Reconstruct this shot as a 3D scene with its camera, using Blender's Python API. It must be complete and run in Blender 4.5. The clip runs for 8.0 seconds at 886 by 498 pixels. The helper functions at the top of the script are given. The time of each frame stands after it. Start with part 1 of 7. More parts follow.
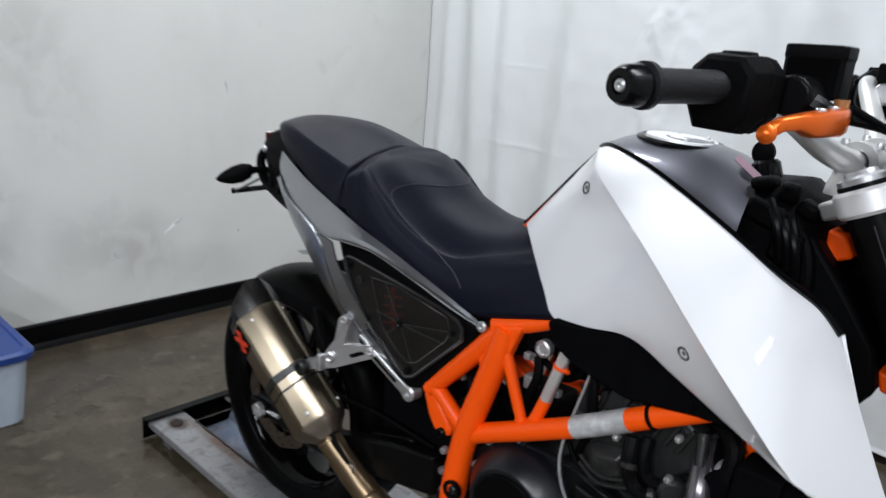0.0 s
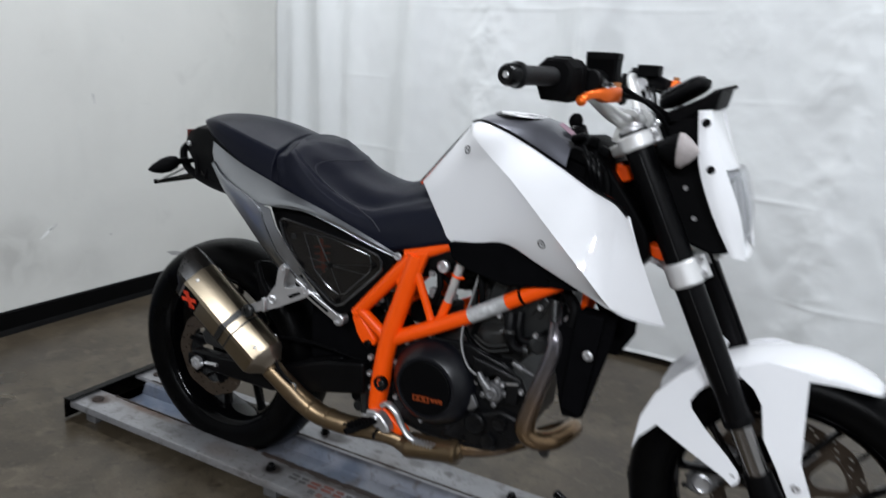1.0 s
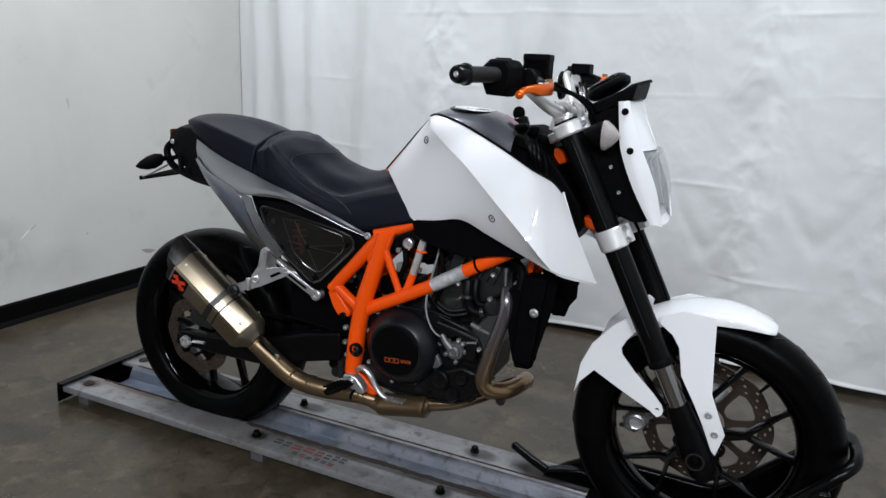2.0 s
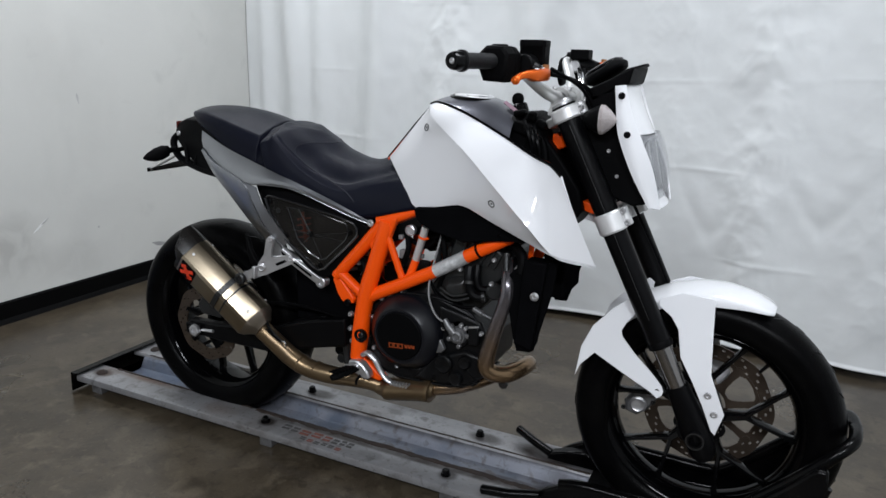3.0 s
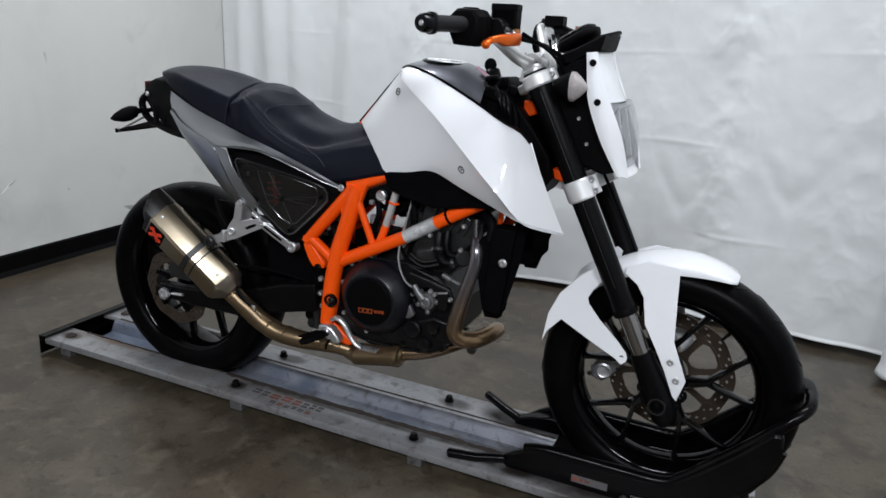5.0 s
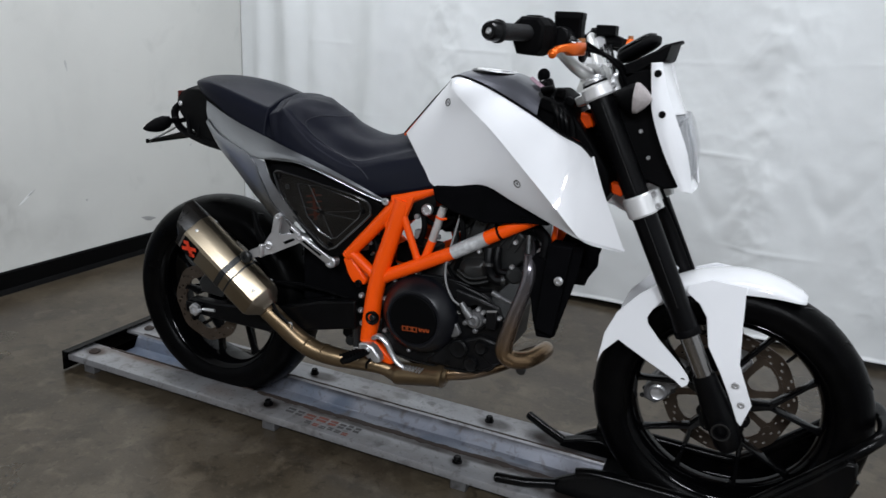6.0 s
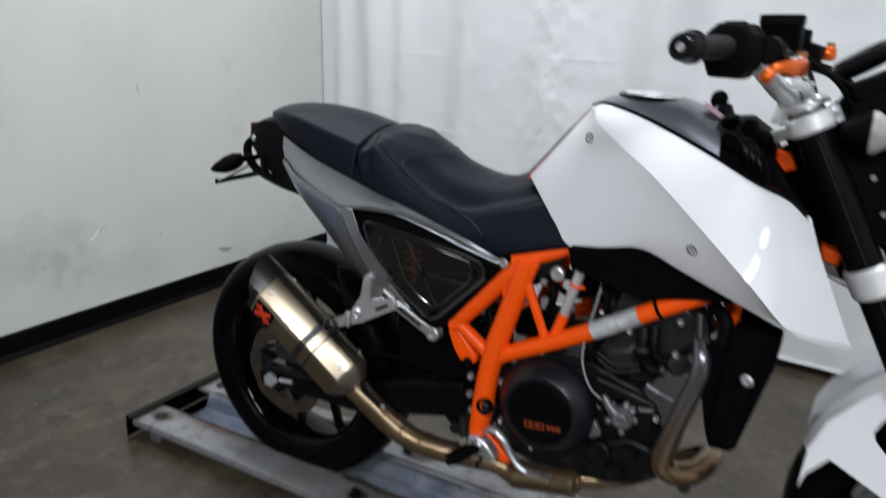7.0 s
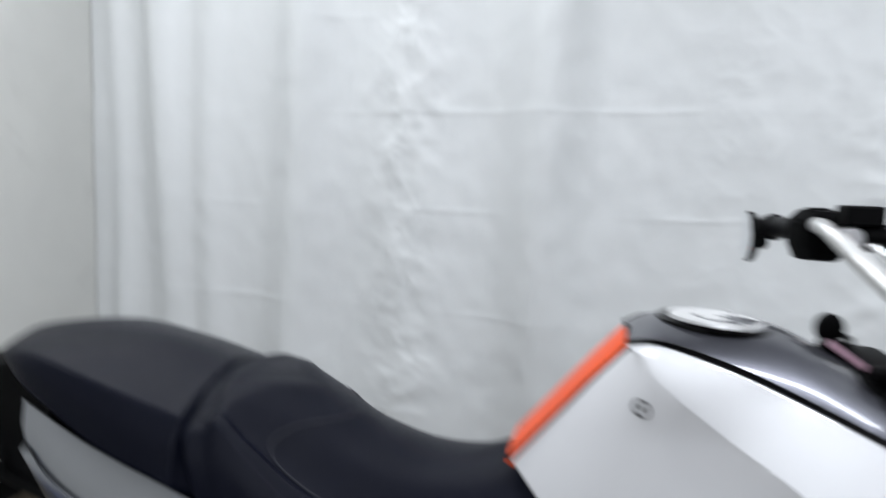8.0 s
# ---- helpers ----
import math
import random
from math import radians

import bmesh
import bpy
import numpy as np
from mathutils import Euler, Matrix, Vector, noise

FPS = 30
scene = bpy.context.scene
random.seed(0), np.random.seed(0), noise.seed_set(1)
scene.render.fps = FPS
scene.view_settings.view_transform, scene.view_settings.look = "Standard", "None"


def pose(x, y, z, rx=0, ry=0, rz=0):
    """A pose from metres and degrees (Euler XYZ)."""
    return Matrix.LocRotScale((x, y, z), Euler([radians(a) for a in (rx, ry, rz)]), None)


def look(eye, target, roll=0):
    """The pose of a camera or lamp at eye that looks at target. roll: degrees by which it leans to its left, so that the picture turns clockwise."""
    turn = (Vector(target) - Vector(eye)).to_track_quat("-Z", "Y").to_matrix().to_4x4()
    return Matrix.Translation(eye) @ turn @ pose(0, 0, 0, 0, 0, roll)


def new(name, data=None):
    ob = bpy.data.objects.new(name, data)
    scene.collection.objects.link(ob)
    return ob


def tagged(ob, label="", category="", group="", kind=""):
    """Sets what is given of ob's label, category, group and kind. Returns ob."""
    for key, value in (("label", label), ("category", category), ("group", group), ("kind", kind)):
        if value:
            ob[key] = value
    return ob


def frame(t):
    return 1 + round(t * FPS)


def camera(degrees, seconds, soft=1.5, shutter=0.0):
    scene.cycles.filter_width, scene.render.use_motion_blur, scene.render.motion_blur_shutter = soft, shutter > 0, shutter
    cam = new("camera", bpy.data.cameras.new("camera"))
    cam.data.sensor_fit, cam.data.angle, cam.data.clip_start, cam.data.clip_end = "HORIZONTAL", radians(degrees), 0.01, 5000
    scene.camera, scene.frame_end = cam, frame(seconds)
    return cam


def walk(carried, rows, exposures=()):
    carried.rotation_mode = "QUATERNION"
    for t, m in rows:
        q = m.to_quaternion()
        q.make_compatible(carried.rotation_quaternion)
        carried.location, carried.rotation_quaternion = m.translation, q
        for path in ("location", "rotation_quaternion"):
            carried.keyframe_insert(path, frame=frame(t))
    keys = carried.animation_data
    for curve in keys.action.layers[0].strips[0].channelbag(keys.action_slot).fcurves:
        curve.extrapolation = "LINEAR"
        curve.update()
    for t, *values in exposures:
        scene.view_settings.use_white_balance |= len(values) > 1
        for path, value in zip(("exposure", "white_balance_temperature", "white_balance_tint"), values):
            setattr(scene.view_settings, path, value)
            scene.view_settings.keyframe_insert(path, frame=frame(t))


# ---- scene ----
cam = camera(64.0, 8.0, shutter=0.4)
PATH = [
    (0, (1.28, -0.983, 1.171), (-0.007, 0.443, 0.617), 4.4),
    (0.3, (1.353, -1.139, 1.172), (0.055, 0.302, 0.688), 3.0),
    (0.5, (1.406, -1.196, 1.181), (0.165, 0.291, 0.681), 2.4),
    (0.7, (1.419, -1.271, 1.198), (0.296, 0.306, 0.698), 2.5),
    (1, (1.415, -1.47, 1.147), (0.526, 0.255, 0.662), 3.8),
    (1.2, (1.398, -1.581, 1.128), (0.6, 0.186, 0.636), 3.0),
    (1.5, (1.445, -1.658, 1.148), (0.661, 0.119, 0.67), 3.1),
    (3, (1.553, -1.691, 1.14), (0.732, 0.062, 0.638), 1.9),
    (3.5, (1.566, -1.703, 1.132), (0.797, 0.061, 0.584), 2.6),
    (4, (1.586, -1.689, 1.122), (0.848, 0.071, 0.525), 2.9),
    (4.2, (1.592, -1.685, 1.117), (0.863, 0.073, 0.503), 3.0),
    (5.5, (1.539, -1.681, 1.137), (0.765, 0.077, 0.58), 3.3),
    (6, (1.44, -1.672, 1.12), (0.679, 0.093, 0.567), 3.4),
    (6.5, (1.322, -1.603, 1.102), (0.618, 0.175, 0.517), 5.2),
    (6.6, (1.291, -1.534, 1.122), (0.593, 0.231, 0.494), 4.1),
    (6.8, (1.247, -1.418, 1.122), (0.395, 0.265, 0.456), 1.3),
    (7, (1.169, -1.354, 1.142), (0.217, 0.316, 0.592), 1.6),
    (7.3, (1.031, -1.208, 1.168), (0.097, 0.486, 0.661), 1.8),
    (7.5, (0.922, -1.101, 1.147), (0.195, 0.728, 0.794), 5.6),
    (7.6, (0.867, -1.05, 1.156), (0.294, 0.837, 0.821), 5.0),
    (7.7, (0.833, -0.98, 1.177), (0.373, 0.947, 0.907), 2.1),
    (7.8, (0.787, -0.936, 1.185), (0.395, 1.011, 0.942), 3.7),
    (7.9, (0.741, -0.87, 1.202), (0.383, 1.08, 0.943), 4.7),
    (8, (0.714, -0.823, 1.213), (0.268, 1.115, 1.013), 1.6),
]
from mathutils.bvhtree import BVHTree
from mathutils.geometry import tessellate_polygon

EXPO = [(0.0, 0.12), (1.5, 0.0), (3.0, -0.06), (4.2, -0.04), (5.5, -0.04), (6.5, -0.04), (7.0, -0.03), (7.5, 0.0), (8.0, -0.10)]
walk(cam, [(t, look(eye, target, roll)) for t, eye, target, roll in PATH], EXPO)

# ---- light: ceiling fixtures over a closed bay ----
world = bpy.data.worlds.new("world")
world.use_nodes = True
world.node_tree.nodes["Background"].inputs[0].default_value = (0.9, 0.95, 1.0, 1)
world.node_tree.nodes["Background"].inputs[1].default_value = 0.01
scene.world = world
LAMPS = [(-0.45, 0.50, 2.98, 35), (1.85, 0.0, 2.98, 29), (1.0, -3.8, 2.98, 122), (2.9, -3.6, 2.98, 138)]
for lx, ly, lz, watts in LAMPS:
    la = bpy.data.lights.new("ceiling_tube_light", "AREA")
    la.shape, la.size, la.size_y, la.energy, la.color = "RECTANGLE", 1.2, 0.22, watts, (0.932, 0.98, 1.055)
    new("ceiling_tube_light", la).matrix_world = pose(lx, ly, lz - 0.07)


# ---- materials ----
def mat(name, base, rough=0.5, metal=0.0, var=0.12, vscale=6.0, bump=0.0, bscale=150.0, coat=0.0, rvar=0.08,
        stain=None, samount=0.0, sscale=3.0, alpha=1.0, spec=0.5, emit=0.0, crough=0.06):
    m = bpy.data.materials.new(name)
    m.use_nodes = True
    nt = m.node_tree
    bs = nt.nodes["Principled BSDF"]
    tc = nt.nodes.new("ShaderNodeTexCoord")

    def noise_node(scale, detail=5.0):
        n = nt.nodes.new("ShaderNodeTexNoise")
        n.inputs["Scale"].default_value, n.inputs["Detail"].default_value = scale, detail
        nt.links.new(tc.outputs["Object"], n.inputs["Vector"])
        return n

    big, fine = noise_node(vscale), noise_node(bscale, 3.0)
    ramp = nt.nodes.new("ShaderNodeMapRange")
    ramp.inputs[3].default_value, ramp.inputs[4].default_value = 1 - var, 1 + var
    nt.links.new(big.outputs["Fac"], ramp.inputs[0])
    mul = nt.nodes.new("ShaderNodeVectorMath")
    mul.operation = "SCALE"
    mul.inputs[0].default_value = base
    nt.links.new(ramp.outputs[0], mul.inputs["Scale"])
    col = mul.outputs[0]
    if stain:
        sn = noise_node(sscale, 8.0)
        sr = nt.nodes.new("ShaderNodeMapRange")
        sr.inputs[1].default_value, sr.inputs[2].default_value = 0.48, 0.72
        sr.inputs[4].default_value = samount
        nt.links.new(sn.outputs["Fac"], sr.inputs[0])
        mx = nt.nodes.new("ShaderNodeMix")
        mx.data_type = "RGBA"
        nt.links.new(sr.outputs[0], mx.inputs[0])
        nt.links.new(col, mx.inputs[6])
        mx.inputs[7].default_value = (*stain, 1)
        col = mx.outputs[2]
    nt.links.new(col, bs.inputs["Base Color"])
    rr = nt.nodes.new("ShaderNodeMapRange")
    rr.inputs[3].default_value, rr.inputs[4].default_value = max(rough - rvar, 0.02), min(rough + rvar, 1)
    nt.links.new(big.outputs["Fac"], rr.inputs[0])
    nt.links.new(rr.outputs[0], bs.inputs["Roughness"])
    bs.inputs["Metallic"].default_value = metal
    bs.inputs["Coat Weight"].default_value = coat
    bs.inputs["Coat Roughness"].default_value = crough
    bs.inputs["Specular IOR Level"].default_value = spec
    bs.inputs["Alpha"].default_value = alpha
    if emit:
        bs.inputs["Emission Color"].default_value = (1, 0.98, 0.95, 1)
        bs.inputs["Emission Strength"].default_value = emit
    if bump:
        bp = nt.nodes.new("ShaderNodeBump")
        bp.inputs["Strength"].default_value, bp.inputs["Distance"].default_value = bump, 0.002
        nt.links.new(fine.outputs["Fac"], bp.inputs["Height"])
        nt.links.new(bp.outputs[0], bs.inputs["Normal"])
    return m


WHITE = mat("white_gloss_paint", (0.79, 0.795, 0.815), 0.35, var=0.02, coat=1.0, rvar=0.04, spec=0.1, crough=0.025)
ORANGE = mat("orange_powder_coat", (0.98, 0.092, 0.001), 0.4, var=0.06, vscale=20, bump=0.05, bscale=250, coat=0.04, spec=0.3)
ORANGE_AN = mat("orange_anodised", (0.72, 0.12, 0.008), 0.3, metal=0.6, var=0.08, bscale=200)
BLACKP = mat("black_textured_plastic", (0.0018, 0.0018, 0.0021), 0.55, spec=0.055, var=0.25, vscale=15, bump=0.25, bscale=500)
BLACKG = mat("black_gloss_metal", (0.0015, 0.0015, 0.0018), 0.2, spec=0.16, var=0.2, vscale=12, coat=0.0, bump=0.03)
BLACKM = mat("black_satin_metal", (0.002, 0.002, 0.0024), 0.33, var=0.25, vscale=18, bump=0.12, bscale=300, spec=0.12)
ENGINE = mat("dark_engine_casting", (0.0035, 0.0036, 0.0042), 0.36, spec=0.22, metal=0.1, var=0.3, vscale=25, bump=0.3, bscale=280, stain=(0.008, 0.007, 0.006), samount=0.4, sscale=20)
ENGINE2 = mat("grey_engine_casting", (0.022, 0.023, 0.0235), 0.34, metal=0.45, var=0.3, vscale=25, bump=0.35, bscale=280, stain=(0.022, 0.019, 0.017), samount=0.8, sscale=22)
RUBBER = mat("tyre_rubber", (0.0012, 0.0012, 0.0014), 0.30, spec=0.045, var=0.25, vscale=14, bump=0.3, bscale=220, stain=(0.005, 0.0048, 0.0045), samount=0.5, sscale=9)
GRIP = mat("grip_rubber", (0.005, 0.005, 0.006), 0.5, spec=0.25, var=0.2, vscale=40, bump=0.4, bscale=600)
VINYL = mat("black_seat_vinyl", (0.0029, 0.0038, 0.0098), 0.40, var=0.2, vscale=10, bump=0.4, bscale=700, spec=0.115)
STITCH = mat("seat_seam_thread", (0.020, 0.021, 0.029), 0.44, var=0.15, vscale=14, bump=0.4, bscale=700, spec=0.24)
SILVERP = mat("grey_metallic_paint", (0.33, 0.342, 0.362), 0.31, metal=0.97, var=0.1, vscale=8, coat=0.5)
TANKGREY = mat("dark_grey_metallic_paint", (0.100, 0.102, 0.120), 0.34, metal=0.8, var=0.1, vscale=8, coat=0.5)
ALU = mat("cast_aluminium", (0.60, 0.60, 0.61), 0.38, metal=0.85, var=0.15, vscale=30, bump=0.15, bscale=300)
ALUSAT = mat("satin_anodised_aluminium", (0.66, 0.66, 0.65), 0.42, metal=0.7, var=0.08, vscale=20, bump=0.06, bscale=400)
CAPALU = mat("brushed_pale_aluminium", (0.80, 0.80, 0.80), 0.45, metal=0.55, var=0.06, vscale=20, bump=0.06, bscale=500)
CHROME = mat("chromed_steel", (0.62, 0.62, 0.63), 0.14, metal=1.0, var=0.05)
SCUFFED = mat("scraped_bare_metal", (0.52, 0.53, 0.54), 0.4, metal=0.4, var=0.3, vscale=60, bump=0.4, bscale=200, stain=(0.85, 0.86, 0.87), samount=0.9, sscale=45)
STEELD = mat("dark_polished_fork_steel", (0.30, 0.29, 0.285), 0.2, metal=1.0, var=0.06)
TITAN = mat("brushed_titanium", (0.33, 0.275, 0.20), 0.30, metal=1.0, var=0.1, vscale=12, bump=0.06, bscale=400)
CARBON = mat("carbon_end_cap", (0.006, 0.005, 0.0042), 0.3, var=0.3, vscale=60, coat=0.0, spec=0.35)
PIPE = mat("heat_tinted_steel_pipe", (0.205, 0.145, 0.083), 0.33, metal=0.85, var=0.3, vscale=14, bump=0.05, stain=(0.10, 0.075, 0.055), samount=0.6, sscale=10)
HEADER = mat("blued_header_steel", (0.215, 0.142, 0.08), 0.25, metal=0.85, var=0.35, vscale=12, stain=(0.15, 0.14, 0.15), samount=0.7, sscale=7)
DISC = mat("brake_rotor_steel", (0.095, 0.072, 0.055), 0.4, metal=0.8, var=0.25, vscale=30, bump=0.1, bscale=300)
PRINT = mat("dull_orange_print", (0.30, 0.048, 0.006), 0.5, var=0.2, vscale=60)
SMOKE = mat("smoked_clear_plastic", (0.010, 0.009, 0.0085), 0.12, var=0.2, vscale=12, alpha=0.60, coat=0.35, spec=0.5)
INNER = mat("dusty_black_airbox_plastic", (0.008, 0.007, 0.0065), 0.5, var=0.5, vscale=18, bump=0.2, bscale=200, spec=0.3, stain=(0.05, 0.042, 0.036), samount=0.5, sscale=26)
RIMG = mat("glossy_black_rim", (0.0022, 0.0022, 0.0025), 0.13, var=0.2, spec=0.22, rvar=0.04)
RIMB = mat("black_rim_lacquer", (0.0010, 0.0010, 0.0012), 0.09, var=0.2, spec=0.11, rvar=0.04)
PANERIM = mat("smoked_glossy_plastic_rim", (0.012, 0.012, 0.013), 0.16, var=0.2, spec=0.6, coat=0.5)
DULLALU = mat("dull_cast_aluminium", (0.21, 0.21, 0.215), 0.42, metal=0.7, var=0.25, vscale=40, bump=0.25, bscale=300, stain=(0.06, 0.055, 0.05), samount=0.7, sscale=40)
TITAND = mat("blasted_titanium", (0.30, 0.262, 0.215), 0.42, metal=1.0, var=0.12, vscale=14, bump=0.08, bscale=500)
CLEAR = mat("clear_lamp_plastic", (0.55, 0.57, 0.6), 0.1, var=0.05, alpha=0.28, coat=0.5)
SIGNAL = mat("clear_signal_lens", (0.36, 0.325, 0.32), 0.25, var=0.2, vscale=80, bump=0.6, bscale=180, coat=0.3)
REDLENS = mat("red_lamp_lens", (0.10, 0.02, 0.015), 0.2, var=0.1, coat=0.4)
REDMARK = mat("red_emblem", (0.75, 0.05, 0.015), 0.4)
CABLE = mat("grey_braided_cable", (0.26, 0.26, 0.26), 0.45, metal=0.3, var=0.2, vscale=120, bump=0.4, bscale=600)
BROWN = mat("brown_recess_plastic", (0.17, 0.05, 0.025), 0.5)
RACK = mat("scuffed_grey_steel_flange", (0.30, 0.302, 0.312), 0.40, metal=0.5, var=0.25, vscale=7, bump=0.35, bscale=120, stain=(0.13, 0.10, 0.08), samount=0.4, sscale=7)
TROUGH = mat("blue_grey_worn_trough", (0.235, 0.25, 0.295), 0.38, metal=0.45, var=0.3, vscale=5, bump=0.25, bscale=100, stain=(0.075, 0.11, 0.17), samount=0.7, sscale=6)
RUST = mat("rusty_steel", (0.024, 0.014, 0.010), 0.8, var=0.4, vscale=30, bump=0.5, bscale=200, stain=(0.02, 0.016, 0.014), samount=0.8, sscale=18)
CHOCK = mat("black_painted_steel", (0.0014, 0.0014, 0.0016), 0.22, spec=0.13, var=0.3, vscale=12, bump=0.15, bscale=200, stain=(0.006, 0.005, 0.004), samount=0.3, sscale=20)
CONCRETE = mat("stained_concrete", (0.055, 0.043, 0.0285), 0.30, var=0.22, vscale=1.6, bump=0.12, bscale=60, rvar=0.12, stain=(0.038, 0.029, 0.021), samount=0.85, sscale=2.3)
WALLP = mat("off_white_wall_paint", (0.640, 0.640, 0.612), 0.55, var=0.035, vscale=1.5, bump=0.08, bscale=90, stain=(0.50, 0.50, 0.475), samount=0.4, sscale=1.7)
CLOTH = mat("white_curtain_fabric", (0.70, 0.717, 0.72), 0.42, var=0.03, vscale=3.0, bump=0.12, bscale=35, spec=0.55)
BASEB = mat("black_rubber_baseboard", (0.0022, 0.0022, 0.0024), 0.45, spec=0.06, var=0.2, vscale=5, stain=(0.006, 0.0055, 0.005), samount=0.25, sscale=7)
MATT = mat("matt_black_core", (0.0035, 0.0035, 0.004), 0.8, var=0.3, vscale=30, bump=0.3, bscale=400, spec=0.0)
COVER = mat("black_satin_cover", (0.005, 0.0054, 0.0078), 0.34, var=0.15, vscale=20, bump=0.06, bscale=300, spec=0.42)
DARKWALL = mat("dark_grey_wall_paint", (0.06, 0.06, 0.063), 0.7, var=0.06)
CEIL = mat("grey_ceiling_paint", (0.09, 0.09, 0.093), 0.8, var=0.05)
DIFFUSER = mat("light_diffuser", (0.9, 0.9, 0.9), 0.5, emit=5.0)
BLUELID = mat("blue_plastic_lid", (0.014, 0.045, 0.20), 0.35, var=0.12, vscale=10)
BIN = mat("translucent_bin_plastic", (0.42, 0.48, 0.55), 0.4, var=0.25, vscale=8, alpha=0.9, stain=(0.3, 0.36, 0.45), samount=0.6, sscale=6)
TAPE = mat("brown_packing_tape", (0.32, 0.13, 0.04), 0.45)
JUG = mat("white_jug_plastic", (0.66, 0.68, 0.70), 0.5, var=0.1)
INK = mat("faded_black_lettering", (0.06, 0.058, 0.058), 0.6, var=0.7, vscale=60)
INKRED = mat("faded_red_lettering", (0.17, 0.055, 0.04), 0.6, var=0.7, vscale=60)
SMUDGE = mat("dark_wall_smudge", (0.33, 0.33, 0.325), 0.7, var=0.25, vscale=30)
NICK = mat("chipped_white_paint", (0.82, 0.83, 0.82), 0.6, var=0.1, vscale=30)
SCUFF = mat("grey_wall_scuff", (0.50, 0.50, 0.49), 0.7, var=0.3, vscale=30)


def mottle(m, colours, scales):
    """Lays several blotches of their own colour over a material's base colour."""
    nt = m.node_tree
    bs = nt.nodes["Principled BSDF"]
    tc = nt.nodes.new("ShaderNodeTexCoord")
    for c, (scale, lo, hi, amount) in zip(colours, scales):
        n = nt.nodes.new("ShaderNodeTexNoise")
        n.inputs["Scale"].default_value, n.inputs["Detail"].default_value, n.inputs["Distortion"].default_value = scale, 9.0, 0.6
        nt.links.new(tc.outputs["Object"], n.inputs["Vector"])
        r = nt.nodes.new("ShaderNodeMapRange")
        r.inputs[1].default_value, r.inputs[2].default_value, r.inputs[4].default_value = lo, hi, amount
        nt.links.new(n.outputs["Fac"], r.inputs[0])
        x = nt.nodes.new("ShaderNodeMix")
        x.data_type = "RGBA"
        nt.links.new(r.outputs[0], x.inputs[0])
        nt.links.new(bs.inputs["Base Color"].links[0].from_socket, x.inputs[6])
        x.inputs[7].default_value = (*c, 1)
        nt.links.new(x.outputs[2], bs.inputs["Base Color"])


mottle(CONCRETE, [(0.086, 0.069, 0.047), (0.031, 0.024, 0.0155), (0.110, 0.090, 0.064), (0.022, 0.017, 0.0115), (0.102, 0.083, 0.060), (0.026, 0.020, 0.014)], [(3.0, 0.45, 0.62, 0.8), (6.0, 0.5, 0.64, 0.75), (14.0, 0.54, 0.68, 0.6), (32.0, 0.56, 0.68, 0.65), (70.0, 0.58, 0.7, 0.5), (160.0, 0.52, 0.7, 0.45)])
mottle(RACK, [(0.38, 0.385, 0.40), (0.105, 0.088, 0.074), (0.06, 0.05, 0.044), (0.085, 0.075, 0.068)], [(5.0, 0.48, 0.72, 0.5), (6.0, 0.50, 0.70, 0.38), (24.0, 0.55, 0.70, 0.42), (70.0, 0.58, 0.70, 0.5)])
mottle(TROUGH, [(0.27, 0.28, 0.31), (0.075, 0.10, 0.15), (0.10, 0.075, 0.058), (0.09, 0.085, 0.085)], [(3.5, 0.42, 0.66, 0.6), (4.5, 0.52, 0.66, 0.75), (20.0, 0.56, 0.70, 0.6), (55.0, 0.56, 0.70, 0.5)])
mottle(WALLP, [(0.53, 0.535, 0.515), (0.45, 0.45, 0.435)], [(2.2, 0.5, 0.8, 0.5), (5.0, 0.62, 0.8, 0.5)])


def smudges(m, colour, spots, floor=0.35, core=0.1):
    """Soft stains and darker patches round given places, each with its half sizes and strength, broken up by noise."""
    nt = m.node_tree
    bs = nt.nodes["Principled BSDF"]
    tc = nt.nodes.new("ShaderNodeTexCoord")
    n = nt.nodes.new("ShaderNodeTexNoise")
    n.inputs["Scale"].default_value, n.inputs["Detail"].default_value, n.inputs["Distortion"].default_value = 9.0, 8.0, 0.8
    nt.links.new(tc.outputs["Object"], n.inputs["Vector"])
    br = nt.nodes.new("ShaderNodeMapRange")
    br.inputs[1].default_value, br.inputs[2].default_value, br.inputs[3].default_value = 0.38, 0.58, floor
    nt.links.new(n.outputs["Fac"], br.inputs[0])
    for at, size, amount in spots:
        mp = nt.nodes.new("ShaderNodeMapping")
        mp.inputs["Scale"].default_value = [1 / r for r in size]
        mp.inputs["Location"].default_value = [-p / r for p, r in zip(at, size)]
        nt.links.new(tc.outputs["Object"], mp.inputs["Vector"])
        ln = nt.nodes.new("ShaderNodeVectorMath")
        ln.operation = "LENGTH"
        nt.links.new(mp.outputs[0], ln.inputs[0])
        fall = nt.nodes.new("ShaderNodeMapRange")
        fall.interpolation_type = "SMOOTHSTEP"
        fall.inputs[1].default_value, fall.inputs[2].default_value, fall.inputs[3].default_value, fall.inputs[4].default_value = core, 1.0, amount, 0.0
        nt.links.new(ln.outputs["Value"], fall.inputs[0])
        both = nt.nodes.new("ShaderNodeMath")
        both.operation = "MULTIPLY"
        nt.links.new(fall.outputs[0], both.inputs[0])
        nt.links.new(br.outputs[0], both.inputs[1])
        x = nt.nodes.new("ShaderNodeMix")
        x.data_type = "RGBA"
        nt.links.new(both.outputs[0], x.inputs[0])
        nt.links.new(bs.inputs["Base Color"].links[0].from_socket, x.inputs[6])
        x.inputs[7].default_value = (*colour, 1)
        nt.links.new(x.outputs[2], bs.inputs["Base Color"])


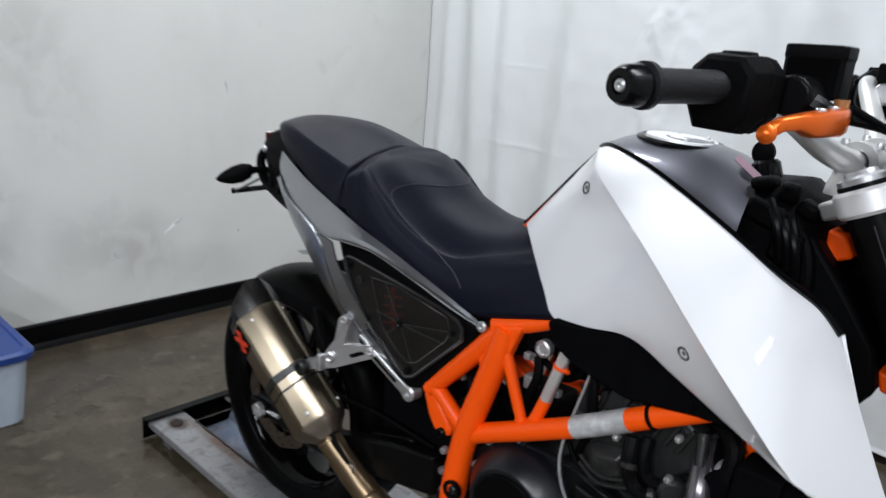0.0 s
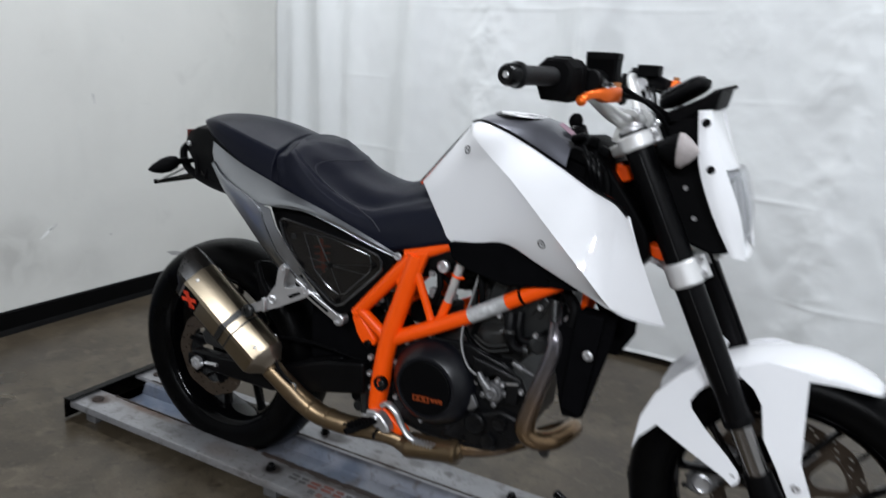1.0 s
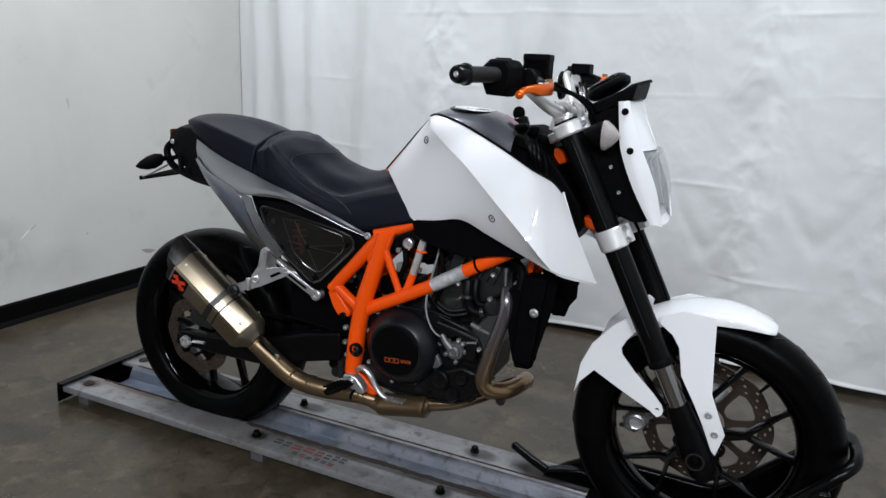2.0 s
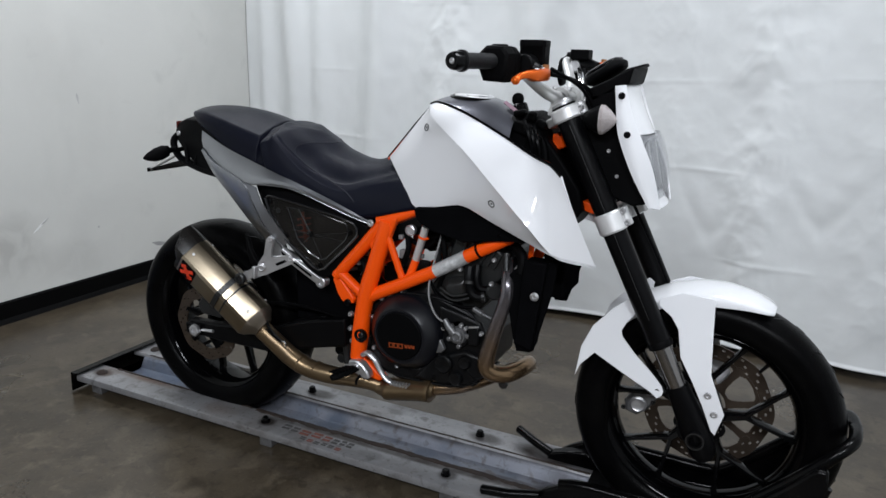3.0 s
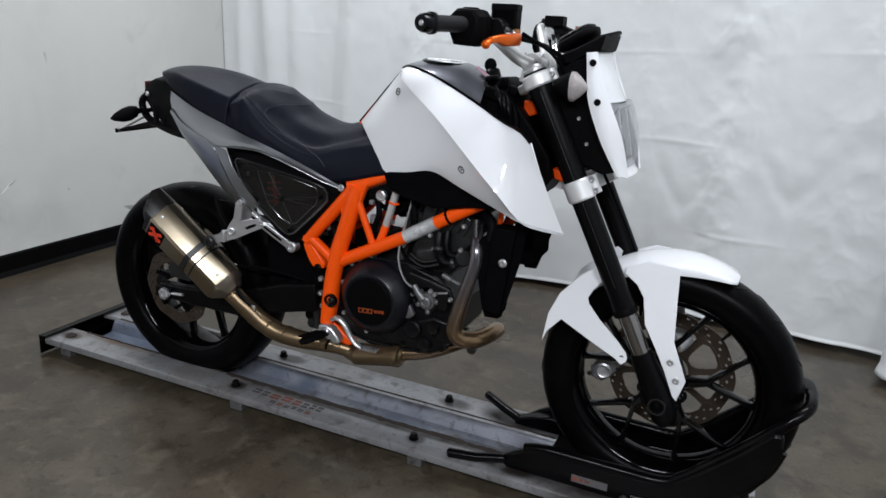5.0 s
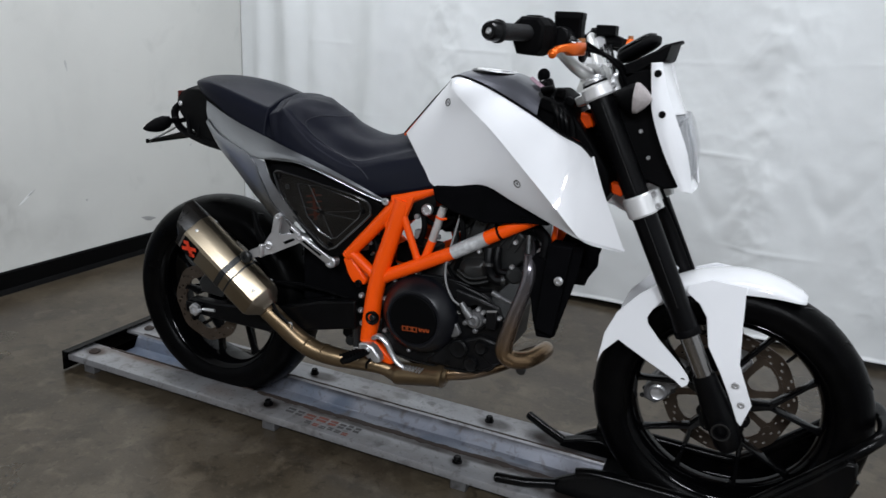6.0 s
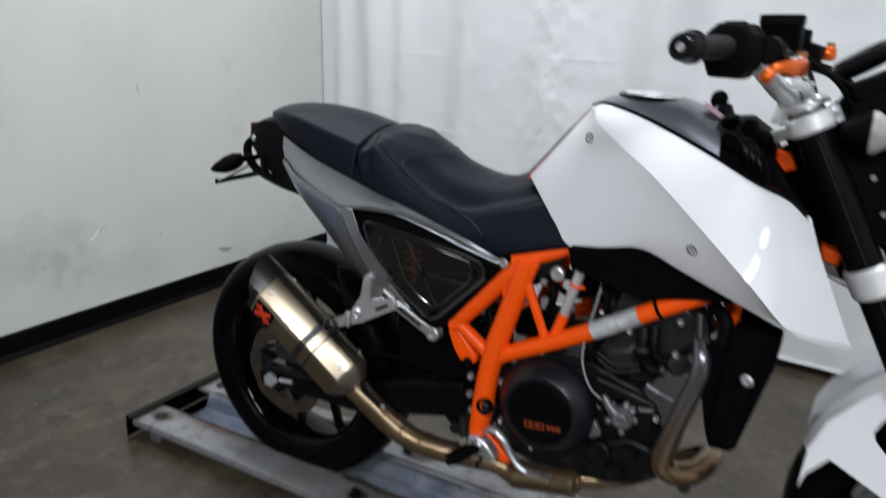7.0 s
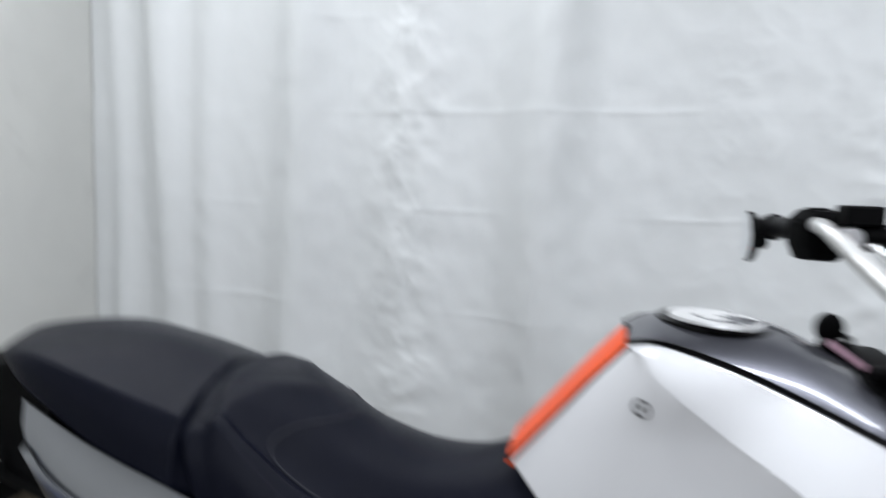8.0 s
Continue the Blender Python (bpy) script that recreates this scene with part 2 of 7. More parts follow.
# hand-rubbed marks low on the wall; rust, grease and darker patches on the rack
smudges(WALLP, (0.27, 0.265, 0.25), [((-1.37, y, z), (1, ry, rz), k) for y, z, ry, rz, k in [(0.19, 0.32, 0.22, 0.20, 0.42), (-0.02, 0.36, 0.22, 0.20, 0.26), (-0.08, 0.86, 0.22, 0.28, 0.20), (-0.19, 1.12, 0.28, 0.30, 0.26), (-0.33, 0.48, 0.20, 0.30, 0.34), (0.45, 0.20, 0.30, 0.14, 0.18)]])
# bolt and seam rust, an oil stain, and darker patches along the chock
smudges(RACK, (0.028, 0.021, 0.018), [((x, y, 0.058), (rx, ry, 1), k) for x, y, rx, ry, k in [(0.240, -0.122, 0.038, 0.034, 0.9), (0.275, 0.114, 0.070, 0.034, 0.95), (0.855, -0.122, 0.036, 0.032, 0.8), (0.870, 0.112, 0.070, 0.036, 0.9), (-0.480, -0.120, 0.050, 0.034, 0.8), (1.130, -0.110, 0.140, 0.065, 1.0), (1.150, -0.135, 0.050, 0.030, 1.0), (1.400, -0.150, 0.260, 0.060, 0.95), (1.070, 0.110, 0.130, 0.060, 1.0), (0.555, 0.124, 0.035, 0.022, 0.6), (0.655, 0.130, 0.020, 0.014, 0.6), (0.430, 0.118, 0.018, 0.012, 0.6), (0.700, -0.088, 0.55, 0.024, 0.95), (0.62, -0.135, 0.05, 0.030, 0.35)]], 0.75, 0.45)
smudges(RACK, (0.13, 0.075, 0.05), [((x, y, 0.058), (rx, ry, 1), k) for x, y, rx, ry, k in [(-0.280, -0.086, 0.22, 0.024, 0.9), (-0.47, -0.10, 0.06, 0.06, 0.4), (0.05, -0.13, 0.10, 0.05, 0.35)]], 0.4, 0.2)
# dark stain ahead of the chock, darker lines along both trough walls
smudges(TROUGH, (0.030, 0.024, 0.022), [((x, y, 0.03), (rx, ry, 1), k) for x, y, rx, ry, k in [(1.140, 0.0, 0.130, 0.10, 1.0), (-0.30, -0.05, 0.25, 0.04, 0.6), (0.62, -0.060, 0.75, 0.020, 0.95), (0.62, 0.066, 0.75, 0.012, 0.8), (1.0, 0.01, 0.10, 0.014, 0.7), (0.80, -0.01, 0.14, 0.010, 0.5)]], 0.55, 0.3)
smudges(TROUGH, (0.05, 0.085, 0.15), [((-0.36, 0.02, 0.03), (0.22, 0.07, 1), 0.7)])


def heat_tint(m, low, high, colour):
    """Blued steel where a pipe runs hottest, between two heights."""
    nt = m.node_tree
    bs = nt.nodes["Principled BSDF"]
    tc = nt.nodes.new("ShaderNodeTexCoord")
    sep = nt.nodes.new("ShaderNodeSeparateXYZ")
    nt.links.new(tc.outputs["Object"], sep.inputs[0])
    r = nt.nodes.new("ShaderNodeMapRange")
    r.interpolation_type = "SMOOTHSTEP"
    r.inputs[1].default_value, r.inputs[2].default_value, r.inputs[4].default_value = low, high, 0.9
    nt.links.new(sep.outputs["Z"], r.inputs[0])
    x = nt.nodes.new("ShaderNodeMix")
    x.data_type = "RGBA"
    nt.links.new(r.outputs[0], x.inputs[0])
    nt.links.new(bs.inputs["Base Color"].links[0].from_socket, x.inputs[6])
    x.inputs[7].default_value = (*colour, 1)
    nt.links.new(x.outputs[2], bs.inputs["Base Color"])


heat_tint(HEADER, 0.46, 0.58, (0.17, 0.165, 0.185))


# ---- mesh tools ----
def finish(name, bm, material, smooth=35, bevel=0.0):
    bmesh.ops.remove_doubles(bm, verts=bm.verts, dist=1e-5)
    bmesh.ops.recalc_face_normals(bm, faces=bm.faces)
    me = bpy.data.meshes.new(name)
    bm.to_mesh(me)
    bm.free()
    for p in me.polygons:
        p.use_smooth = True
    me.set_sharp_from_angle(angle=radians(smooth))
    me.materials.append(material)
    ob = new(name, me)
    if bevel:
        b = ob.modifiers.new("bevel", "BEVEL")
        b.width, b.segments, b.limit_method, b.angle_limit = bevel, 2, "ANGLE", radians(40)
    return ob


def part(name, bm, material, parent, label="", smooth=35, bevel=0.0):
    ob = finish(name, bm, material, smooth, bevel)
    ob.parent = parent
    if parent.type == "EMPTY":
        ob.matrix_parent_inverse = parent.matrix_basis.inverted()
    return tagged(ob, label)


def thing(name, at, label, category, group=""):
    ob = new(name)
    ob.empty_display_size = 0.1
    ob.matrix_basis = pose(*at)
    return tagged(ob, label, category, group)


def spline(pts, sub):
    """A smooth curve through the points."""
    p = [Vector(q) for q in pts]
    if sub < 2 or len(p) < 3:
        return p
    out = []
    for i in range(len(p) - 1):
        a, b, c, d = p[max(i - 1, 0)], p[i], p[i + 1], p[min(i + 2, len(p) - 1)]
        for k in range(sub):
            u = k / sub
            out.append(0.5 * (2 * b + (c - a) * u + (2 * a - 5 * b + 4 * c - d) * u * u + (3 * b - a - 3 * c + d) * u ** 3))
    return out + [p[-1]]


def loft(rings, bm=None, caps=True, closed=True):
    bm = bm or bmesh.new()
    vs = [[bm.verts.new(p) for p in r] for r in rings]
    n = len(vs[0])
    for a, b in zip(vs, vs[1:]):
        for i in range(n if closed else n - 1):
            j = (i + 1) % n
            bm.faces.new((a[i], a[j], b[j], b[i]))
    if caps and closed:
        bm.faces.new(vs[0][::-1])
        bm.faces.new(vs[-1])
    return bm


def tube(pts, r, bm=None, n=12, sub=1, flat=1.0):
    """A round bar along points; r: one radius or one for each point."""
    rs = r if isinstance(r, (list, tuple)) else [r] * len(pts)
    p = spline(pts, sub)
    k = max(sub, 1) if len(pts) > 2 else 1
    rad = [rs[min(i // k, len(rs) - 1)] + (rs[min(i // k + 1, len(rs) - 1)] - rs[min(i // k, len(rs) - 1)]) * ((i % k) / k) for i in range(len(p))]
    tan = [(p[min(i + 1, len(p) - 1)] - p[max(i - 1, 0)]).normalized() for i in range(len(p))]
    up = Vector((0, 0, 1)) if abs(tan[0].z) < 0.9 else Vector((1, 0, 0))
    rings = []
    for i, q in enumerate(p):
        side = tan[i].cross(up).normalized()
        up = side.cross(tan[i]).normalized()
        rings.append([q + rad[i] * (math.cos(a) * side + flat * math.sin(a) * up) for a in (2 * math.pi * j / n for j in range(n))])
    return loft(rings, bm)


def revolve(profile, centre, axis=(0, 1, 0), n=48, bm=None, close=True):
    """Rings of (along, radius) round an axis; close joins last and first."""
    ax = Vector(axis).normalized()
    u = ax.orthogonal().normalized()
    v = ax.cross(u)
    c = Vector(centre)
    rings = [[c + ax * a + r * (math.cos(t) * u + math.sin(t) * v) for t in (2 * math.pi * j / n for j in range(n))] for a, r in profile]
    if close:
        rings.append(rings[0])
    return loft(rings, bm, caps=not close)


def prism(poly, y0, y1, bm=None, taper=None):
    """A plate: an outline in x and z between two depths; taper: a smaller outline for the y0 side."""
    bm = bm or bmesh.new()
    a = [bm.verts.new((x, y0, z)) for x, z in (taper or poly)]
    b = [bm.verts.new((x, y1, z)) for x, z in poly]
    n = len(a)
    for i in range(n):
        j = (i + 1) % n
        bm.faces.new((a[i], a[j], b[j], b[i]))
    bm.faces.new(a[::-1])
    bm.faces.new(b)
    return bm


def box(c, s, bm=None, m=None):
    bm = bm or bmesh.new()
    t = Matrix.Translation(c) @ (m.to_3x3().to_4x4() if m else Matrix.Identity(4)) @ Matrix.Diagonal((*s, 1))
    bmesh.ops.create_cube(bm, size=1.0, matrix=t)
    return bm


def panel(rows, thick, su=4, sv=1, side=1.0):
    """A sheet of some thickness through a grid of points: su along rows, sv across them."""
    g = [spline(r, su) for r in rows]
    if sv > 1:
        cols = [spline([r[i] for r in g], sv) for i in range(len(g[0]))]
        g = [[c[j] for c in cols] for j in range(len(cols[0]))]
    h, w = len(g), len(g[0])
    nor = [[None] * w for _ in range(h)]
    for j in range(h):
        for i in range(w):
            du = g[j][min(i + 1, w - 1)] - g[j][max(i - 1, 0)]
            dv = g[min(j + 1, h - 1)][i] - g[max(j - 1, 0)][i]
            c = du.cross(dv)
            nor[j][i] = c.normalized() * side if c.length > 1e-12 else Vector((0, side, 0))
    bm = bmesh.new()
    top = [[bm.verts.new(q) for q in r] for r in g]
    bot = [[bm.verts.new(g[j][i] + thick * nor[j][i]) for i in range(w)] for j in range(h)]
    for j in range(h - 1):
        for i in range(w - 1):
            bm.faces.new((top[j][i], top[j][i + 1], top[j + 1][i + 1], top[j + 1][i]))
            bm.faces.new((bot[j][i], bot[j + 1][i], bot[j + 1][i + 1], bot[j][i + 1]))
    for j in range(h - 1):
        for i in (0, w - 1):
            bm.faces.new((top[j][i], top[j + 1][i], bot[j + 1][i], bot[j][i]))
    for i in range(w - 1):
        for j in (0, h - 1):
            bm.faces.new((top[j][i], top[j][i + 1], bot[j][i + 1], bot[j][i]))
    return bm


def flip(rows):
    return [[(x, -y, z) for x, y, z in r] for r in rows]


def mir(pts):
    return [(x, -y, z) for x, y, z in pts]


def bolt(at, axis, r=0.006, h=0.005, bm=None):
    """A socket screw with a sunken middle."""
    return revolve([(0, r), (h * 0.7, r), (h, r * 0.8), (h, r * 0.45), (h * 0.4, r * 0.4), (h * 0.4, 0.0004), (0, 0.0004)], at, axis, 14, bm, close=True)


# ---- the bay ----
def structure(name, bm, material, label, smooth=35, bevel=0.0):
    return tagged(finish(name, bm, material, smooth, bevel), label, name.split("_")[0], kind="structure")


structure("floor", box((1.5, -1.6, -0.05), (6.6, 7.4, 0.1)), CONCRETE, "stained brown-grey polished concrete floor")
structure("wall_west", box((-1.43, -1.6, 1.55), (0.12, 7.4, 3.1)), WALLP, "off-white painted wall with scuffs and smudges")
structure("wall_north", box((1.5, 2.0, 1.55), (6.0, 0.12, 3.1)), WALLP, "off-white wall behind the curtain")
# unseen walls and ceiling added to close the bay, dark to limit bounce
structure("wall_east", box((4.7, -1.6, 1.55), (0.12, 7.4, 3.1)), DARKWALL, "unseen dark grey wall added to limit bounce light")
structure("wall_south", box((1.5, -5.2, 1.55), (6.4, 0.12, 3.1)), DARKWALL, "unseen dark grey wall added to limit bounce light")
structure("ceiling", box((1.5, -1.6, 3.13), (6.4, 7.4, 0.1)), CEIL, "unseen grey ceiling, kept dark to limit bounce light")
bm = prism([(-1.3695, 0.0), (-1.345, 0.0), (-1.352, 0.012), (-1.361, 0.02), (-1.361, 0.088), (-1.3695, 0.095)], -5.1, 1.93)
structure("baseboard", bm, BASEB, "black rubber cove baseboard with a dusty toe")

for lx, ly, lz, watts in LAMPS:
    lamp = thing("ceiling_light", (lx, ly, lz), "flat white ceiling light with a glowing diffuser", "lamp", "ceiling lights")
    part("frame", box((lx, ly, lz + 0.07), (1.3, 0.30, 0.06)), CEIL, lamp)
    part("diffuser", box((lx, ly, lz + 0.03), (1.2, 0.22, 0.02)), DIFFUSER, lamp, "glowing white diffuser")

# wall marks: shallow rubbed streaks
for yy, zz, w, h, tilt, paint in [(0.320, 0.388, 0.075, 0.010, 38, NICK), (0.345, 0.405, 0.05, 0.008, 30, SCUFF), (0.979, 0.171, 0.085, 0.022, -12, SMUDGE), (0.57, 0.938, 0.010, 0.05, 10, SCUFF), (0.10, 0.30, 0.04, 0.02, -30, SCUFF), (0.62, 0.33, 0.012, 0.012, 0, SCUFF), (1.30, 0.52, 0.02, 0.010, 20, SCUFF)]:
    bm = bmesh.new()
    ring = [Vector((0, w / 2 * math.cos(a) * (1 + 0.3 * math.sin(3 * a)), h / 2 * math.sin(a))) for a in (2 * math.pi * k / 18 for k in range(18))]
    rot = Matrix.Rotation(radians(tilt), 3, "X")
    loft([[Vector((-1.3699, yy, zz)) + rot @ q for q in ring], [Vector((-1.3694, yy, zz)) + rot @ (q * 0.8) for q in ring]], bm)
    structure("trim_scuff", bm, paint, "rubbed scuff mark on the painted wall")


# ---- curtain ----
def curtain_depth(x, z, seed=0.0):
    """How far the cloth stands out of its plane: pleats, crumples and packing creases."""
    d = 0.0
    for c, w, h in [(-1.24, 0.050, 0.026), (-0.97, 0.085, 0.055), (-0.76, 0.07, 0.026), (-0.375, 0.110, 0.098), (0.06, 0.19, 0.040), (0.555, 0.130, 0.096), (0.78, 0.12, 0.016), (1.12, 0.15, 0.012), (1.52, 0.13, 0.03), (1.95, 0.14, 0.025)]:
        sway = 0.03 * math.sin(1.7 * z + 5 * c)
        d += h * (1.0 + 0.25 * math.sin(2.1 * z + 9 * c)) * math.exp(-((x - c - sway) / w) ** 2)
    # crumpled bands run down the cloth
    for c, w, h in [(0.04, 0.12, 0.022), (1.48, 0.15, 0.020), (1.12, 0.16, 0.012), (0.62, 0.12, 0.007), (2.0, 0.2, 0.016)]:
        near = math.exp(-((x - c) / w) ** 2)
        if near > 0.02:
            n = noise.ridged_multi_fractal(Vector((x * 2.6 + seed, z * 2.4, 2.0 + c)), 0.9, 2.1, 4, 1.0, 2.0)
            zig = abs(((z * 2.9 + 4.5 * abs(x - c)) % 1.0) - 0.5)
            d += near * h * (0.55 * n - 0.5 + 0.4 * zig)
    # tents: folds that spread from one packing crease down to the next
    for c, w, h in [(0.03, 0.22, 0.011), (1.48, 0.19, 0.007)]:
        if abs(x - c) < 1.5 * w:
            for top, low in [(2.10, 1.76), (1.76, 1.43), (1.43, 1.10), (1.10, 0.75), (0.75, 0.385)]:
                if low - 0.015 < z < top:
                    u = (top - z) / (top - low)
                    wob = 0.02 * noise.noise(Vector((z * 6, c, 2))) + 0.10 * noise.noise(Vector((low * 7.3, c, 5)))
                    size = 0.55 + 1.1 * abs(noise.noise(Vector((low * 5.1, c, 8))))
                    e = min(max((w * size * u - abs(x - c - wob)) / 0.10 + 0.35, 0.0), 1.0)
                    fade = min(max((z - low + 0.015) / (0.09 + 0.22 * abs(noise.noise(Vector((x * 9, low, 4))))), 0.0), 1.0)
                    d += h * size * u * fade * e * e * (3 - 2 * e)
    # swags hanging below a crease
    for xc, zb, w, rise in [(1.345, 0.49, 0.145, 0.21), (1.75, 0.58, 0.13, 0.15)]:
        if abs(x - xc) < w * 1.25:
            zv = zb + rise * abs((x - xc) / w) ** 1.5 + 0.02 * noise.noise(Vector((x * 7, zb, 6)))
            d -= 0.0055 * math.exp(-((z - zv) / 0.045) ** 2) * (1.25 - abs(x - xc) / w)
            d += 0.003 * math.exp(-((z - zv - 0.10) / 0.05) ** 2) * max(1 - abs(x - xc) / w, 0)
    d += 0.004 * noise.noise(Vector((x * 4 + seed, z * 2.2, 7)))
    near = math.exp(-((x - 1.48) / 0.10) ** 2) + math.exp(-((x - 0.04) / 0.12) ** 2)
    if near > 0.02:
        fold = noise.noise(Vector((x * 7 + 1.3 * z, z * 4.5 - 1.6 * x, 31)))
        d += near * 0.008 * (0.5 - abs(fold)) + near * 0.006 * noise.noise(Vector((x * 6, z * 7, 33))) + near * 0.0027 * noise.noise(Vector((x * 19, z * 22, 37)))
    d += 0.0022 * noise.noise(Vector((x * 16 + seed, z * 13, 3)))
    d += 0.0035 * (noise.ridged_multi_fractal(Vector((x * 1.7 + seed, z * 1.5, 11)), 0.8, 2.2, 4, 1.0, 2.0) - 1.0) * (0.4 + 0.6 * abs(noise.noise(Vector((x * 0.9 + seed, z * 0.8, 21)))))
    for zc in (1.76, 1.43, 1.10, 0.75, 0.385):
        wob = zc + 0.012 * noise.noise(Vector((x * 2.3, zc, 5))) + (0.045 * max(x - 1.0, 0) if zc == 1.10 else 0)
        d += (0.0048 if x > 0.9 else 0.0028) * math.exp(-abs(z - wob) / 0.007) * min(max(0.15 + 1.7 * noise.noise(Vector((x * 2.3, zc * 3, 9))), 0.05), 1.0)
    return d


def curtain(name, start, end, z0, z1, nx, nz, seed, label):
    bm = bmesh.new()
    a, b = Vector(start), Vector(end)
    across = (b - a).normalized()
    out = Vector((across.y, -across.x))
    grid = []
    for j in range(nz + 1):
        row = []
        for i in range(nx + 1):
            s = (b - a).length * i / nx
            zh = z0 + 0.02 * noise.noise(Vector((s * 1.3 + seed, 0, 1)))
            z = zh + (z1 - zh) * j / nz
            p = a + across * s + out * curtain_depth(s + start[0] if seed == 0 else s - 0.6, z, seed)
            if j < 3:
                p = p + out * 0.004 * (2 - j)
            row.append(bm.verts.new((p.x, p.y, z)))
        grid.append(row)
    for j in range(nz):
        for i in range(nx):
            bm.faces.new((grid[j][i], grid[j][i + 1], grid[j + 1][i + 1], grid[j + 1][i]))
    ob = finish(name, bm, CLOTH, 80)
    so = ob.modifiers.new("cloth thickness", "SOLIDIFY")
    so.thickness = 0.003
    return tagged(ob, label, "curtain")


curtain("curtain", (-1.366, 1.735), (2.17, 1.335), 0.03, 2.9, 560, 400, 0.0, "white hanging curtain with soft pleats and packing creases")
curtain("curtain", (2.18, 1.33), (2.75, -1.6), 0.03, 2.9, 260, 160, 4.0, "white side curtain with loose folds hanging off the floor")
rail = thing("curtain_rail", (0.4, 1.5, 2.9), "thin steel curtain rail under the ceiling", "rail")
part("bar", tube([(-1.34, 1.70, 2.91), (2.175, 1.337, 2.91), (2.76, -1.65, 2.91)], 0.012), ALUSAT, rail)
for px, py in [(-1.1, 1.675), (0.5, 1.505), (2.1, 1.345), (2.5, -0.3)]:
    part("hanger", tube([(px, py, 2.91), (px, py, 3.08)], 0.005, n=8), ALUSAT, rail)

# ---- wheel rack on the floor ----
RX0, RX1 = -0.545, 1.72
rack = thing("wheel_rack", (0.6, 0, 0), "scuffed grey steel wheel rack with a worn blue trough", "rack")


def flange(s):
    """One side rail: flat top, rolled outer lip, hollow below."""
    prof = [(0.068, 0.050), (0.072, 0.058), (0.168, 0.060), (0.174, 0.057), (0.176, 0.046), (0.174, 0.036), (0.169, 0.036), (0.169, 0.052), (0.075, 0.051), (0.071, 0.044)]
    return loft([[(x, s * y, z) for y, z in prof] for x in [RX0 + (RX1 - RX0) * k / 24 for k in range(25)]])


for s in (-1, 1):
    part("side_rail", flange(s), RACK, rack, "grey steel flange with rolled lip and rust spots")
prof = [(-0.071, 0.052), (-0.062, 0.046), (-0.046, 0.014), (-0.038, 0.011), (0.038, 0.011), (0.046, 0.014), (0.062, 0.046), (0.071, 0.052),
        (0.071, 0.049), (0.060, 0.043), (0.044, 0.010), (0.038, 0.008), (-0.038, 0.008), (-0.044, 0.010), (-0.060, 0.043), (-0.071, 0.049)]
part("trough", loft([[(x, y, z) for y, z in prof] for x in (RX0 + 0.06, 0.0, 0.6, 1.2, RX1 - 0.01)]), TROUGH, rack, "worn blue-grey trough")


def ragged_seam(y, x0, x1, w, seed):
    """A rusted seam with eaten edges."""
    rings = []
    for k in range(241):
        x = x0 + (x1 - x0) * k / 240
        a = w * (0.55 + 0.9 * abs(noise.noise(Vector((x * 9, seed, 1)))) + 0.5 * noise.noise(Vector((x * 45, seed, 2))))
        b = w * (0.55 + 0.7 * abs(noise.noise(Vector((x * 7, seed, 3)))) + 0.4 * noise.noise(Vector((x * 40, seed, 4))))
        rings.append([(x, y - max(a, 0.001), 0.0583), (x, y - max(a, 0.001) * 0.8, 0.0606), (x, y + b * 0.8, 0.0600), (x, y + b, 0.0570)])
    return loft(rings)


part("rusty_seam", ragged_seam(-0.075, 0.16, 1.20, 0.0135, 1.0), RUST, rack, "dark rusty seam with eaten edges")
part("rusty_seam", ragged_seam(-0.073, -0.46, 0.14, 0.0050, 2.0), RUST, rack)
part("rusty_seam", ragged_seam(0.071, -0.46, 1.20, 0.0045, 3.0), RUST, rack)
bm = prism([(RX0 - 0.012, 0.004), (RX0 - 0.006, 0.004), (RX0 - 0.004, 0.066), (RX0 + 0.018, 0.068), (RX0 + 0.018, 0.072), (RX0 - 0.010, 0.072)], -0.19, 0.19)
part("end_angle", bm, CHOCK, rack, "black steel end angle", bevel=0.001)
for bx, by in [(0.236, -0.125), (0.236, 0.118), (0.85, -0.125), (0.85, 0.118), (1.42, -0.125), (1.42, 0.118)]:
    part("bolt", revolve([(0, 0.014), (0.004, 0.014), (0.005, 0.0105), (0.014, 0.0105), (0.017, 0.008), (0.017, 0.001)], (bx, by, 0.0595), (0, 0, 1), 10, close=False), CHOCK, rack)
for by in (-0.122, 0.115):
    part("bolt", revolve([(0, 0.018), (0.003, 0.018), (0.006, 0.011), (0.009, 0.009), (0.009, 0.001)], (-0.483, by, 0.0595), (0, 0, 1), 14, close=False), RUST, rack, "flat rusty bolt head")
for fx in (-0.47, 0.262, 0.87, 1.66):
    for s in (-1, 1):
        bm = box((fx, s * 0.146, 0.0185), (0.045, 0.030, 0.037))
        part("foot", bm, DULLALU, rack, "small grey foot block", bevel=0.003)
# worn lettering, kept as plain bars
def lettering(x0, y, widths, high, reds):
    for k, w in enumerate(widths):
        ink = INKRED if k in reds else INK
        for yy in (y + high * 0.32, y - high * 0.32):
            part("lettering_bar", box((x0 + w / 2, yy - 0.002 * (k % 3), 0.0606), (w * 0.86, high * 0.36, 0.0012)), ink, rack, "worn printed lettering")
        x0 += w + 0.005


lettering(0.300, -0.120, [0.030, 0.026, 0.036, 0.036, 0.028, 0.022, 0.018, 0.020], 0.024, (2, 3, 4))
lettering(0.385, -0.152, [0.022, 0.020, 0.020, 0.018, 0.020, 0.020], 0.013, (1, 5))

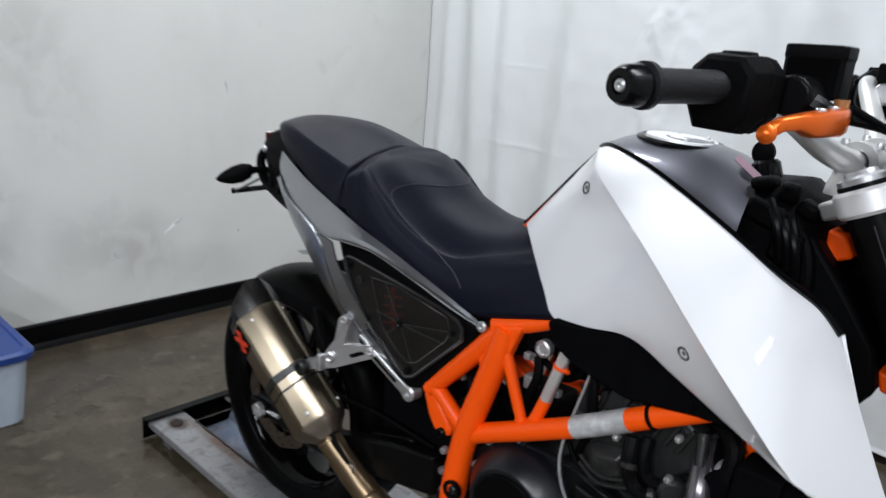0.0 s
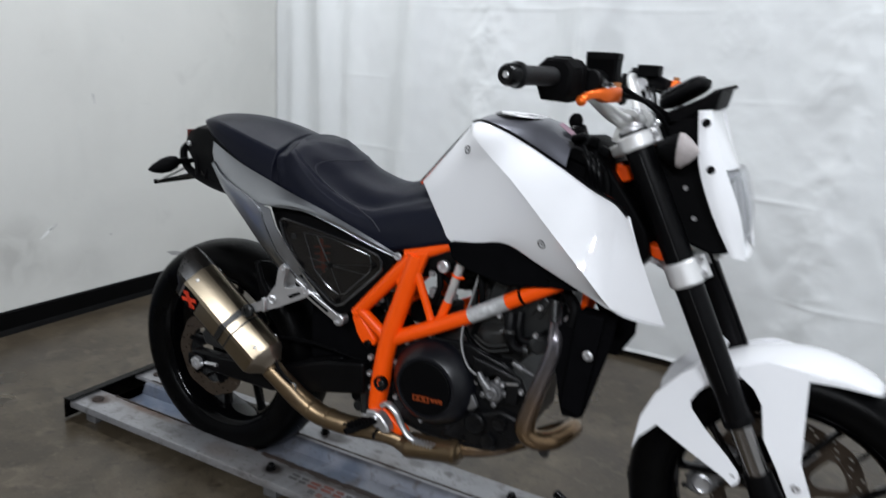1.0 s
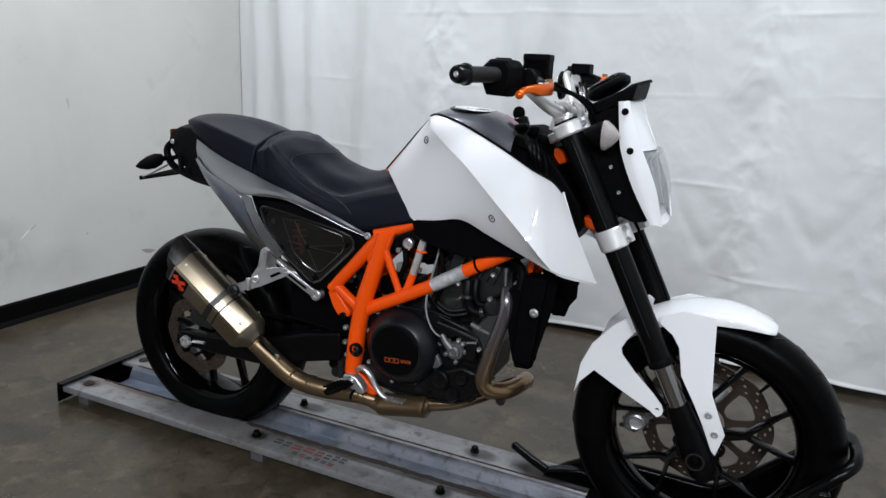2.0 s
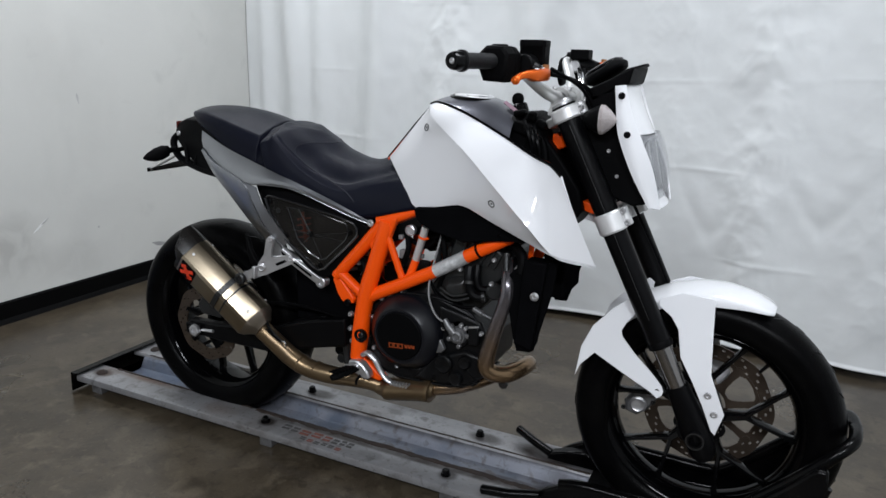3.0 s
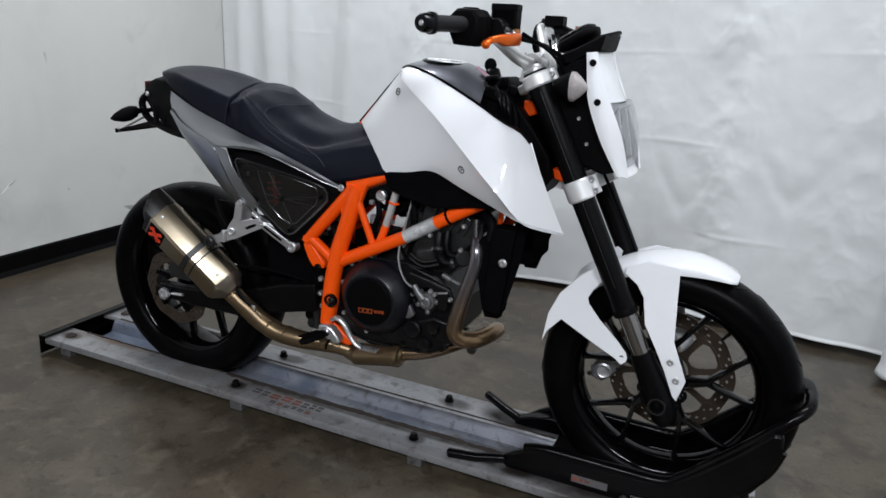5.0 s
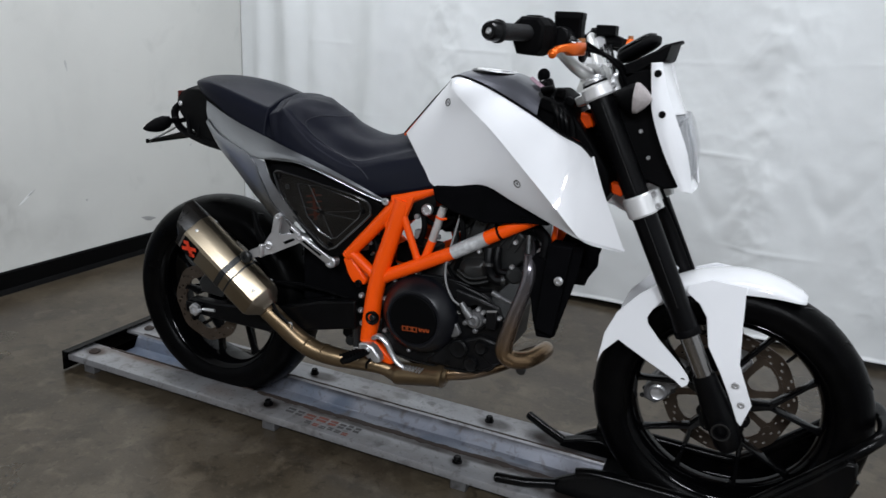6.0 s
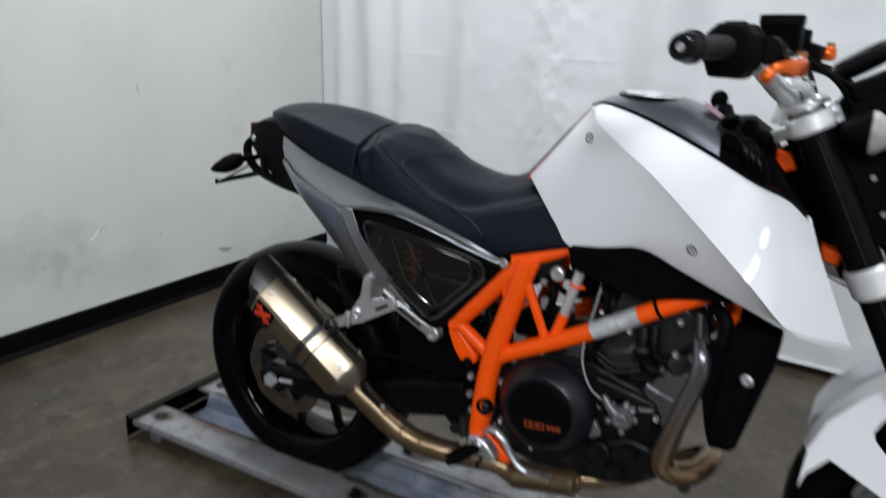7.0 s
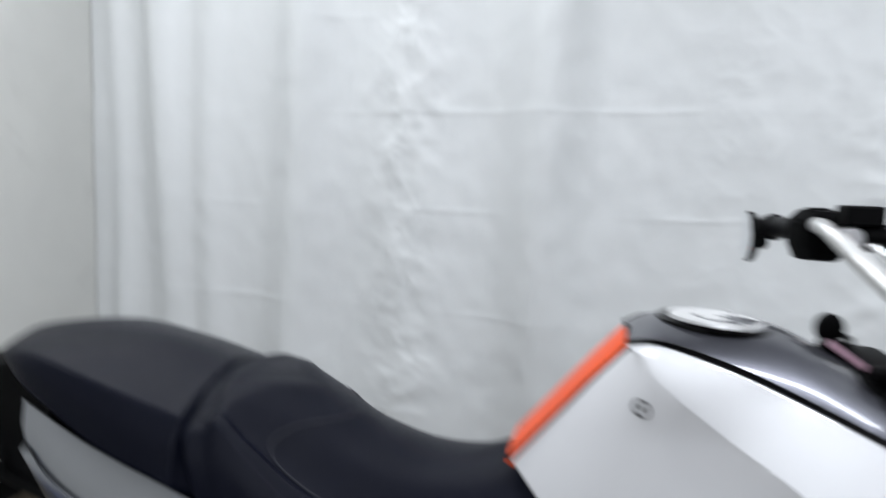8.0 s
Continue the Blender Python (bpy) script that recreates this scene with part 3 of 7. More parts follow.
# ---- wheel chock ----
chock = thing("wheel_chock", (1.4, 0, 0.06), "black tubular steel wheel chock bolted on the rack", "wheel chock")
for s in (-1, 1):
    rod = [(0.974, -0.166, 0.078), (1.045, -0.158, 0.082), (1.120, -0.143, 0.093)] if s < 0 else [(0.957, 0.166, 0.086), (1.02, 0.128, 0.080), (1.080, 0.098, 0.074)]
    part("locking_rod", tube(rod, 0.0125, n=14), CHOCK, chock, "round black locking rod")
    part("rod_mouth", revolve([(0, 0.0127), (-0.003, 0.0127), (-0.003, 0.009), (0.004, 0.009)], rod[0], Vector(rod[0]) - Vector(rod[1]), 16), CHOCK, chock)
    # pressed side channel: rises behind the rod, runs level, then climbs with the hoop
    CH = [(1.100, 0.084), (1.130, 0.106), (1.165, 0.126), (1.200, 0.135), (1.290, 0.138), (1.380, 0.136), (1.460, 0.137), (1.520, 0.142), (1.592, 0.205), (1.660, 0.272), (1.715, 0.335), (1.738, 0.335), (1.742, 0.290), (1.722, 0.225), (1.660, 0.150), (1.606, 0.110), (1.530, 0.074), (1.463, 0.066), (1.386, 0.062), (1.221, 0.062), (1.120, 0.062)]
    part("side_channel", prism(CH, s * 0.112, s * 0.134), CHOCK, chock, "black pressed side channel", bevel=0.006)
    part("top_tube", tube([(1.165, s * 0.123, 0.126), (1.225, s * 0.122, 0.137), (1.38, s * 0.121, 0.137), (1.50, s * 0.119, 0.138), (1.545, s * 0.116, 0.160), (1.61, s * 0.112, 0.220), (1.695, s * 0.106, 0.303), (1.750, s * 0.096, 0.362), (1.780, s * 0.066, 0.386), (1.788, 0, 0.388)], 0.0140, n=14, sub=5), CHOCK, chock, "bent black steel hoop tube")
    part("lower_tube", tube([(1.44, s * 0.126, 0.078), (1.547, s * 0.122, 0.088), (1.600, s * 0.118, 0.112), (1.660, s * 0.114, 0.162), (1.715, s * 0.108, 0.225), (1.738, s * 0.100, 0.285)], 0.0165, n=14, sub=5), CHOCK, chock)
    part("channel_bolt", revolve([(0, 0.0105), (0.006, 0.0105), (0.009, 0.008), (0.009, 0.001)], (1.425, s * 0.1345, 0.074), (0, s, 0), 6, close=False), RACK, chock, "dull bolt head")
part("rod_clamp", prism([(1.070, 0.064), (1.082, 0.086), (1.130, 0.103), (1.180, 0.112), (1.215, 0.100), (1.215, 0.064)], 0.080, 0.112), CHOCK, chock, "black rod clamp", bevel=0.005)
part("cradle", panel([[(1.60, -0.075, 0.072), (1.69, -0.07, 0.13), (1.742, -0.06, 0.215)], [(1.61, 0.0, 0.066), (1.705, 0.0, 0.125), (1.757, 0, 0.21)], [(1.60, 0.075, 0.072), (1.69, 0.07, 0.13), (1.742, 0.06, 0.215)]], 0.005, 5, 4), CHOCK, chock)
part("base_plate", box((1.455, 0, 0.064), (0.50, 0.235, 0.006)), BLACKP, chock, bevel=0.002)
part("wheel_shelf", panel([[(1.25, -0.05, 0.075), (1.40, -0.05, 0.044 + 0.024), (1.62, -0.05, 0.085)], [(1.25, 0.05, 0.075), (1.40, 0.05, 0.068), (1.62, 0.05, 0.085)]], -0.004, 5), BLACKP, chock)
part("warning_sticker", box((1.338, -0.1345, 0.089), (0.090, 0.001, 0.020)), DULLALU, chock, "scratched pale sticker with red patches")
for sx, sw, sz in [(1.302, 0.014, 0.013), (1.318, 0.010, 0.009), (1.333, 0.012, 0.006)]:
    part("sticker_patch", box((sx, -0.1352, 0.089), (sw, 0.0008, sz)), INKRED, chock)

# ---- storage bin by the wall ----
binx = thing("storage_bin", (-1.08, -0.62, 0), "clear plastic storage bin with a blue lid standing by the wall", "storage bin")
def rrect(cx, cy, sx, sy, r, z):
    out = []
    for kx, ky, a0 in [(1, 1, 0), (-1, 1, 90), (-1, -1, 180), (1, -1, 270)]:
        for k in range(5):
            a = radians(a0 + 22.5 * k)
            out.append((cx + kx * (sx / 2 - r) + r * math.cos(a), cy + ky * (sy / 2 - r) + r * math.sin(a), z))
    return out
bc = (-1.07, -0.62)
part("tub", loft([rrect(*bc, 0.42, 0.44, 0.04, 0.004), rrect(*bc, 0.45, 0.48, 0.04, 0.20), rrect(*bc, 0.46, 0.49, 0.04, 0.205), rrect(*bc, 0.46, 0.49, 0.04, 0.215), rrect(*bc, 0.44, 0.47, 0.035, 0.215), rrect(*bc, 0.41, 0.43, 0.035, 0.012)]), BIN, binx)
part("lid", loft([rrect(*bc, 0.48, 0.51, 0.045, 0.208), rrect(*bc, 0.485, 0.515, 0.045, 0.228), rrect(*bc, 0.47, 0.50, 0.04, 0.236), rrect(*bc, 0.44, 0.47, 0.035, 0.236), rrect(*bc, 0.43, 0.46, 0.03, 0.230)]), BLUELID, binx, "blue snap-on lid")
part("stored_lump", revolve([(0, 0.001), (0.0, 0.06), (0.05, 0.075), (0.11, 0.06), (0.13, 0.001)], (-1.0, -0.56, 0.02), (0, 0, 1), 18, close=False), JUG, binx, "pale lump seen through the side")
tape = thing("tape_roll", (-1.0, -0.62, 0.232), "brown packing tape roll on the blue lid", "tape roll")
part("roll", revolve([(-0.024, 0.045), (0.024, 0.045), (0.024, 0.03), (-0.024, 0.03)], (-0.95, -0.62, 0.2765), (1, 0.3, 0), 28), TAPE, tape)
part("core", revolve([(-0.022, 0.0295), (0.022, 0.0295), (0.022, 0.026), (-0.022, 0.026)], (-0.95, -0.62, 0.2765), (1, 0.3, 0), 28), BLACKP, tape, "dark cardboard core")
jug = thing("plastic_jug", (-1.22, -0.66, 0.232), "white plastic jug with black grip and orange band", "jug")
part("body", loft([rrect(-1.2, -0.66, sx, sy, 0.05, z) for sx, sy, z in [(0.20, 0.22, 0.233), (0.22, 0.25, 0.27), (0.22, 0.25, 0.42), (0.18, 0.2, 0.50), (0.10, 0.11, 0.55), (0.09, 0.1, 0.56)]]), JUG, jug, bevel=0.004)
part("band", loft([rrect(-1.2, -0.66, 0.112, 0.122, 0.03, 0.552), rrect(-1.2, -0.66, 0.112, 0.122, 0.03, 0.575)]), TAPE, jug, "orange band")
part("cap", loft([rrect(-1.2, -0.66, 0.13, 0.14, 0.03, 0.575), rrect(-1.2, -0.66, 0.13, 0.14, 0.03, 0.63)]), JUG, jug)
part("grip", tube([(-1.085, -0.60, 0.50), (-1.06, -0.575, 0.47), (-1.055, -0.57, 0.42), (-1.085, -0.59, 0.38)], 0.012, sub=4), BLACKP, jug, "black grip")

# ---- motorcycle ----
bike = thing("motorcycle", (0.73, 0, 0.04), "white, orange and black naked motorcycle standing upright in the wheel rack", "motorcycle")
RW, FW = (-0.005, 0.0, 0.328), (1.468, 0.0, 0.341)


def polar(c, r, deg, y):
    return Vector((c[0] + r * math.cos(radians(deg)), y, c[2] + r * math.sin(radians(deg))))


def tyre(c, R, w):
    k = w / 0.08
    half = [(0.224, 0.060), (0.232, 0.071), (0.25, 0.079), (0.27, 0.0805), (0.285, 0.076), (0.297, 0.064), (0.306, 0.045), (0.3105, 0.022), (0.312, 0.0)]
    prof = [(-y * k, r * R / 0.312 if r > 0.24 else r) for r, y in half]
    prof += [(-a, r) for a, r in prof[-2::-1]]
    prof += [(0.045 * k, 0.221), (-0.045 * k, 0.221)]
    bm = revolve(prof, c, (0, 1, 0), 96)
    return bm


def tread_grooves(c, R, w, n):
    """Slanted dark cuts raised just off the crown."""
    bm = bmesh.new()
    for i in range(n):
        for s in (-1, 1):
            th = 360 / n * (i + (0.5 if s > 0 else 0))
            pts = []
            for u in (0.15, 0.4, 0.65, 0.85):
                y = s * w * u
                r = R * (1 - 0.145 * (u ** 2.6)) + 0.0006
                pts.append(polar(c, r, th + 14 * u, y))
            tube(pts, [0.0012, 0.0028, 0.0028, 0.001], bm, 5, 2, 0.4)
    return bm


def rim(c, w):
    prof = [(-w, 0.230), (-w - 0.002, 0.226), (-w + 0.002, 0.219), (-w + 0.014, 0.210), (-0.012, 0.203), (0.012, 0.203), (w - 0.014, 0.210), (w - 0.002, 0.219), (w + 0.002, 0.226), (w, 0.230), (w - 0.01, 0.224), (0.02, 0.212), (-0.02, 0.212), (-w + 0.01, 0.224)]
    return revolve(prof, c, (0, 1, 0), 96)


def spoke(c, a0, a1, r0, r1, y0, y1):
    rings = []
    for k in range(7):
        u = k / 6
        r, a, y = r0 + (r1 - r0) * u, a0 + (a1 - a0) * u, y0 + (y1 - y0) * u
        p = polar(c, r, a, y)
        side = Vector((-math.sin(radians(a)), 0, math.cos(radians(a))))
        w = 0.0052 + 0.005 * (1 - u) ** 2 + (0.005 if k == 6 else 0)
        d = 0.013 + 0.008 * (1 - u)
        rings.append([p + side * w * ca * 0.9 + Vector((0, d * sa, 0)) for ca, sa in [(1, 0.6), (0.6, 1), (-0.6, 1), (-1, 0.6), (-1, -0.6), (-0.6, -1), (0.6, -1), (1, -0.6)]])
    return loft(rings)


def forked_spoke(c, th, half, r0, fork, r1, depth):
    """A cast arm that leaves the hub and parts into two thin branches at the radius fork."""
    bm = bmesh.new()

    def bar(p, q, w0, w1, d0, d1, flare=0.0):
        along = (q - p).normalized()
        side = along.cross(Vector((0, 1, 0))).normalized()
        rings = []
        for k in range(6):
            u = k / 5
            w = w0 + (w1 - w0) * u + (flare if k == 5 else 0)
            d = d0 + (d1 - d0) * u
            rings.append([p.lerp(q, u) + side * w * ca + Vector((0, d * sa, 0)) for ca, sa in [(1, 0.55), (0.55, 1), (-0.55, 1), (-1, 0.55), (-1, -0.55), (-0.55, -1), (0.55, -1), (1, -0.55)]])
        loft(rings, bm)

    knot = polar(c, fork, th, 0)
    bar(polar(c, r0, th, 0), polar(c, fork + 0.006, th, 0), 0.0145, 0.0085, depth * 1.25, depth)
    for d in (-1, 1):
        bar(knot, polar(c, r1, th + half * d, 0), 0.0062, 0.0050, depth, depth * 0.8, 0.004)
    return bm


def rotor(c, y, r0, r1, n=96):
    """A drilled disc: real holes through the ring."""
    bm = bmesh.new()
    radii = [r0 + (r1 - r0) * k / 7 for k in range(8)]
    grid = {}
    for side in (0, 1):
        for j, r in enumerate(radii):
            for i in range(n):
                rr = r + (0.0025 * math.cos(8 * 2 * math.pi * i / n) if j in (0, 7) else 0)
                grid[side, j, i] = bm.verts.new(polar(c, rr, 360 * i / n, y + (side - 0.5) * 0.0045))
    hole = lambda j, i: (j in (1, 3, 5)) and ((i + 2 * j) % 6 == 0)
    for j in range(7):
        for i in range(n):
            k = (i + 1) % n
            if hole(j, i):
                ring = [(j, i), (j, k), (j + 1, k), (j + 1, i)]
                for (a, b), (e, f) in zip(ring, ring[1:] + ring[:1]):
                    bm.faces.new((grid[0, a, b], grid[0, e, f], grid[1, e, f], grid[1, a, b]))
                continue
            bm.faces.new((grid[0, j, i], grid[0, j, k], grid[0, j + 1, k], grid[0, j + 1, i]))
            bm.faces.new((grid[1, j, i], grid[1, j + 1, i], grid[1, j + 1, k], grid[1, j, k]))
    for j in (0, 7):
        for i in range(n):
            k = (i + 1) % n
            bm.faces.new((grid[0, j, i], grid[1, j, i], grid[1, j, k], grid[0, j, k]))
    return bm


def wheel(name, c, R, w, rw, label, phase):
    wh = part(name, revolve([(-0.062, 0.022), (-0.062, 0.034), (-0.045, 0.042), (0.045, 0.042), (0.062, 0.034), (0.062, 0.022)], c, (0, 1, 0), 40), BLACKG, bike, label)
    part("tyre", tyre(c, R, w), RUBBER, wh, "black street tyre with cut tread", smooth=50)
    tagged(part("tread_grooves", tread_grooves(c, R, w, 18), BLACKG, wh), "", "", "", "stuff")
    part("rim", rim(c, rw), RIMB, wh, "gloss black cast rim")
    for k in range(5):
        part("spoke", forked_spoke(c, phase + 72 * k, 17.5, 0.030, 0.096, 0.210, 0.017), RIMG, wh, "forked gloss black spoke" if k == 0 else "")
    part("valve", tube([polar(c, 0.205, phase + 38, 0.0), polar(c, 0.176, phase + 38, -0.004)], [0.005, 0.0035], n=8), BLACKM, wh)
    return wh


fw = wheel("front_wheel", FW, 0.308, 0.062, 0.048, "black front wheel with forked spokes", 13)
rw = wheel("rear_wheel", RW, 0.316, 0.080, 0.066, "black rear wheel with forked spokes", -45)
part("brake_disc", rotor(FW, 0.068, 0.122, 0.157, 120), DISC, fw, "drilled brown-grey brake rotor")
def disc_carrier(c, y, r0, r1, arms, turn, n=360, m=26):
    """A flat carrier plate with a rounded window between each pair of arms."""
    bm = bmesh.new()
    grid = [[[bm.verts.new(polar(c, r0 + (r1 - r0) * j / m, 360 * i / n, y + dy)) for i in range(n)] for j in range(m + 1)] for dy in (-0.0025, 0.0025)]
    wide, mid, tall = 360 / arms * 0.47, (r0 + r1) / 2 + 0.002, (r1 - r0) * 0.40

    def gone(j, i):
        if not (0 <= j < m):
            return True
        a = ((360 * (i + 0.5) / n - turn) % (360 / arms)) - 180 / arms
        r = r0 + (r1 - r0) * (j + 0.5) / m
        return (abs(a) / (wide * (0.66 + 0.28 * (r - r0) / (r1 - r0)))) ** 4 + (abs(r - mid) / tall) ** 4 < 1

    for j in range(m):
        for i in range(n):
            if gone(j, i):
                continue
            k = (i + 1) % n
            q = [(j, i), (j, k), (j + 1, k), (j + 1, i)]
            bm.faces.new([grid[0][a][b] for a, b in q])
            bm.faces.new([grid[1][a][b] for a, b in q[::-1]])
            for (a, b), (e, f), out in ((q[0], q[1], gone(j - 1, i)), (q[1], q[2], gone(j, k)), (q[2], q[3], gone(j + 1, i)), (q[3], q[0], gone(j, (i - 1) % n))):
                if out:
                    bm.faces.new((grid[0][a][b], grid[1][a][b], grid[1][e][f], grid[0][e][f]))
    return bm


part("disc_carrier", disc_carrier(FW, 0.066, 0.048, 0.128, 8, 12), DISC, fw, "brown disc carrier with open windows")
for k in range(8):
    part("disc_bobbin", revolve([(-0.006, 0.0005), (-0.006, 0.008), (0.006, 0.008), (0.006, 0.0005)], polar(FW, 0.125, 45 * k + 12, 0.068), (0, 1, 0), 14, close=False), DISC, fw)
part("brake_disc", rotor(RW, -0.098, 0.082, 0.120), DISC, rw, "drilled rear brake rotor")
for k in range(5):
    part("disc_carrier_arm", spoke(RW, 72 * k, 72 * k + 12, 0.04, 0.085, -0.085, -0.095), BLACKM, rw)
part("sensor_ring", rotor(FW, -0.060, 0.040, 0.056, 60), BLACKM, fw)

# -- fork and steering head --
RAKE = 0.515


def forkpt(z, y=0.0, off=0.0):
    """A point on the fork's axis at height z, moved forward by off."""
    return Vector((FW[0] - RAKE * (z - FW[2]) + off, y, z))


FA = (forkpt(1.0) - forkpt(0.4)).normalized()
FN = Vector((FA.z, 0, -FA.x))
for s in (-1, 1):
    y = 0.105 * s
    part("fork_tube", tube([forkpt(0.545, y), forkpt(0.56, y), forkpt(0.575, y), forkpt(0.80, y), forkpt(1.060, y)], [0.0275, 0.0275, 0.0262, 0.0272, 0.0272], n=28), BLACKM, bike, "black upper fork tube")
    part("fork_seal", revolve([(0, 0.0215), (0, 0.0288), (0.012, 0.0292), (0.016, 0.0275)], forkpt(0.535, y), FA, 28), BLACKP, bike)
    part("fork_stanchion", tube([forkpt(0.40, y), forkpt(0.548, y)], 0.0215, n=28), STEELD, bike, "polished steel fork leg")
    part("fork_bottom", loft([[forkpt(z, y) + FN * (math.cos(a) * r + o) + Vector((0, math.sin(a) * r * 0.9, 0)) for a in (2 * math.pi * k / 20 for k in range(20))] for z, r, o in [(0.285, 0.02, -0.004), (0.30, 0.03, -0.002), (0.345, 0.034, 0), (0.40, 0.030, 0), (0.43, 0.0275, 0), (0.448, 0.0262, 0), (0.45, 0.022, 0)]]), BLACKM, bike, "black cast axle lug", smooth=50)
    part("axle_end", revolve([(0, 0.019), (0.012, 0.019), (0.014, 0.017), (0.014, 0.0135), (-0.01, 0.013), (-0.01, 0.001)], (FW[0], s * 0.133, FW[2]), (0, s, 0), 28, close=False), ALUSAT if s > 0 else BLACKM, bike)
    part("axle_ring", revolve([(0, 0.0205), (0.0015, 0.0205), (0.0015, 0.0175), (0, 0.0175)], (FW[0], s * 0.147, FW[2]), (0, s, 0), 28), ENGINE2, bike)
    # clamps
    for z, h, r in [(0.808, 0.048, 0.0335), (1.042, 0.030, 0.0345)]:
        c0 = forkpt(z, y)
        cl = part("triple_clamp", revolve([(-h / 2, 0.0276), (-h / 2, r - 0.003), (-h / 2 + 0.004, r), (h / 2 - 0.004, r), (h / 2, r - 0.003), (h / 2, 0.0276)], c0, FA, 36), CAPALU, bike, "satin aluminium fork clamp")
        lug = loft([[c0 + FN * (0.026 + 0.009 * (math.cos(a) > 0)) + Vector((0, -s * 0.012 + s * 0.013 * math.sin(a), 0)) + FA * (h * 0.45 * d) + FN * 0.01 * math.cos(a) for a in (2 * math.pi * k / 12 for k in range(12))] for d in (-1, 1)])
        part("pinch_lug", lug, CAPALU, cl, bevel=0.002)
        for d in ((-0.28, 0.28) if z < 0.9 else (0,)):
            part("pinch_bolt", bolt(c0 + FN * 0.036 + FA * h * d + Vector((0, s * 0.004, 0)), (0, s, 0), 0.007, 0.008), ALU, cl)
    part("fork_cap", revolve([(0, 0.026), (0.006, 0.026), (0.009, 0.018), (0.014, 0.016), (0.014, 0.001)], forkpt(1.060, y), FA, 20, close=False), ALU, bike)
    # thin grey line down the outer side of the tube
    part("fork_line", tube([forkpt(0.60, y - s * 0.0) + Vector((0.004, s * 0.0272, 0)), forkpt(1.02, y) + Vector((0.004, s * 0.0272, 0))], 0.0009, n=6), ENGINE2, bike, "fine grey line along the tube")
for z, h in [(0.808, 0.036), (1.040, 0.022)]:
    c0 = forkpt(z)
    poly = [(-0.075, -0.05), (0.075, -0.05), (0.09, -0.02), (0.075, 0.022), (-0.075, 0.022), (-0.09, -0.02)]
    bm = loft([[c0 + Vector((0, a, 0)) + FN * ((b if z > 0.9 else max(b, -0.02)) - 0.012) + FA * (h * d / 2) for a, b in poly] for d in (-1, 1)])
    part("yoke_plate", bm, ALUSAT, bike, "satin aluminium yoke", bevel=0.004)
part("steering_stem", tube([forkpt(0.80) - FN * 0.03, forkpt(1.06) - FN * 0.03], 0.022, n=20), BLACKM, bike)
part("head_tube", tube([forkpt(0.835) - FN * 0.032, forkpt(1.02) - FN * 0.032], 0.036, n=24), BLACKM, bike, "black steering head")
part("stem_nut", revolve([(0, 0.018), (0.01, 0.018), (0.012, 0.015), (0.012, 0.001)], forkpt(1.052) - FN * 0.03, FA, 6, close=False), ALU, bike)

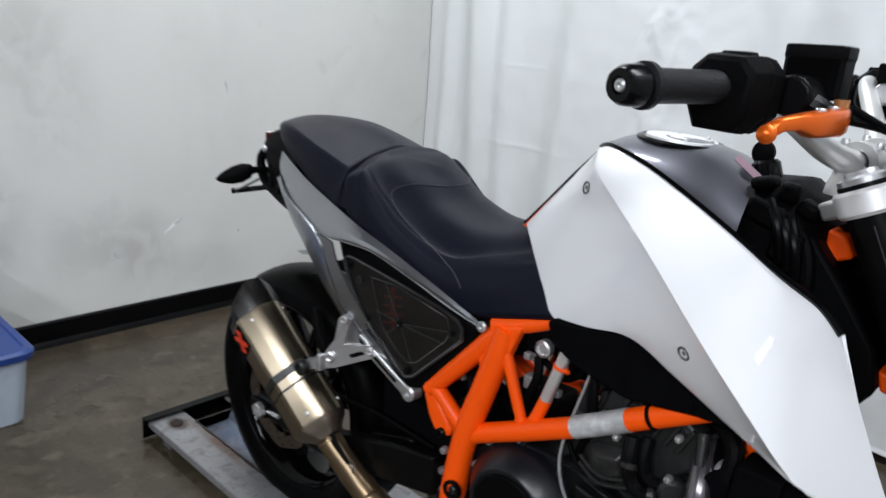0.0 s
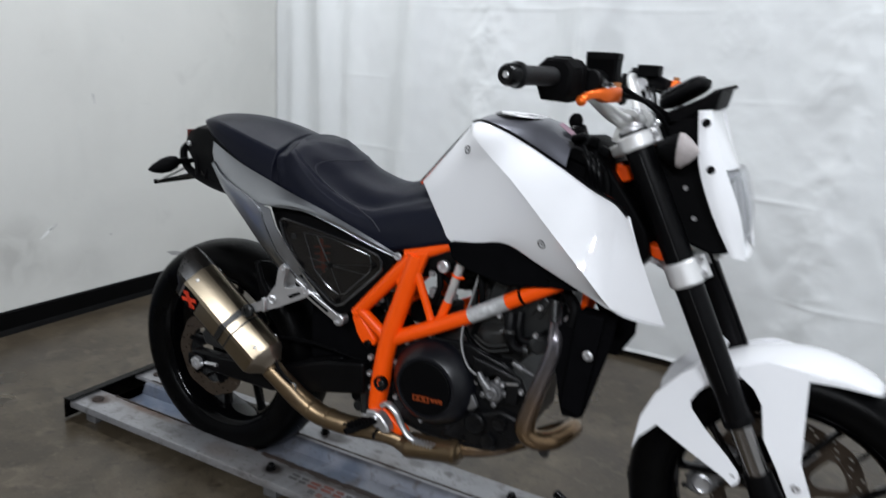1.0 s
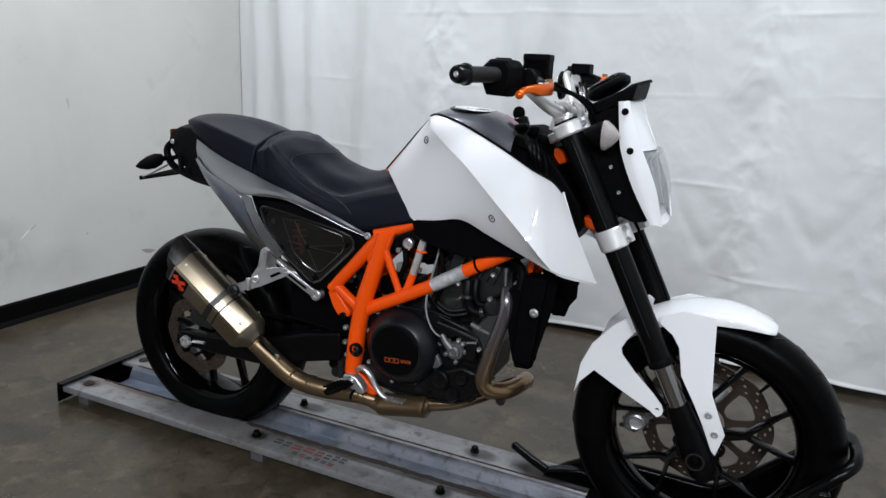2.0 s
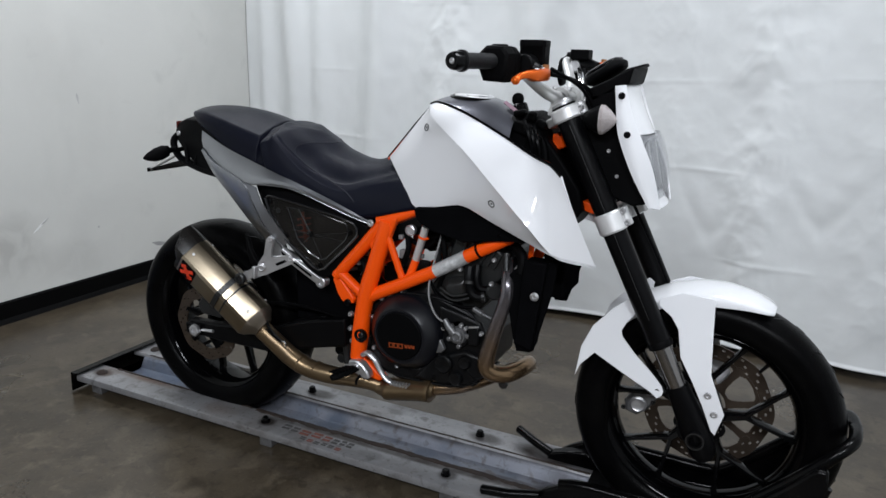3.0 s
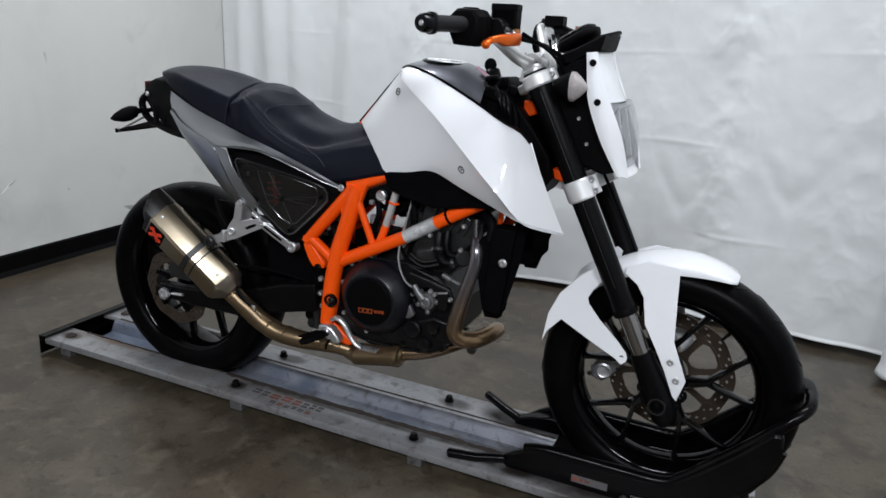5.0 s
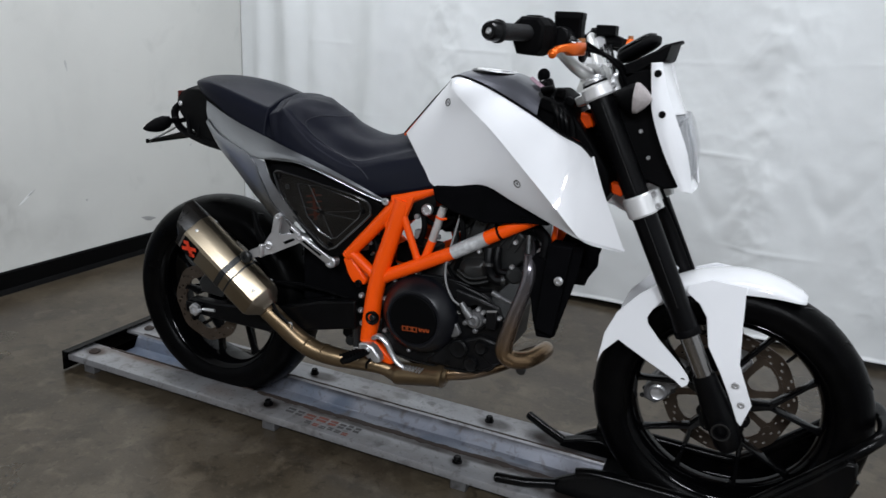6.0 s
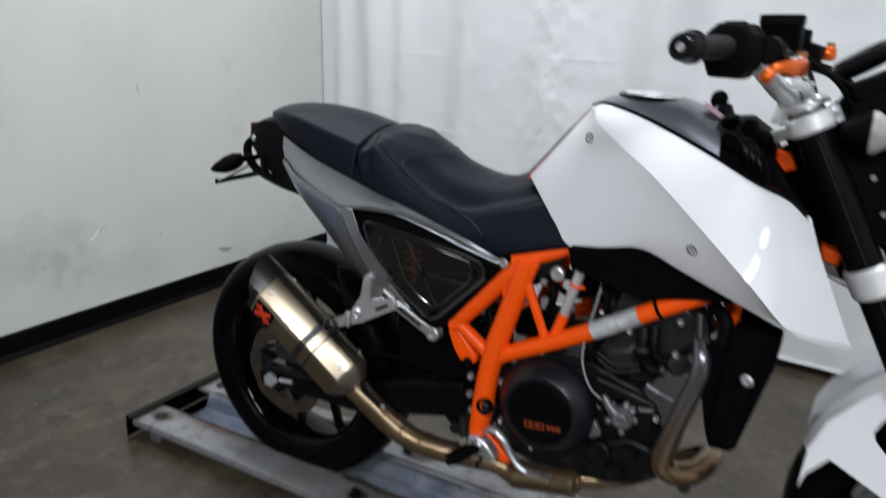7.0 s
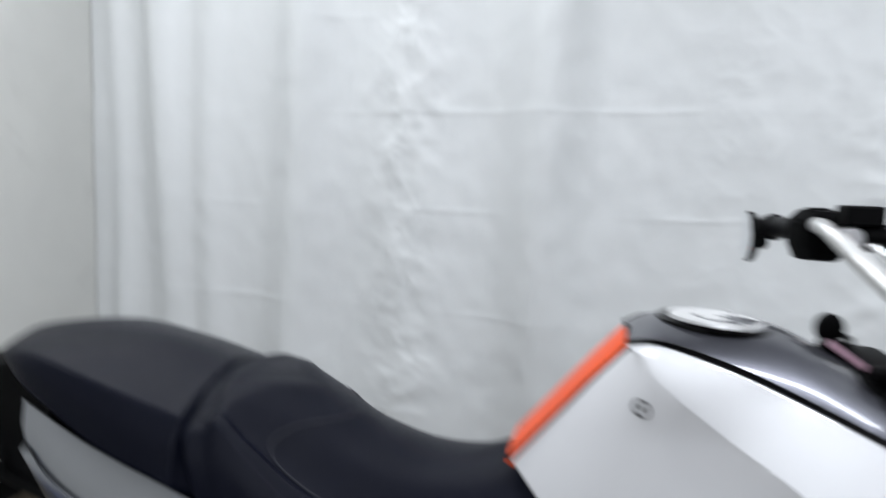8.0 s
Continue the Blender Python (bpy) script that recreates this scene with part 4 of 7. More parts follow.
# -- handlebar and controls --
BAR = [(0.974, -0.400, 1.149), (0.998, -0.30, 1.154), (1.001, -0.232, 1.160), (1.032, -0.168, 1.120), (1.055, -0.115, 1.090), (1.070, -0.068, 1.076), (1.075, 0.0, 1.074)]
bar = part("handlebar", tube(BAR[:2] + BAR[2:] + mir(BAR[-2::-1]), [0.011, 0.011, 0.0112, 0.0125, 0.014, 0.0145, 0.0145, 0.0145, 0.014, 0.0125, 0.0112, 0.011, 0.011], n=18, sub=6), ALUSAT, bike, "silver tapered handlebar")
for s in (-1, 1):
    y = s * 0.048
    part("bar_riser", loft([[Vector((1.072, y, 1.05)) + Vector((math.cos(a) * r, math.sin(a) * r * 0.85, dz)) for a in (2 * math.pi * k / 16 for k in range(16))] for r, dz in [(0.027, -0.016), (0.026, -0.006), (0.022, 0.006), (0.021, 0.012), (0.024, 0.022)]]), ALUSAT, bike, "cast aluminium bar riser", smooth=50)
    part("bar_clamp", revolve([(-0.014, 0.0143), (-0.014, 0.024), (0.014, 0.024), (0.014, 0.0143)], (1.075, y, 1.075), (0, 1, 0), 24), ALUSAT, bike)
    for dx in (-0.018, 0.018):
        part("clamp_bolt", bolt((1.075 + dx, y, 1.092), (0, 0, 1), 0.005, 0.008), ALU, bike)

    def bp(u, dx=0.0, dz=0.0):
        a, b = Vector((0.973, s * 0.405, 1.149)), Vector((1.0, s * 0.30, 1.151))
        q = a + (b - a) * u
        return q + Vector((dx, 0, dz))

    ax = (bp(0) - bp(1)).normalized()
    part("grip", revolve([(-0.110, 0.0185), (-0.107, 0.020), (-0.10, 0.0158), (-0.02, 0.0158), (-0.004, 0.0162), (0.0, 0.0212), (0.006, 0.0212), (0.008, 0.016), (0.008, 0.001)], bp(0.08), ax, 28, close=False), GRIP, bar, "ribbed black rubber grip")
    part("bar_end_weight", revolve([(0, 0.0165), (0.004, 0.019), (0.02, 0.0175), (0.026, 0.0145), (0.026, 0.008), (0.022, 0.007), (0.022, 0.001)], bp(0.0), ax, 28, close=False), BLACKG, bar)
    part("bar_end_screw", bolt(bp(0.0) + ax * 0.0215, ax, 0.006, 0.004), ALU, bar)
    # switch and throttle housing
    hb = bp(1.18)
    sec = [(1.0, 0.55), (0.62, 1.0), (-0.55, 1.05), (-1.0, 0.62), (-1.0, -0.5), (-0.7, -1.2), (0.5, -1.25), (0.95, -0.75)]
    part("switch_housing", loft([[hb + ax * d + Vector((cx * r + 0.004, 0, cz * r - 0.002)) for cx, cz in sec] for d, r in [(0.028, 0.026), (0.024, 0.031), (0.004, 0.0325), (-0.004, 0.031), (-0.006, 0.0325), (-0.024, 0.030), (-0.03, 0.022)]]), BLACKP, bar, "black switch housing", smooth=30, bevel=0.003)
    part("switch_button", box(hb + Vector((-0.024, s * -0.01, 0.01)), (0.012, 0.014, 0.01)), BLACKG, bar, bevel=0.002)
    part("switch_rib", box(hb + Vector((0.0, s * -0.004, 0.030)), (0.03, 0.022, 0.008)), BLACKP, bar, bevel=0.003)
    # lever perch and lever
    pc = Vector((1.045, s * 0.235, 1.148))
    part("lever_perch", loft([[pc + ax * d + Vector((math.cos(a) * 0.021 + 0.006, 0, math.sin(a) * 0.020)) for a in (2 * math.pi * k / 12 for k in range(12))] for d in (-0.016, 0.016)]), BLACKM, bar, bevel=0.003)
    part("perch_arm", tube([pc, pc + Vector((0.025, 0, -0.008)), pc + Vector((0.040, -s * 0.012, -0.018))], [0.013, 0.011, 0.009], n=10, sub=3), BLACKM, bar)
    up = Vector((0.016, 0, 0.02)) if s > 0 else Vector()
    lv = part("lever", loft([[Vector(p) + up + Vector((math.copysign(abs(math.cos(a)) ** 0.5, math.cos(a)) * w * 0.85, 0, math.copysign(abs(math.sin(a)) ** 0.5, math.sin(a)) * h * 0.98)) for a in (2 * math.pi * k / 12 for k in range(12))] for p, w, h in [((1.080, s * 0.208, 1.127), 0.010, 0.012), ((1.086, s * 0.216, 1.128), 0.013, 0.0135), ((1.088, s * 0.235, 1.127), 0.013, 0.0135), ((1.080, s * 0.275, 1.125), 0.011, 0.0122), ((1.073, s * 0.291, 1.127), 0.0075, 0.0075), ((1.064, s * 0.306, 1.124), 0.0065, 0.0065), ((1.059, s * 0.314, 1.119), 0.0065, 0.0065)]]), ORANGE_AN, bar, "orange anodised short lever", smooth=60)
    for q in [(1.084, 0.214, 1.138), (1.086, 0.238, 1.138), (1.082, 0.262, 1.136)]:
        part("lever_screw", bolt((q[0], s * q[1], q[2] + up.z), (0, 0, 1), 0.005, 0.004), ALU, lv, "small bright screw")
    part("lever_ball", revolve([(-0.0085, 0.001), (-0.007, 0.0055), (-0.003, 0.0088), (0.003, 0.0088), (0.007, 0.0055), (0.0085, 0.001)], Vector((1.057, s * 0.317, 1.115)) + up, (0.3, s, 0), 16, close=False), ORANGE_AN, lv)
    part("lever_adjuster", revolve([(-0.005, 0.007), (0.005, 0.007), (0.005, 0.003), (-0.005, 0.003)], Vector((1.088, s * 0.222, 1.143)) + up, (0, 0, 1), 14), TAPE, lv)
    part("bar_cable", tube([(1.09, s * 0.19, 1.128), (1.12, s * 0.14, 1.118), (1.155, s * 0.09, 1.09), (1.15, s * 0.05, 1.02), (1.10, s * 0.03, 0.94)], 0.0045, n=8, sub=5), BLACKP, bar, "black hose from the bar")
res = part("fluid_reservoir", loft([[Vector((1.056, -0.205, z)) + Vector((px_ * k, py_ * k, 0)) for px_, py_ in [(0.024, 0.020), (0.028, 0.016), (0.028, -0.016), (0.024, -0.020), (-0.024, -0.020), (-0.028, -0.016), (-0.028, 0.016), (-0.024, 0.020)]] for z, k in [(1.146, 0.93), (1.149, 1.0), (1.184, 1.0), (1.185, 1.03), (1.195, 1.03), (1.197, 0.98)]]), BLACKP, bike, "black square brake fluid reservoir", bevel=0.001)
part("cap_rib", box((1.056, -0.205, 1.1965), (0.04, 0.02, 0.002)), BLACKP, res)
part("reservoir_stem", tube([(1.056, -0.205, 1.13), (1.056, -0.205, 1.15)], 0.012), ALU, bike)
part("clutch_reservoir", box((1.043, 0.222, 1.178), (0.050, 0.044, 0.026)), BLACKP, bike, "flat black clutch fluid reservoir", bevel=0.003)
part("clutch_cylinder", tube([(1.046, 0.225, 1.155), (1.070, 0.214, 1.152), (1.094, 0.203, 1.148)], [0.014, 0.016, 0.012], n=14), BLACKM, bike, "black clutch cylinder")
part("clutch_lug", loft([[Vector((1.030, y, 1.148)) + Vector((0.016 * math.cos(a), 0, 0.016 * math.sin(a))) for a in (2 * math.pi * k / 12 for k in range(12))] for y in (0.205, 0.235)]), ALU, bike, bevel=0.003)
for k in range(3):
    part("braided_hose", tube([(1.046 + 0.008 * k, 0.19, 1.142), (1.062 + 0.008 * k, 0.15, 1.118), (1.085 + 0.007 * k, 0.10, 1.075), (1.10 + 0.006 * k, 0.08, 1.03)], 0.0038, n=8, sub=4), CHROME if k < 2 else BLACKP, bike, "shiny braided hose")
# bar-end mirror on the far grip, folded to face the rider
mir_c = Vector((0.941, 0.408, 1.136))
mirror_ring = lambda d, k: [mir_c + Vector((d, 0.042 * k * math.cos(a), 0.041 * k * math.sin(a) - 0.004)) for a in (2 * math.pi * j / 28 for j in range(28))]
mirr = part("bar_end_mirror", loft([mirror_ring(0.010, 0.72), mirror_ring(0.006, 0.93), mirror_ring(0.0, 1.0), mirror_ring(-0.004, 1.0), mirror_ring(-0.004, 0.93)]), BLACKP, bike, "small black bar-end mirror", smooth=50)
part("mirror_glass", loft([mirror_ring(-0.0045, 0.92), mirror_ring(-0.0055, 0.91)]), mat("mirror_glass", (0.85, 0.86, 0.88), 0.03, metal=1.0, var=0.01, rvar=0.0), mirr, "silvered mirror glass")
part("mirror_stalk", tube([(0.974, 0.408, 1.149), (0.960, 0.408, 1.147), (0.948, 0.408, 1.142)], [0.017, 0.014, 0.010], n=12), BLACKP, mirr)
part("mirror_pivot", revolve([(-0.008, 0.001), (-0.008, 0.010), (0.008, 0.010), (0.008, 0.001)], (0.957, 0.396, 1.124), (0.2, 1, 0), 16, close=False), BLACKG, mirr)
part("throttle_cable", tube([(1.03, -0.25, 1.150), (1.09, -0.17, 1.130), (1.14, -0.10, 1.105), (1.16, -0.05, 1.05), (1.10, -0.02, 0.96)], 0.0045, n=8, sub=5), BLACKP, bike)
part("brake_hose", tube([(1.09, -0.19, 1.14), (1.14, -0.12, 1.10), (1.165, -0.07, 1.04), (1.18, 0.02, 0.95), (1.26, 0.06, 0.80), (1.35, 0.075, 0.62), (1.38, 0.09, 0.45)], 0.004, n=8, sub=6), BLACKP, bike)

# -- instrument, fly screen, headlamp mask --
DM = pose(0, 0, 0, 0, -32, 0)
def pod(u0, u1, hw, ht, lift):
    rings = []
    for k in range(13):
        u = -1 + 2 * k / 12
        f = max(1 - abs(u) ** 4, 0.02) ** 0.5
        c = Vector((u0 + (u1 - u0) * (u + 1) / 2, 0, lift))
        rings.append([DM @ (c + Vector((0, hw * f * math.copysign(abs(math.cos(a)) ** 0.6, math.cos(a)), ht * f * math.copysign(abs(math.sin(a)) ** 0.8, math.sin(a))))) + Vector((1.165, 0, 1.135)) for a in (2 * math.pi * j / 24 for j in range(24))])
    return loft(rings)


part("instrument", pod(-0.052, 0.052, 0.060, 0.016, 0.0), BLACKP, bike, "black rounded instrument cluster", smooth=50)
part("instrument_rim", pod(-0.046, 0.046, 0.054, 0.009, 0.012), BLACKG, bike, "glossy instrument face", smooth=50)
part("fly_screen", panel([[(1.150, -0.085, 1.085), (1.19, -0.088, 1.115), (1.228, -0.075, 1.146)], [(1.175, -0.045, 1.10), (1.21, -0.045, 1.13), (1.252, -0.03, 1.156)], [(1.18, 0.0, 1.105), (1.215, 0, 1.133), (1.256, 0.0, 1.158)], [(1.175, 0.045, 1.10), (1.21, 0.045, 1.13), (1.252, 0.03, 1.156)], [(1.150, 0.085, 1.085), (1.19, 0.088, 1.115), (1.228, 0.075, 1.146)]], 0.005, 4, 3, -1), BLACKP, bike, "black fly screen")
part("screen_cheek", prism([(1.138, 1.095), (1.185, 1.118), (1.244, 1.150), (1.236, 1.112), (1.212, 1.106), (1.16, 1.07)], -0.088, 0.088), BLACKP, bike, bevel=0.004)
part("lamp_housing", prism([(1.140, 1.085), (1.214, 1.100), (1.232, 1.0), (1.298, 0.852), (1.268, 0.845), (1.215, 0.862), (1.185, 0.93), (1.150, 0.985)], -0.088, 0.088), BLACKP, bike, "black lamp carrier", bevel=0.006)
MASKR = [
    [(1.211, -0.104, 1.108), (1.219, -0.112, 1.055), (1.229, -0.116, 1.003), (1.262, -0.112, 0.925), (1.304, -0.098, 0.850)],
    [(1.219, -0.103, 1.109), (1.231, -0.110, 1.055), (1.247, -0.113, 1.003), (1.277, -0.108, 0.925), (1.312, -0.095, 0.847)],
    [(1.228, -0.090, 1.110), (1.246, -0.094, 1.057), (1.270, -0.093, 1.003), (1.306, -0.088, 0.925), (1.326, -0.078, 0.843)],
]
for rows, sd in ((MASKR, 1), (flip(MASKR), -1)):
    part("headlamp_mask", panel(rows, 0.004, 4, 3, sd), WHITE, bike, "white headlamp mask", smooth=50)
part("mask_brow", panel([[(1.228, y, 1.110), (1.246 + 0.010 * k, y * 1.05, 1.057), (1.266 + 0.018 * k, y * 1.06, 1.005)] for y, k in [(-0.088, 0), (-0.045, 0.8), (0, 1), (0.045, 0.8), (0.088, 0)]], 0.004, 4, 3, -1), WHITE, bike, "white mask brow", smooth=50)
part("mask_chin", panel([[(1.306, y, 0.870), (1.322 + 0.008 * k, y, 0.843)] for y, k in [(-0.078, 0), (-0.03, 1), (0.03, 1), (0.078, 0)]], 0.004, 1, 3, -1), WHITE, bike)
lens = part("headlamp", panel([[(1.268 + 0.024 * k, y * 1.08, 1.005), (1.276 + 0.028 * k, y * 1.06, 0.985), (1.298 + 0.023 * k, y, 0.93), (1.310 + 0.014 * k, y * 0.95, 0.885), (1.312 + 0.008 * k, y * 0.93, 0.862)] for y, k in [(-0.086, 0), (-0.072, 0.8), (0, 1.1), (0.072, 0.8), (0.086, 0)]], 0.003, 4, 3, -1), CLEAR, bike, "clear headlamp lens", smooth=60)
part("reflector", panel([[(1.285, y, 0.995), (1.270 - 0.02 * k, y, 0.94), (1.305, y, 0.866)] for y, k in [(-0.072, 0), (0, 1), (0.072, 0)]], 0.003, 4, 4), ENGINE2, lens, "grey lamp reflector")
part("reflector_band", box((1.292, -0.045, 0.93), (0.010, 0.012, 0.11), None, pose(0, 0, 0, 0, -14, 0)), ALUSAT, lens)
part("reflector_band", box((1.292, 0.045, 0.93), (0.010, 0.012, 0.11), None, pose(0, 0, 0, 0, -14, 0)), ALUSAT, lens)
for s in (-1, 1):
    for p, nx in [((1.2275, 0.1115, 1.088), 0.5), ((1.2475, 0.1165, 1.006), 0.5)]:
        part("mask_screw", revolve([(-0.002, 0.0075), (0.002, 0.0075), (0.003, 0.005), (0.001, 0.004), (0.001, 0.0005)], (p[0], s * p[1], p[2]), (0.35, s, 0.1), 16, close=False), BLACKP, bike, "black rubber screw")
    ts = part("turn_signal", loft([[Vector((1.150 + 0.078 * u, s * (0.122 + 0.006 * u), 1.036)) + Vector((0, s * 0.80 * math.cos(a), math.sin(a))) * r for a in (2 * math.pi * k / 18 for k in range(18))] for u, r in [(0, 0.010), (0.18, 0.021), (0.38, 0.029), (0.50, 0.031)]]), BLACKP, bike, "small turn signal with clear lens", smooth=60)
    part("signal_lens", loft([[Vector((1.150 + 0.078 * u, s * (0.122 + 0.006 * u), 1.036)) + Vector((0, s * 0.80 * math.cos(a), math.sin(a))) * r for a in (2 * math.pi * k / 18 for k in range(18))] for u, r in [(0.50, 0.0325), (0.60, 0.0320), (0.76, 0.0225), (0.90, 0.011), (0.96, 0.003), (0.97, 0.0005)]]), SIGNAL, ts, "clear ribbed lens", smooth=24)
    for px, pz in [(1.205, 0.965), (1.228, 0.91)]:
        part("housing_screw", bolt((px, s * 0.0885, pz), (0, s, 0), 0.0045, 0.003), ALU, bike)

# -- front fender --
def fen(deg, y, R=0.318):
    return tuple(polar(FW, R, deg, y))


FT = []
for deg, w, R in [(158, 0.046, 0.308), (150, 0.052, 0.314), (142, 0.060, 0.318), (127, 0.068, 0.322), (112, 0.074, 0.325), (99, 0.076, 0.327), (88, 0.076, 0.328), (78, 0.068, 0.326), (70, 0.058, 0.322), (67, 0.040, 0.319)]:
    lip = min(0.030, 0.005 + 0.0014 * max(deg - 66, 0))
    FT.append([fen(deg, -w, R - lip), fen(deg, -w * 0.93, R - lip / 3), fen(deg, -w * 0.55, R), fen(deg, 0, R + 0.004), fen(deg, w * 0.55, R), fen(deg, w * 0.93, R - lip / 3), fen(deg, w, R - lip)])
fender = part("front_fender", panel(FT, 0.004, 3, 4, 1), WHITE, bike, "white front fender with side struts", smooth=60)
FEND_F = [(1.350, 0.640), (1.395, 0.660), (1.472, 0.655), (1.470, 0.640), (1.474, 0.584), (1.482, 0.491), (1.520, 0.406), (1.506, 0.352), (1.496, 0.362), (1.471, 0.418), (1.445, 0.467), (1.412, 0.518), (1.399, 0.578), (1.380, 0.604), (1.350, 0.624)]
FEND_B = [(1.300, 0.640), (1.250, 0.602), (1.207, 0.552), (1.186, 0.500), (1.180, 0.430), (1.190, 0.458), (1.220, 0.491), (1.291, 0.457), (1.356, 0.428), (1.374, 0.416), (1.384, 0.424), (1.386, 0.434), (1.381, 0.445), (1.358, 0.468), (1.311, 0.507), (1.279, 0.540), (1.275, 0.553), (1.284, 0.572), (1.302, 0.596), (1.335, 0.618)]
for s in (-1, 1):
    for nm, poly, most in (("front_strut", FEND_F, 1.0), ("rear_strut", FEND_B, 9.0)):
        bm = bmesh.new()
        def yy(x, z):
            return s * (0.0775 + 0.0425 * min(max((0.66 - z) / 0.2, 0), most))
        a = [bm.verts.new((x, yy(x, z), z)) for x, z in poly]
        b = [bm.verts.new((x, yy(x, z) - s * 0.005, z)) for x, z in poly]
        for i in range(len(a)):
            j = (i + 1) % len(a)
            bm.faces.new((a[i], a[j], b[j], b[i]))
        if most > 1:
            bm.faces.new(a)
            bm.faces.new(b[::-1])
        else:
            for i, j, k in tessellate_polygon([[Vector((x, z, 0)) for x, z in poly]]):
                bm.faces.new((a[i], a[j], a[k]))
                bm.faces.new((b[k], b[j], b[i]))
        part(nm, bm, WHITE, fender, "white fender side strut", smooth=40, bevel=0.0015)
    for p in [(1.481, 0.446), (1.499, 0.404)]:
        part("fender_bolt", bolt((p[0], s * 0.1205, p[1]), (0, s, 0), 0.0078, 0.005), ALU, fender)
    part("fender_bolt", bolt((1.3725, s * 0.1205, 0.431), (0, s, 0), 0.008, 0.005), CHROME, fender)
    part("strut_spacer", tube([(1.3715, s * 0.095, 0.426), (1.3715, s * 0.117, 0.426)], 0.008, n=10), BLACKM, fender)
CAL = Vector((1.322, 0, 0.333))
CA, CB = Vector((0.52, 0, 0.854)), Vector((0.854, 0, -0.52))
for y0, y1 in [(0.030, 0.062), (0.074, 0.108)]:
    outline = [(-0.058, -0.016), (-0.050, 0.014), (-0.020, 0.026), (0.030, 0.028), (0.070, 0.022), (0.086, 0.004), (0.080, -0.018), (0.040, -0.030), (-0.035, -0.030)]
    half = part("brake_caliper", loft([[CAL + CA * a * k + CB * b * k + Vector((0, y, 0)) for a, b in outline] for y, k in ((y0, 0.86), (y0 + 0.006, 1.0), (y1 - 0.004, 1.0), (y1, 0.95))]), DULLALU, bike, "grey cast brake caliper", bevel=0.003)
    for a in (-0.018, 0.040):
        part("caliper_piston", revolve([(0, 0.0215), (0.005, 0.0215), (0.008, 0.017), (0.006, 0.014), (0.006, 0.001)], CAL + CA * a + Vector((0, y0, 0)), (0, -1, 0), 22, close=False), ALU, half, "pale round piston housing")
    for a, b in [(-0.052, -0.022), (0.082, 0.012), (0.010, 0.024)]:
        part("caliper_bolt", bolt(CAL + CA * a + CB * b + Vector((0, y0 + 0.004, 0)), (0, -1, 0), 0.006, 0.006), ENGINE2, half)
part("caliper_bracket", prism([(1.315, 0.400), (1.345, 0.425), (1.425, 0.400), (1.455, 0.352), (1.430, 0.330), (1.350, 0.350)], 0.082, 0.094), BLACKM, bike, "black caliper bracket", bevel=0.003)

# -- tank --
U = [(0.742, -0.058, 1.043), (0.775, -0.082, 1.050), (0.845, -0.103, 1.034), (0.915, -0.122, 1.008), (0.985, -0.140, 0.978), (1.045, -0.158, 0.951), (1.095, -0.180, 0.936), (1.114, -0.188, 0.9255), (1.130, -0.196, 0.913)]
C = [(0.744, -0.066, 1.041), (0.768, -0.112, 1.021), (0.826, -0.143, 0.984), (0.897, -0.183, 0.944), (1.000, -0.221, 0.864), (1.075, -0.229, 0.796), (1.112, -0.220, 0.755), (1.137, -0.208, 0.7355), (1.216, -0.168, 0.716)]
B = [(0.621, -0.056, 0.903), (0.680, -0.094, 0.846), (0.737, -0.124, 0.790), (0.810, -0.144, 0.802), (0.882, -0.157, 0.814), (0.958, -0.168, 0.788), (1.068, -0.191, 0.7515), (1.136, -0.205, 0.7325), (1.214, -0.166, 0.713)]


def between(a, b, u, dy=0.0):
    return [tuple(p + (q - p) * u + (dy if k == 1 else 0) for k, (p, q) in enumerate(zip(x, y))) for x, y in zip(a, b)]


TANK = [U, between(U, C, 0.06, -0.002), between(U, C, 0.33, -0.006), between(U, C, 0.66, -0.006), between(U, C, 0.955, -0.001), C, between(C, B, 0.05, 0.002), between(C, B, 0.35, 0.004), between(C, B, 0.7, 0.002), between(C, B, 0.97), B]
for rows, sd in ((TANK, 1), (flip(TANK), -1)):
    tp = part("tank_panel", panel(rows, 0.004, 6, 1, sd), WHITE, bike, "glossy white tank side panel with a sharp crease", smooth=28, bevel=0.0015)
    s = -sd
    skin = BVHTree.FromPolygons([v.co.copy() for v in tp.data.vertices], [tuple(p.vertices) for p in tp.data.polygons])
    for px, pz in [(0.757, 0.990), (0.972, 0.836)]:
        hit, nor, _, _ = skin.ray_cast(Vector((px, s * 1.0, pz)), Vector((0, -s, 0)))
        nor = nor if nor.y * s > 0 else -nor
        part("panel_screw", revolve([(-0.004, 0.0095), (0.0015, 0.0095), (0.002, 0.0075), (-0.001, 0.0065), (-0.001, 0.003), (0.0005, 0.0028), (0.0005, 0.0003)], hit, nor, 18, close=False), DULLALU, tp)
K = [(0.748, 0, 1.050), (0.774, 0, 1.063), (0.842, 0, 1.067), (0.900, 0, 1.060), (0.955, 0, 1.034)]
UU = U[:5]
GREY = []
for v in (0.0, 0.10, 0.3, 0.6, 1.0, 1.4, 1.7, 1.9, 2.0):
    row = []
    for a, k in zip(UU, K):
        t = v if v <= 1 else 2 - v
        lift = math.sin(t * math.pi / 2) ** 0.8
        y = a[1] * (1 - t)
        row.append((a[0] + (k[0] - a[0]) * t, y if v <= 1 else -y, a[2] - 0.002 + (k[2] - a[2]) * lift))
    GREY.append(row)
part("tank_cover", panel(GREY, 0.004, 6, 2, 1), TANKGREY, bike, "dark grey metallic tank cover", smooth=60)
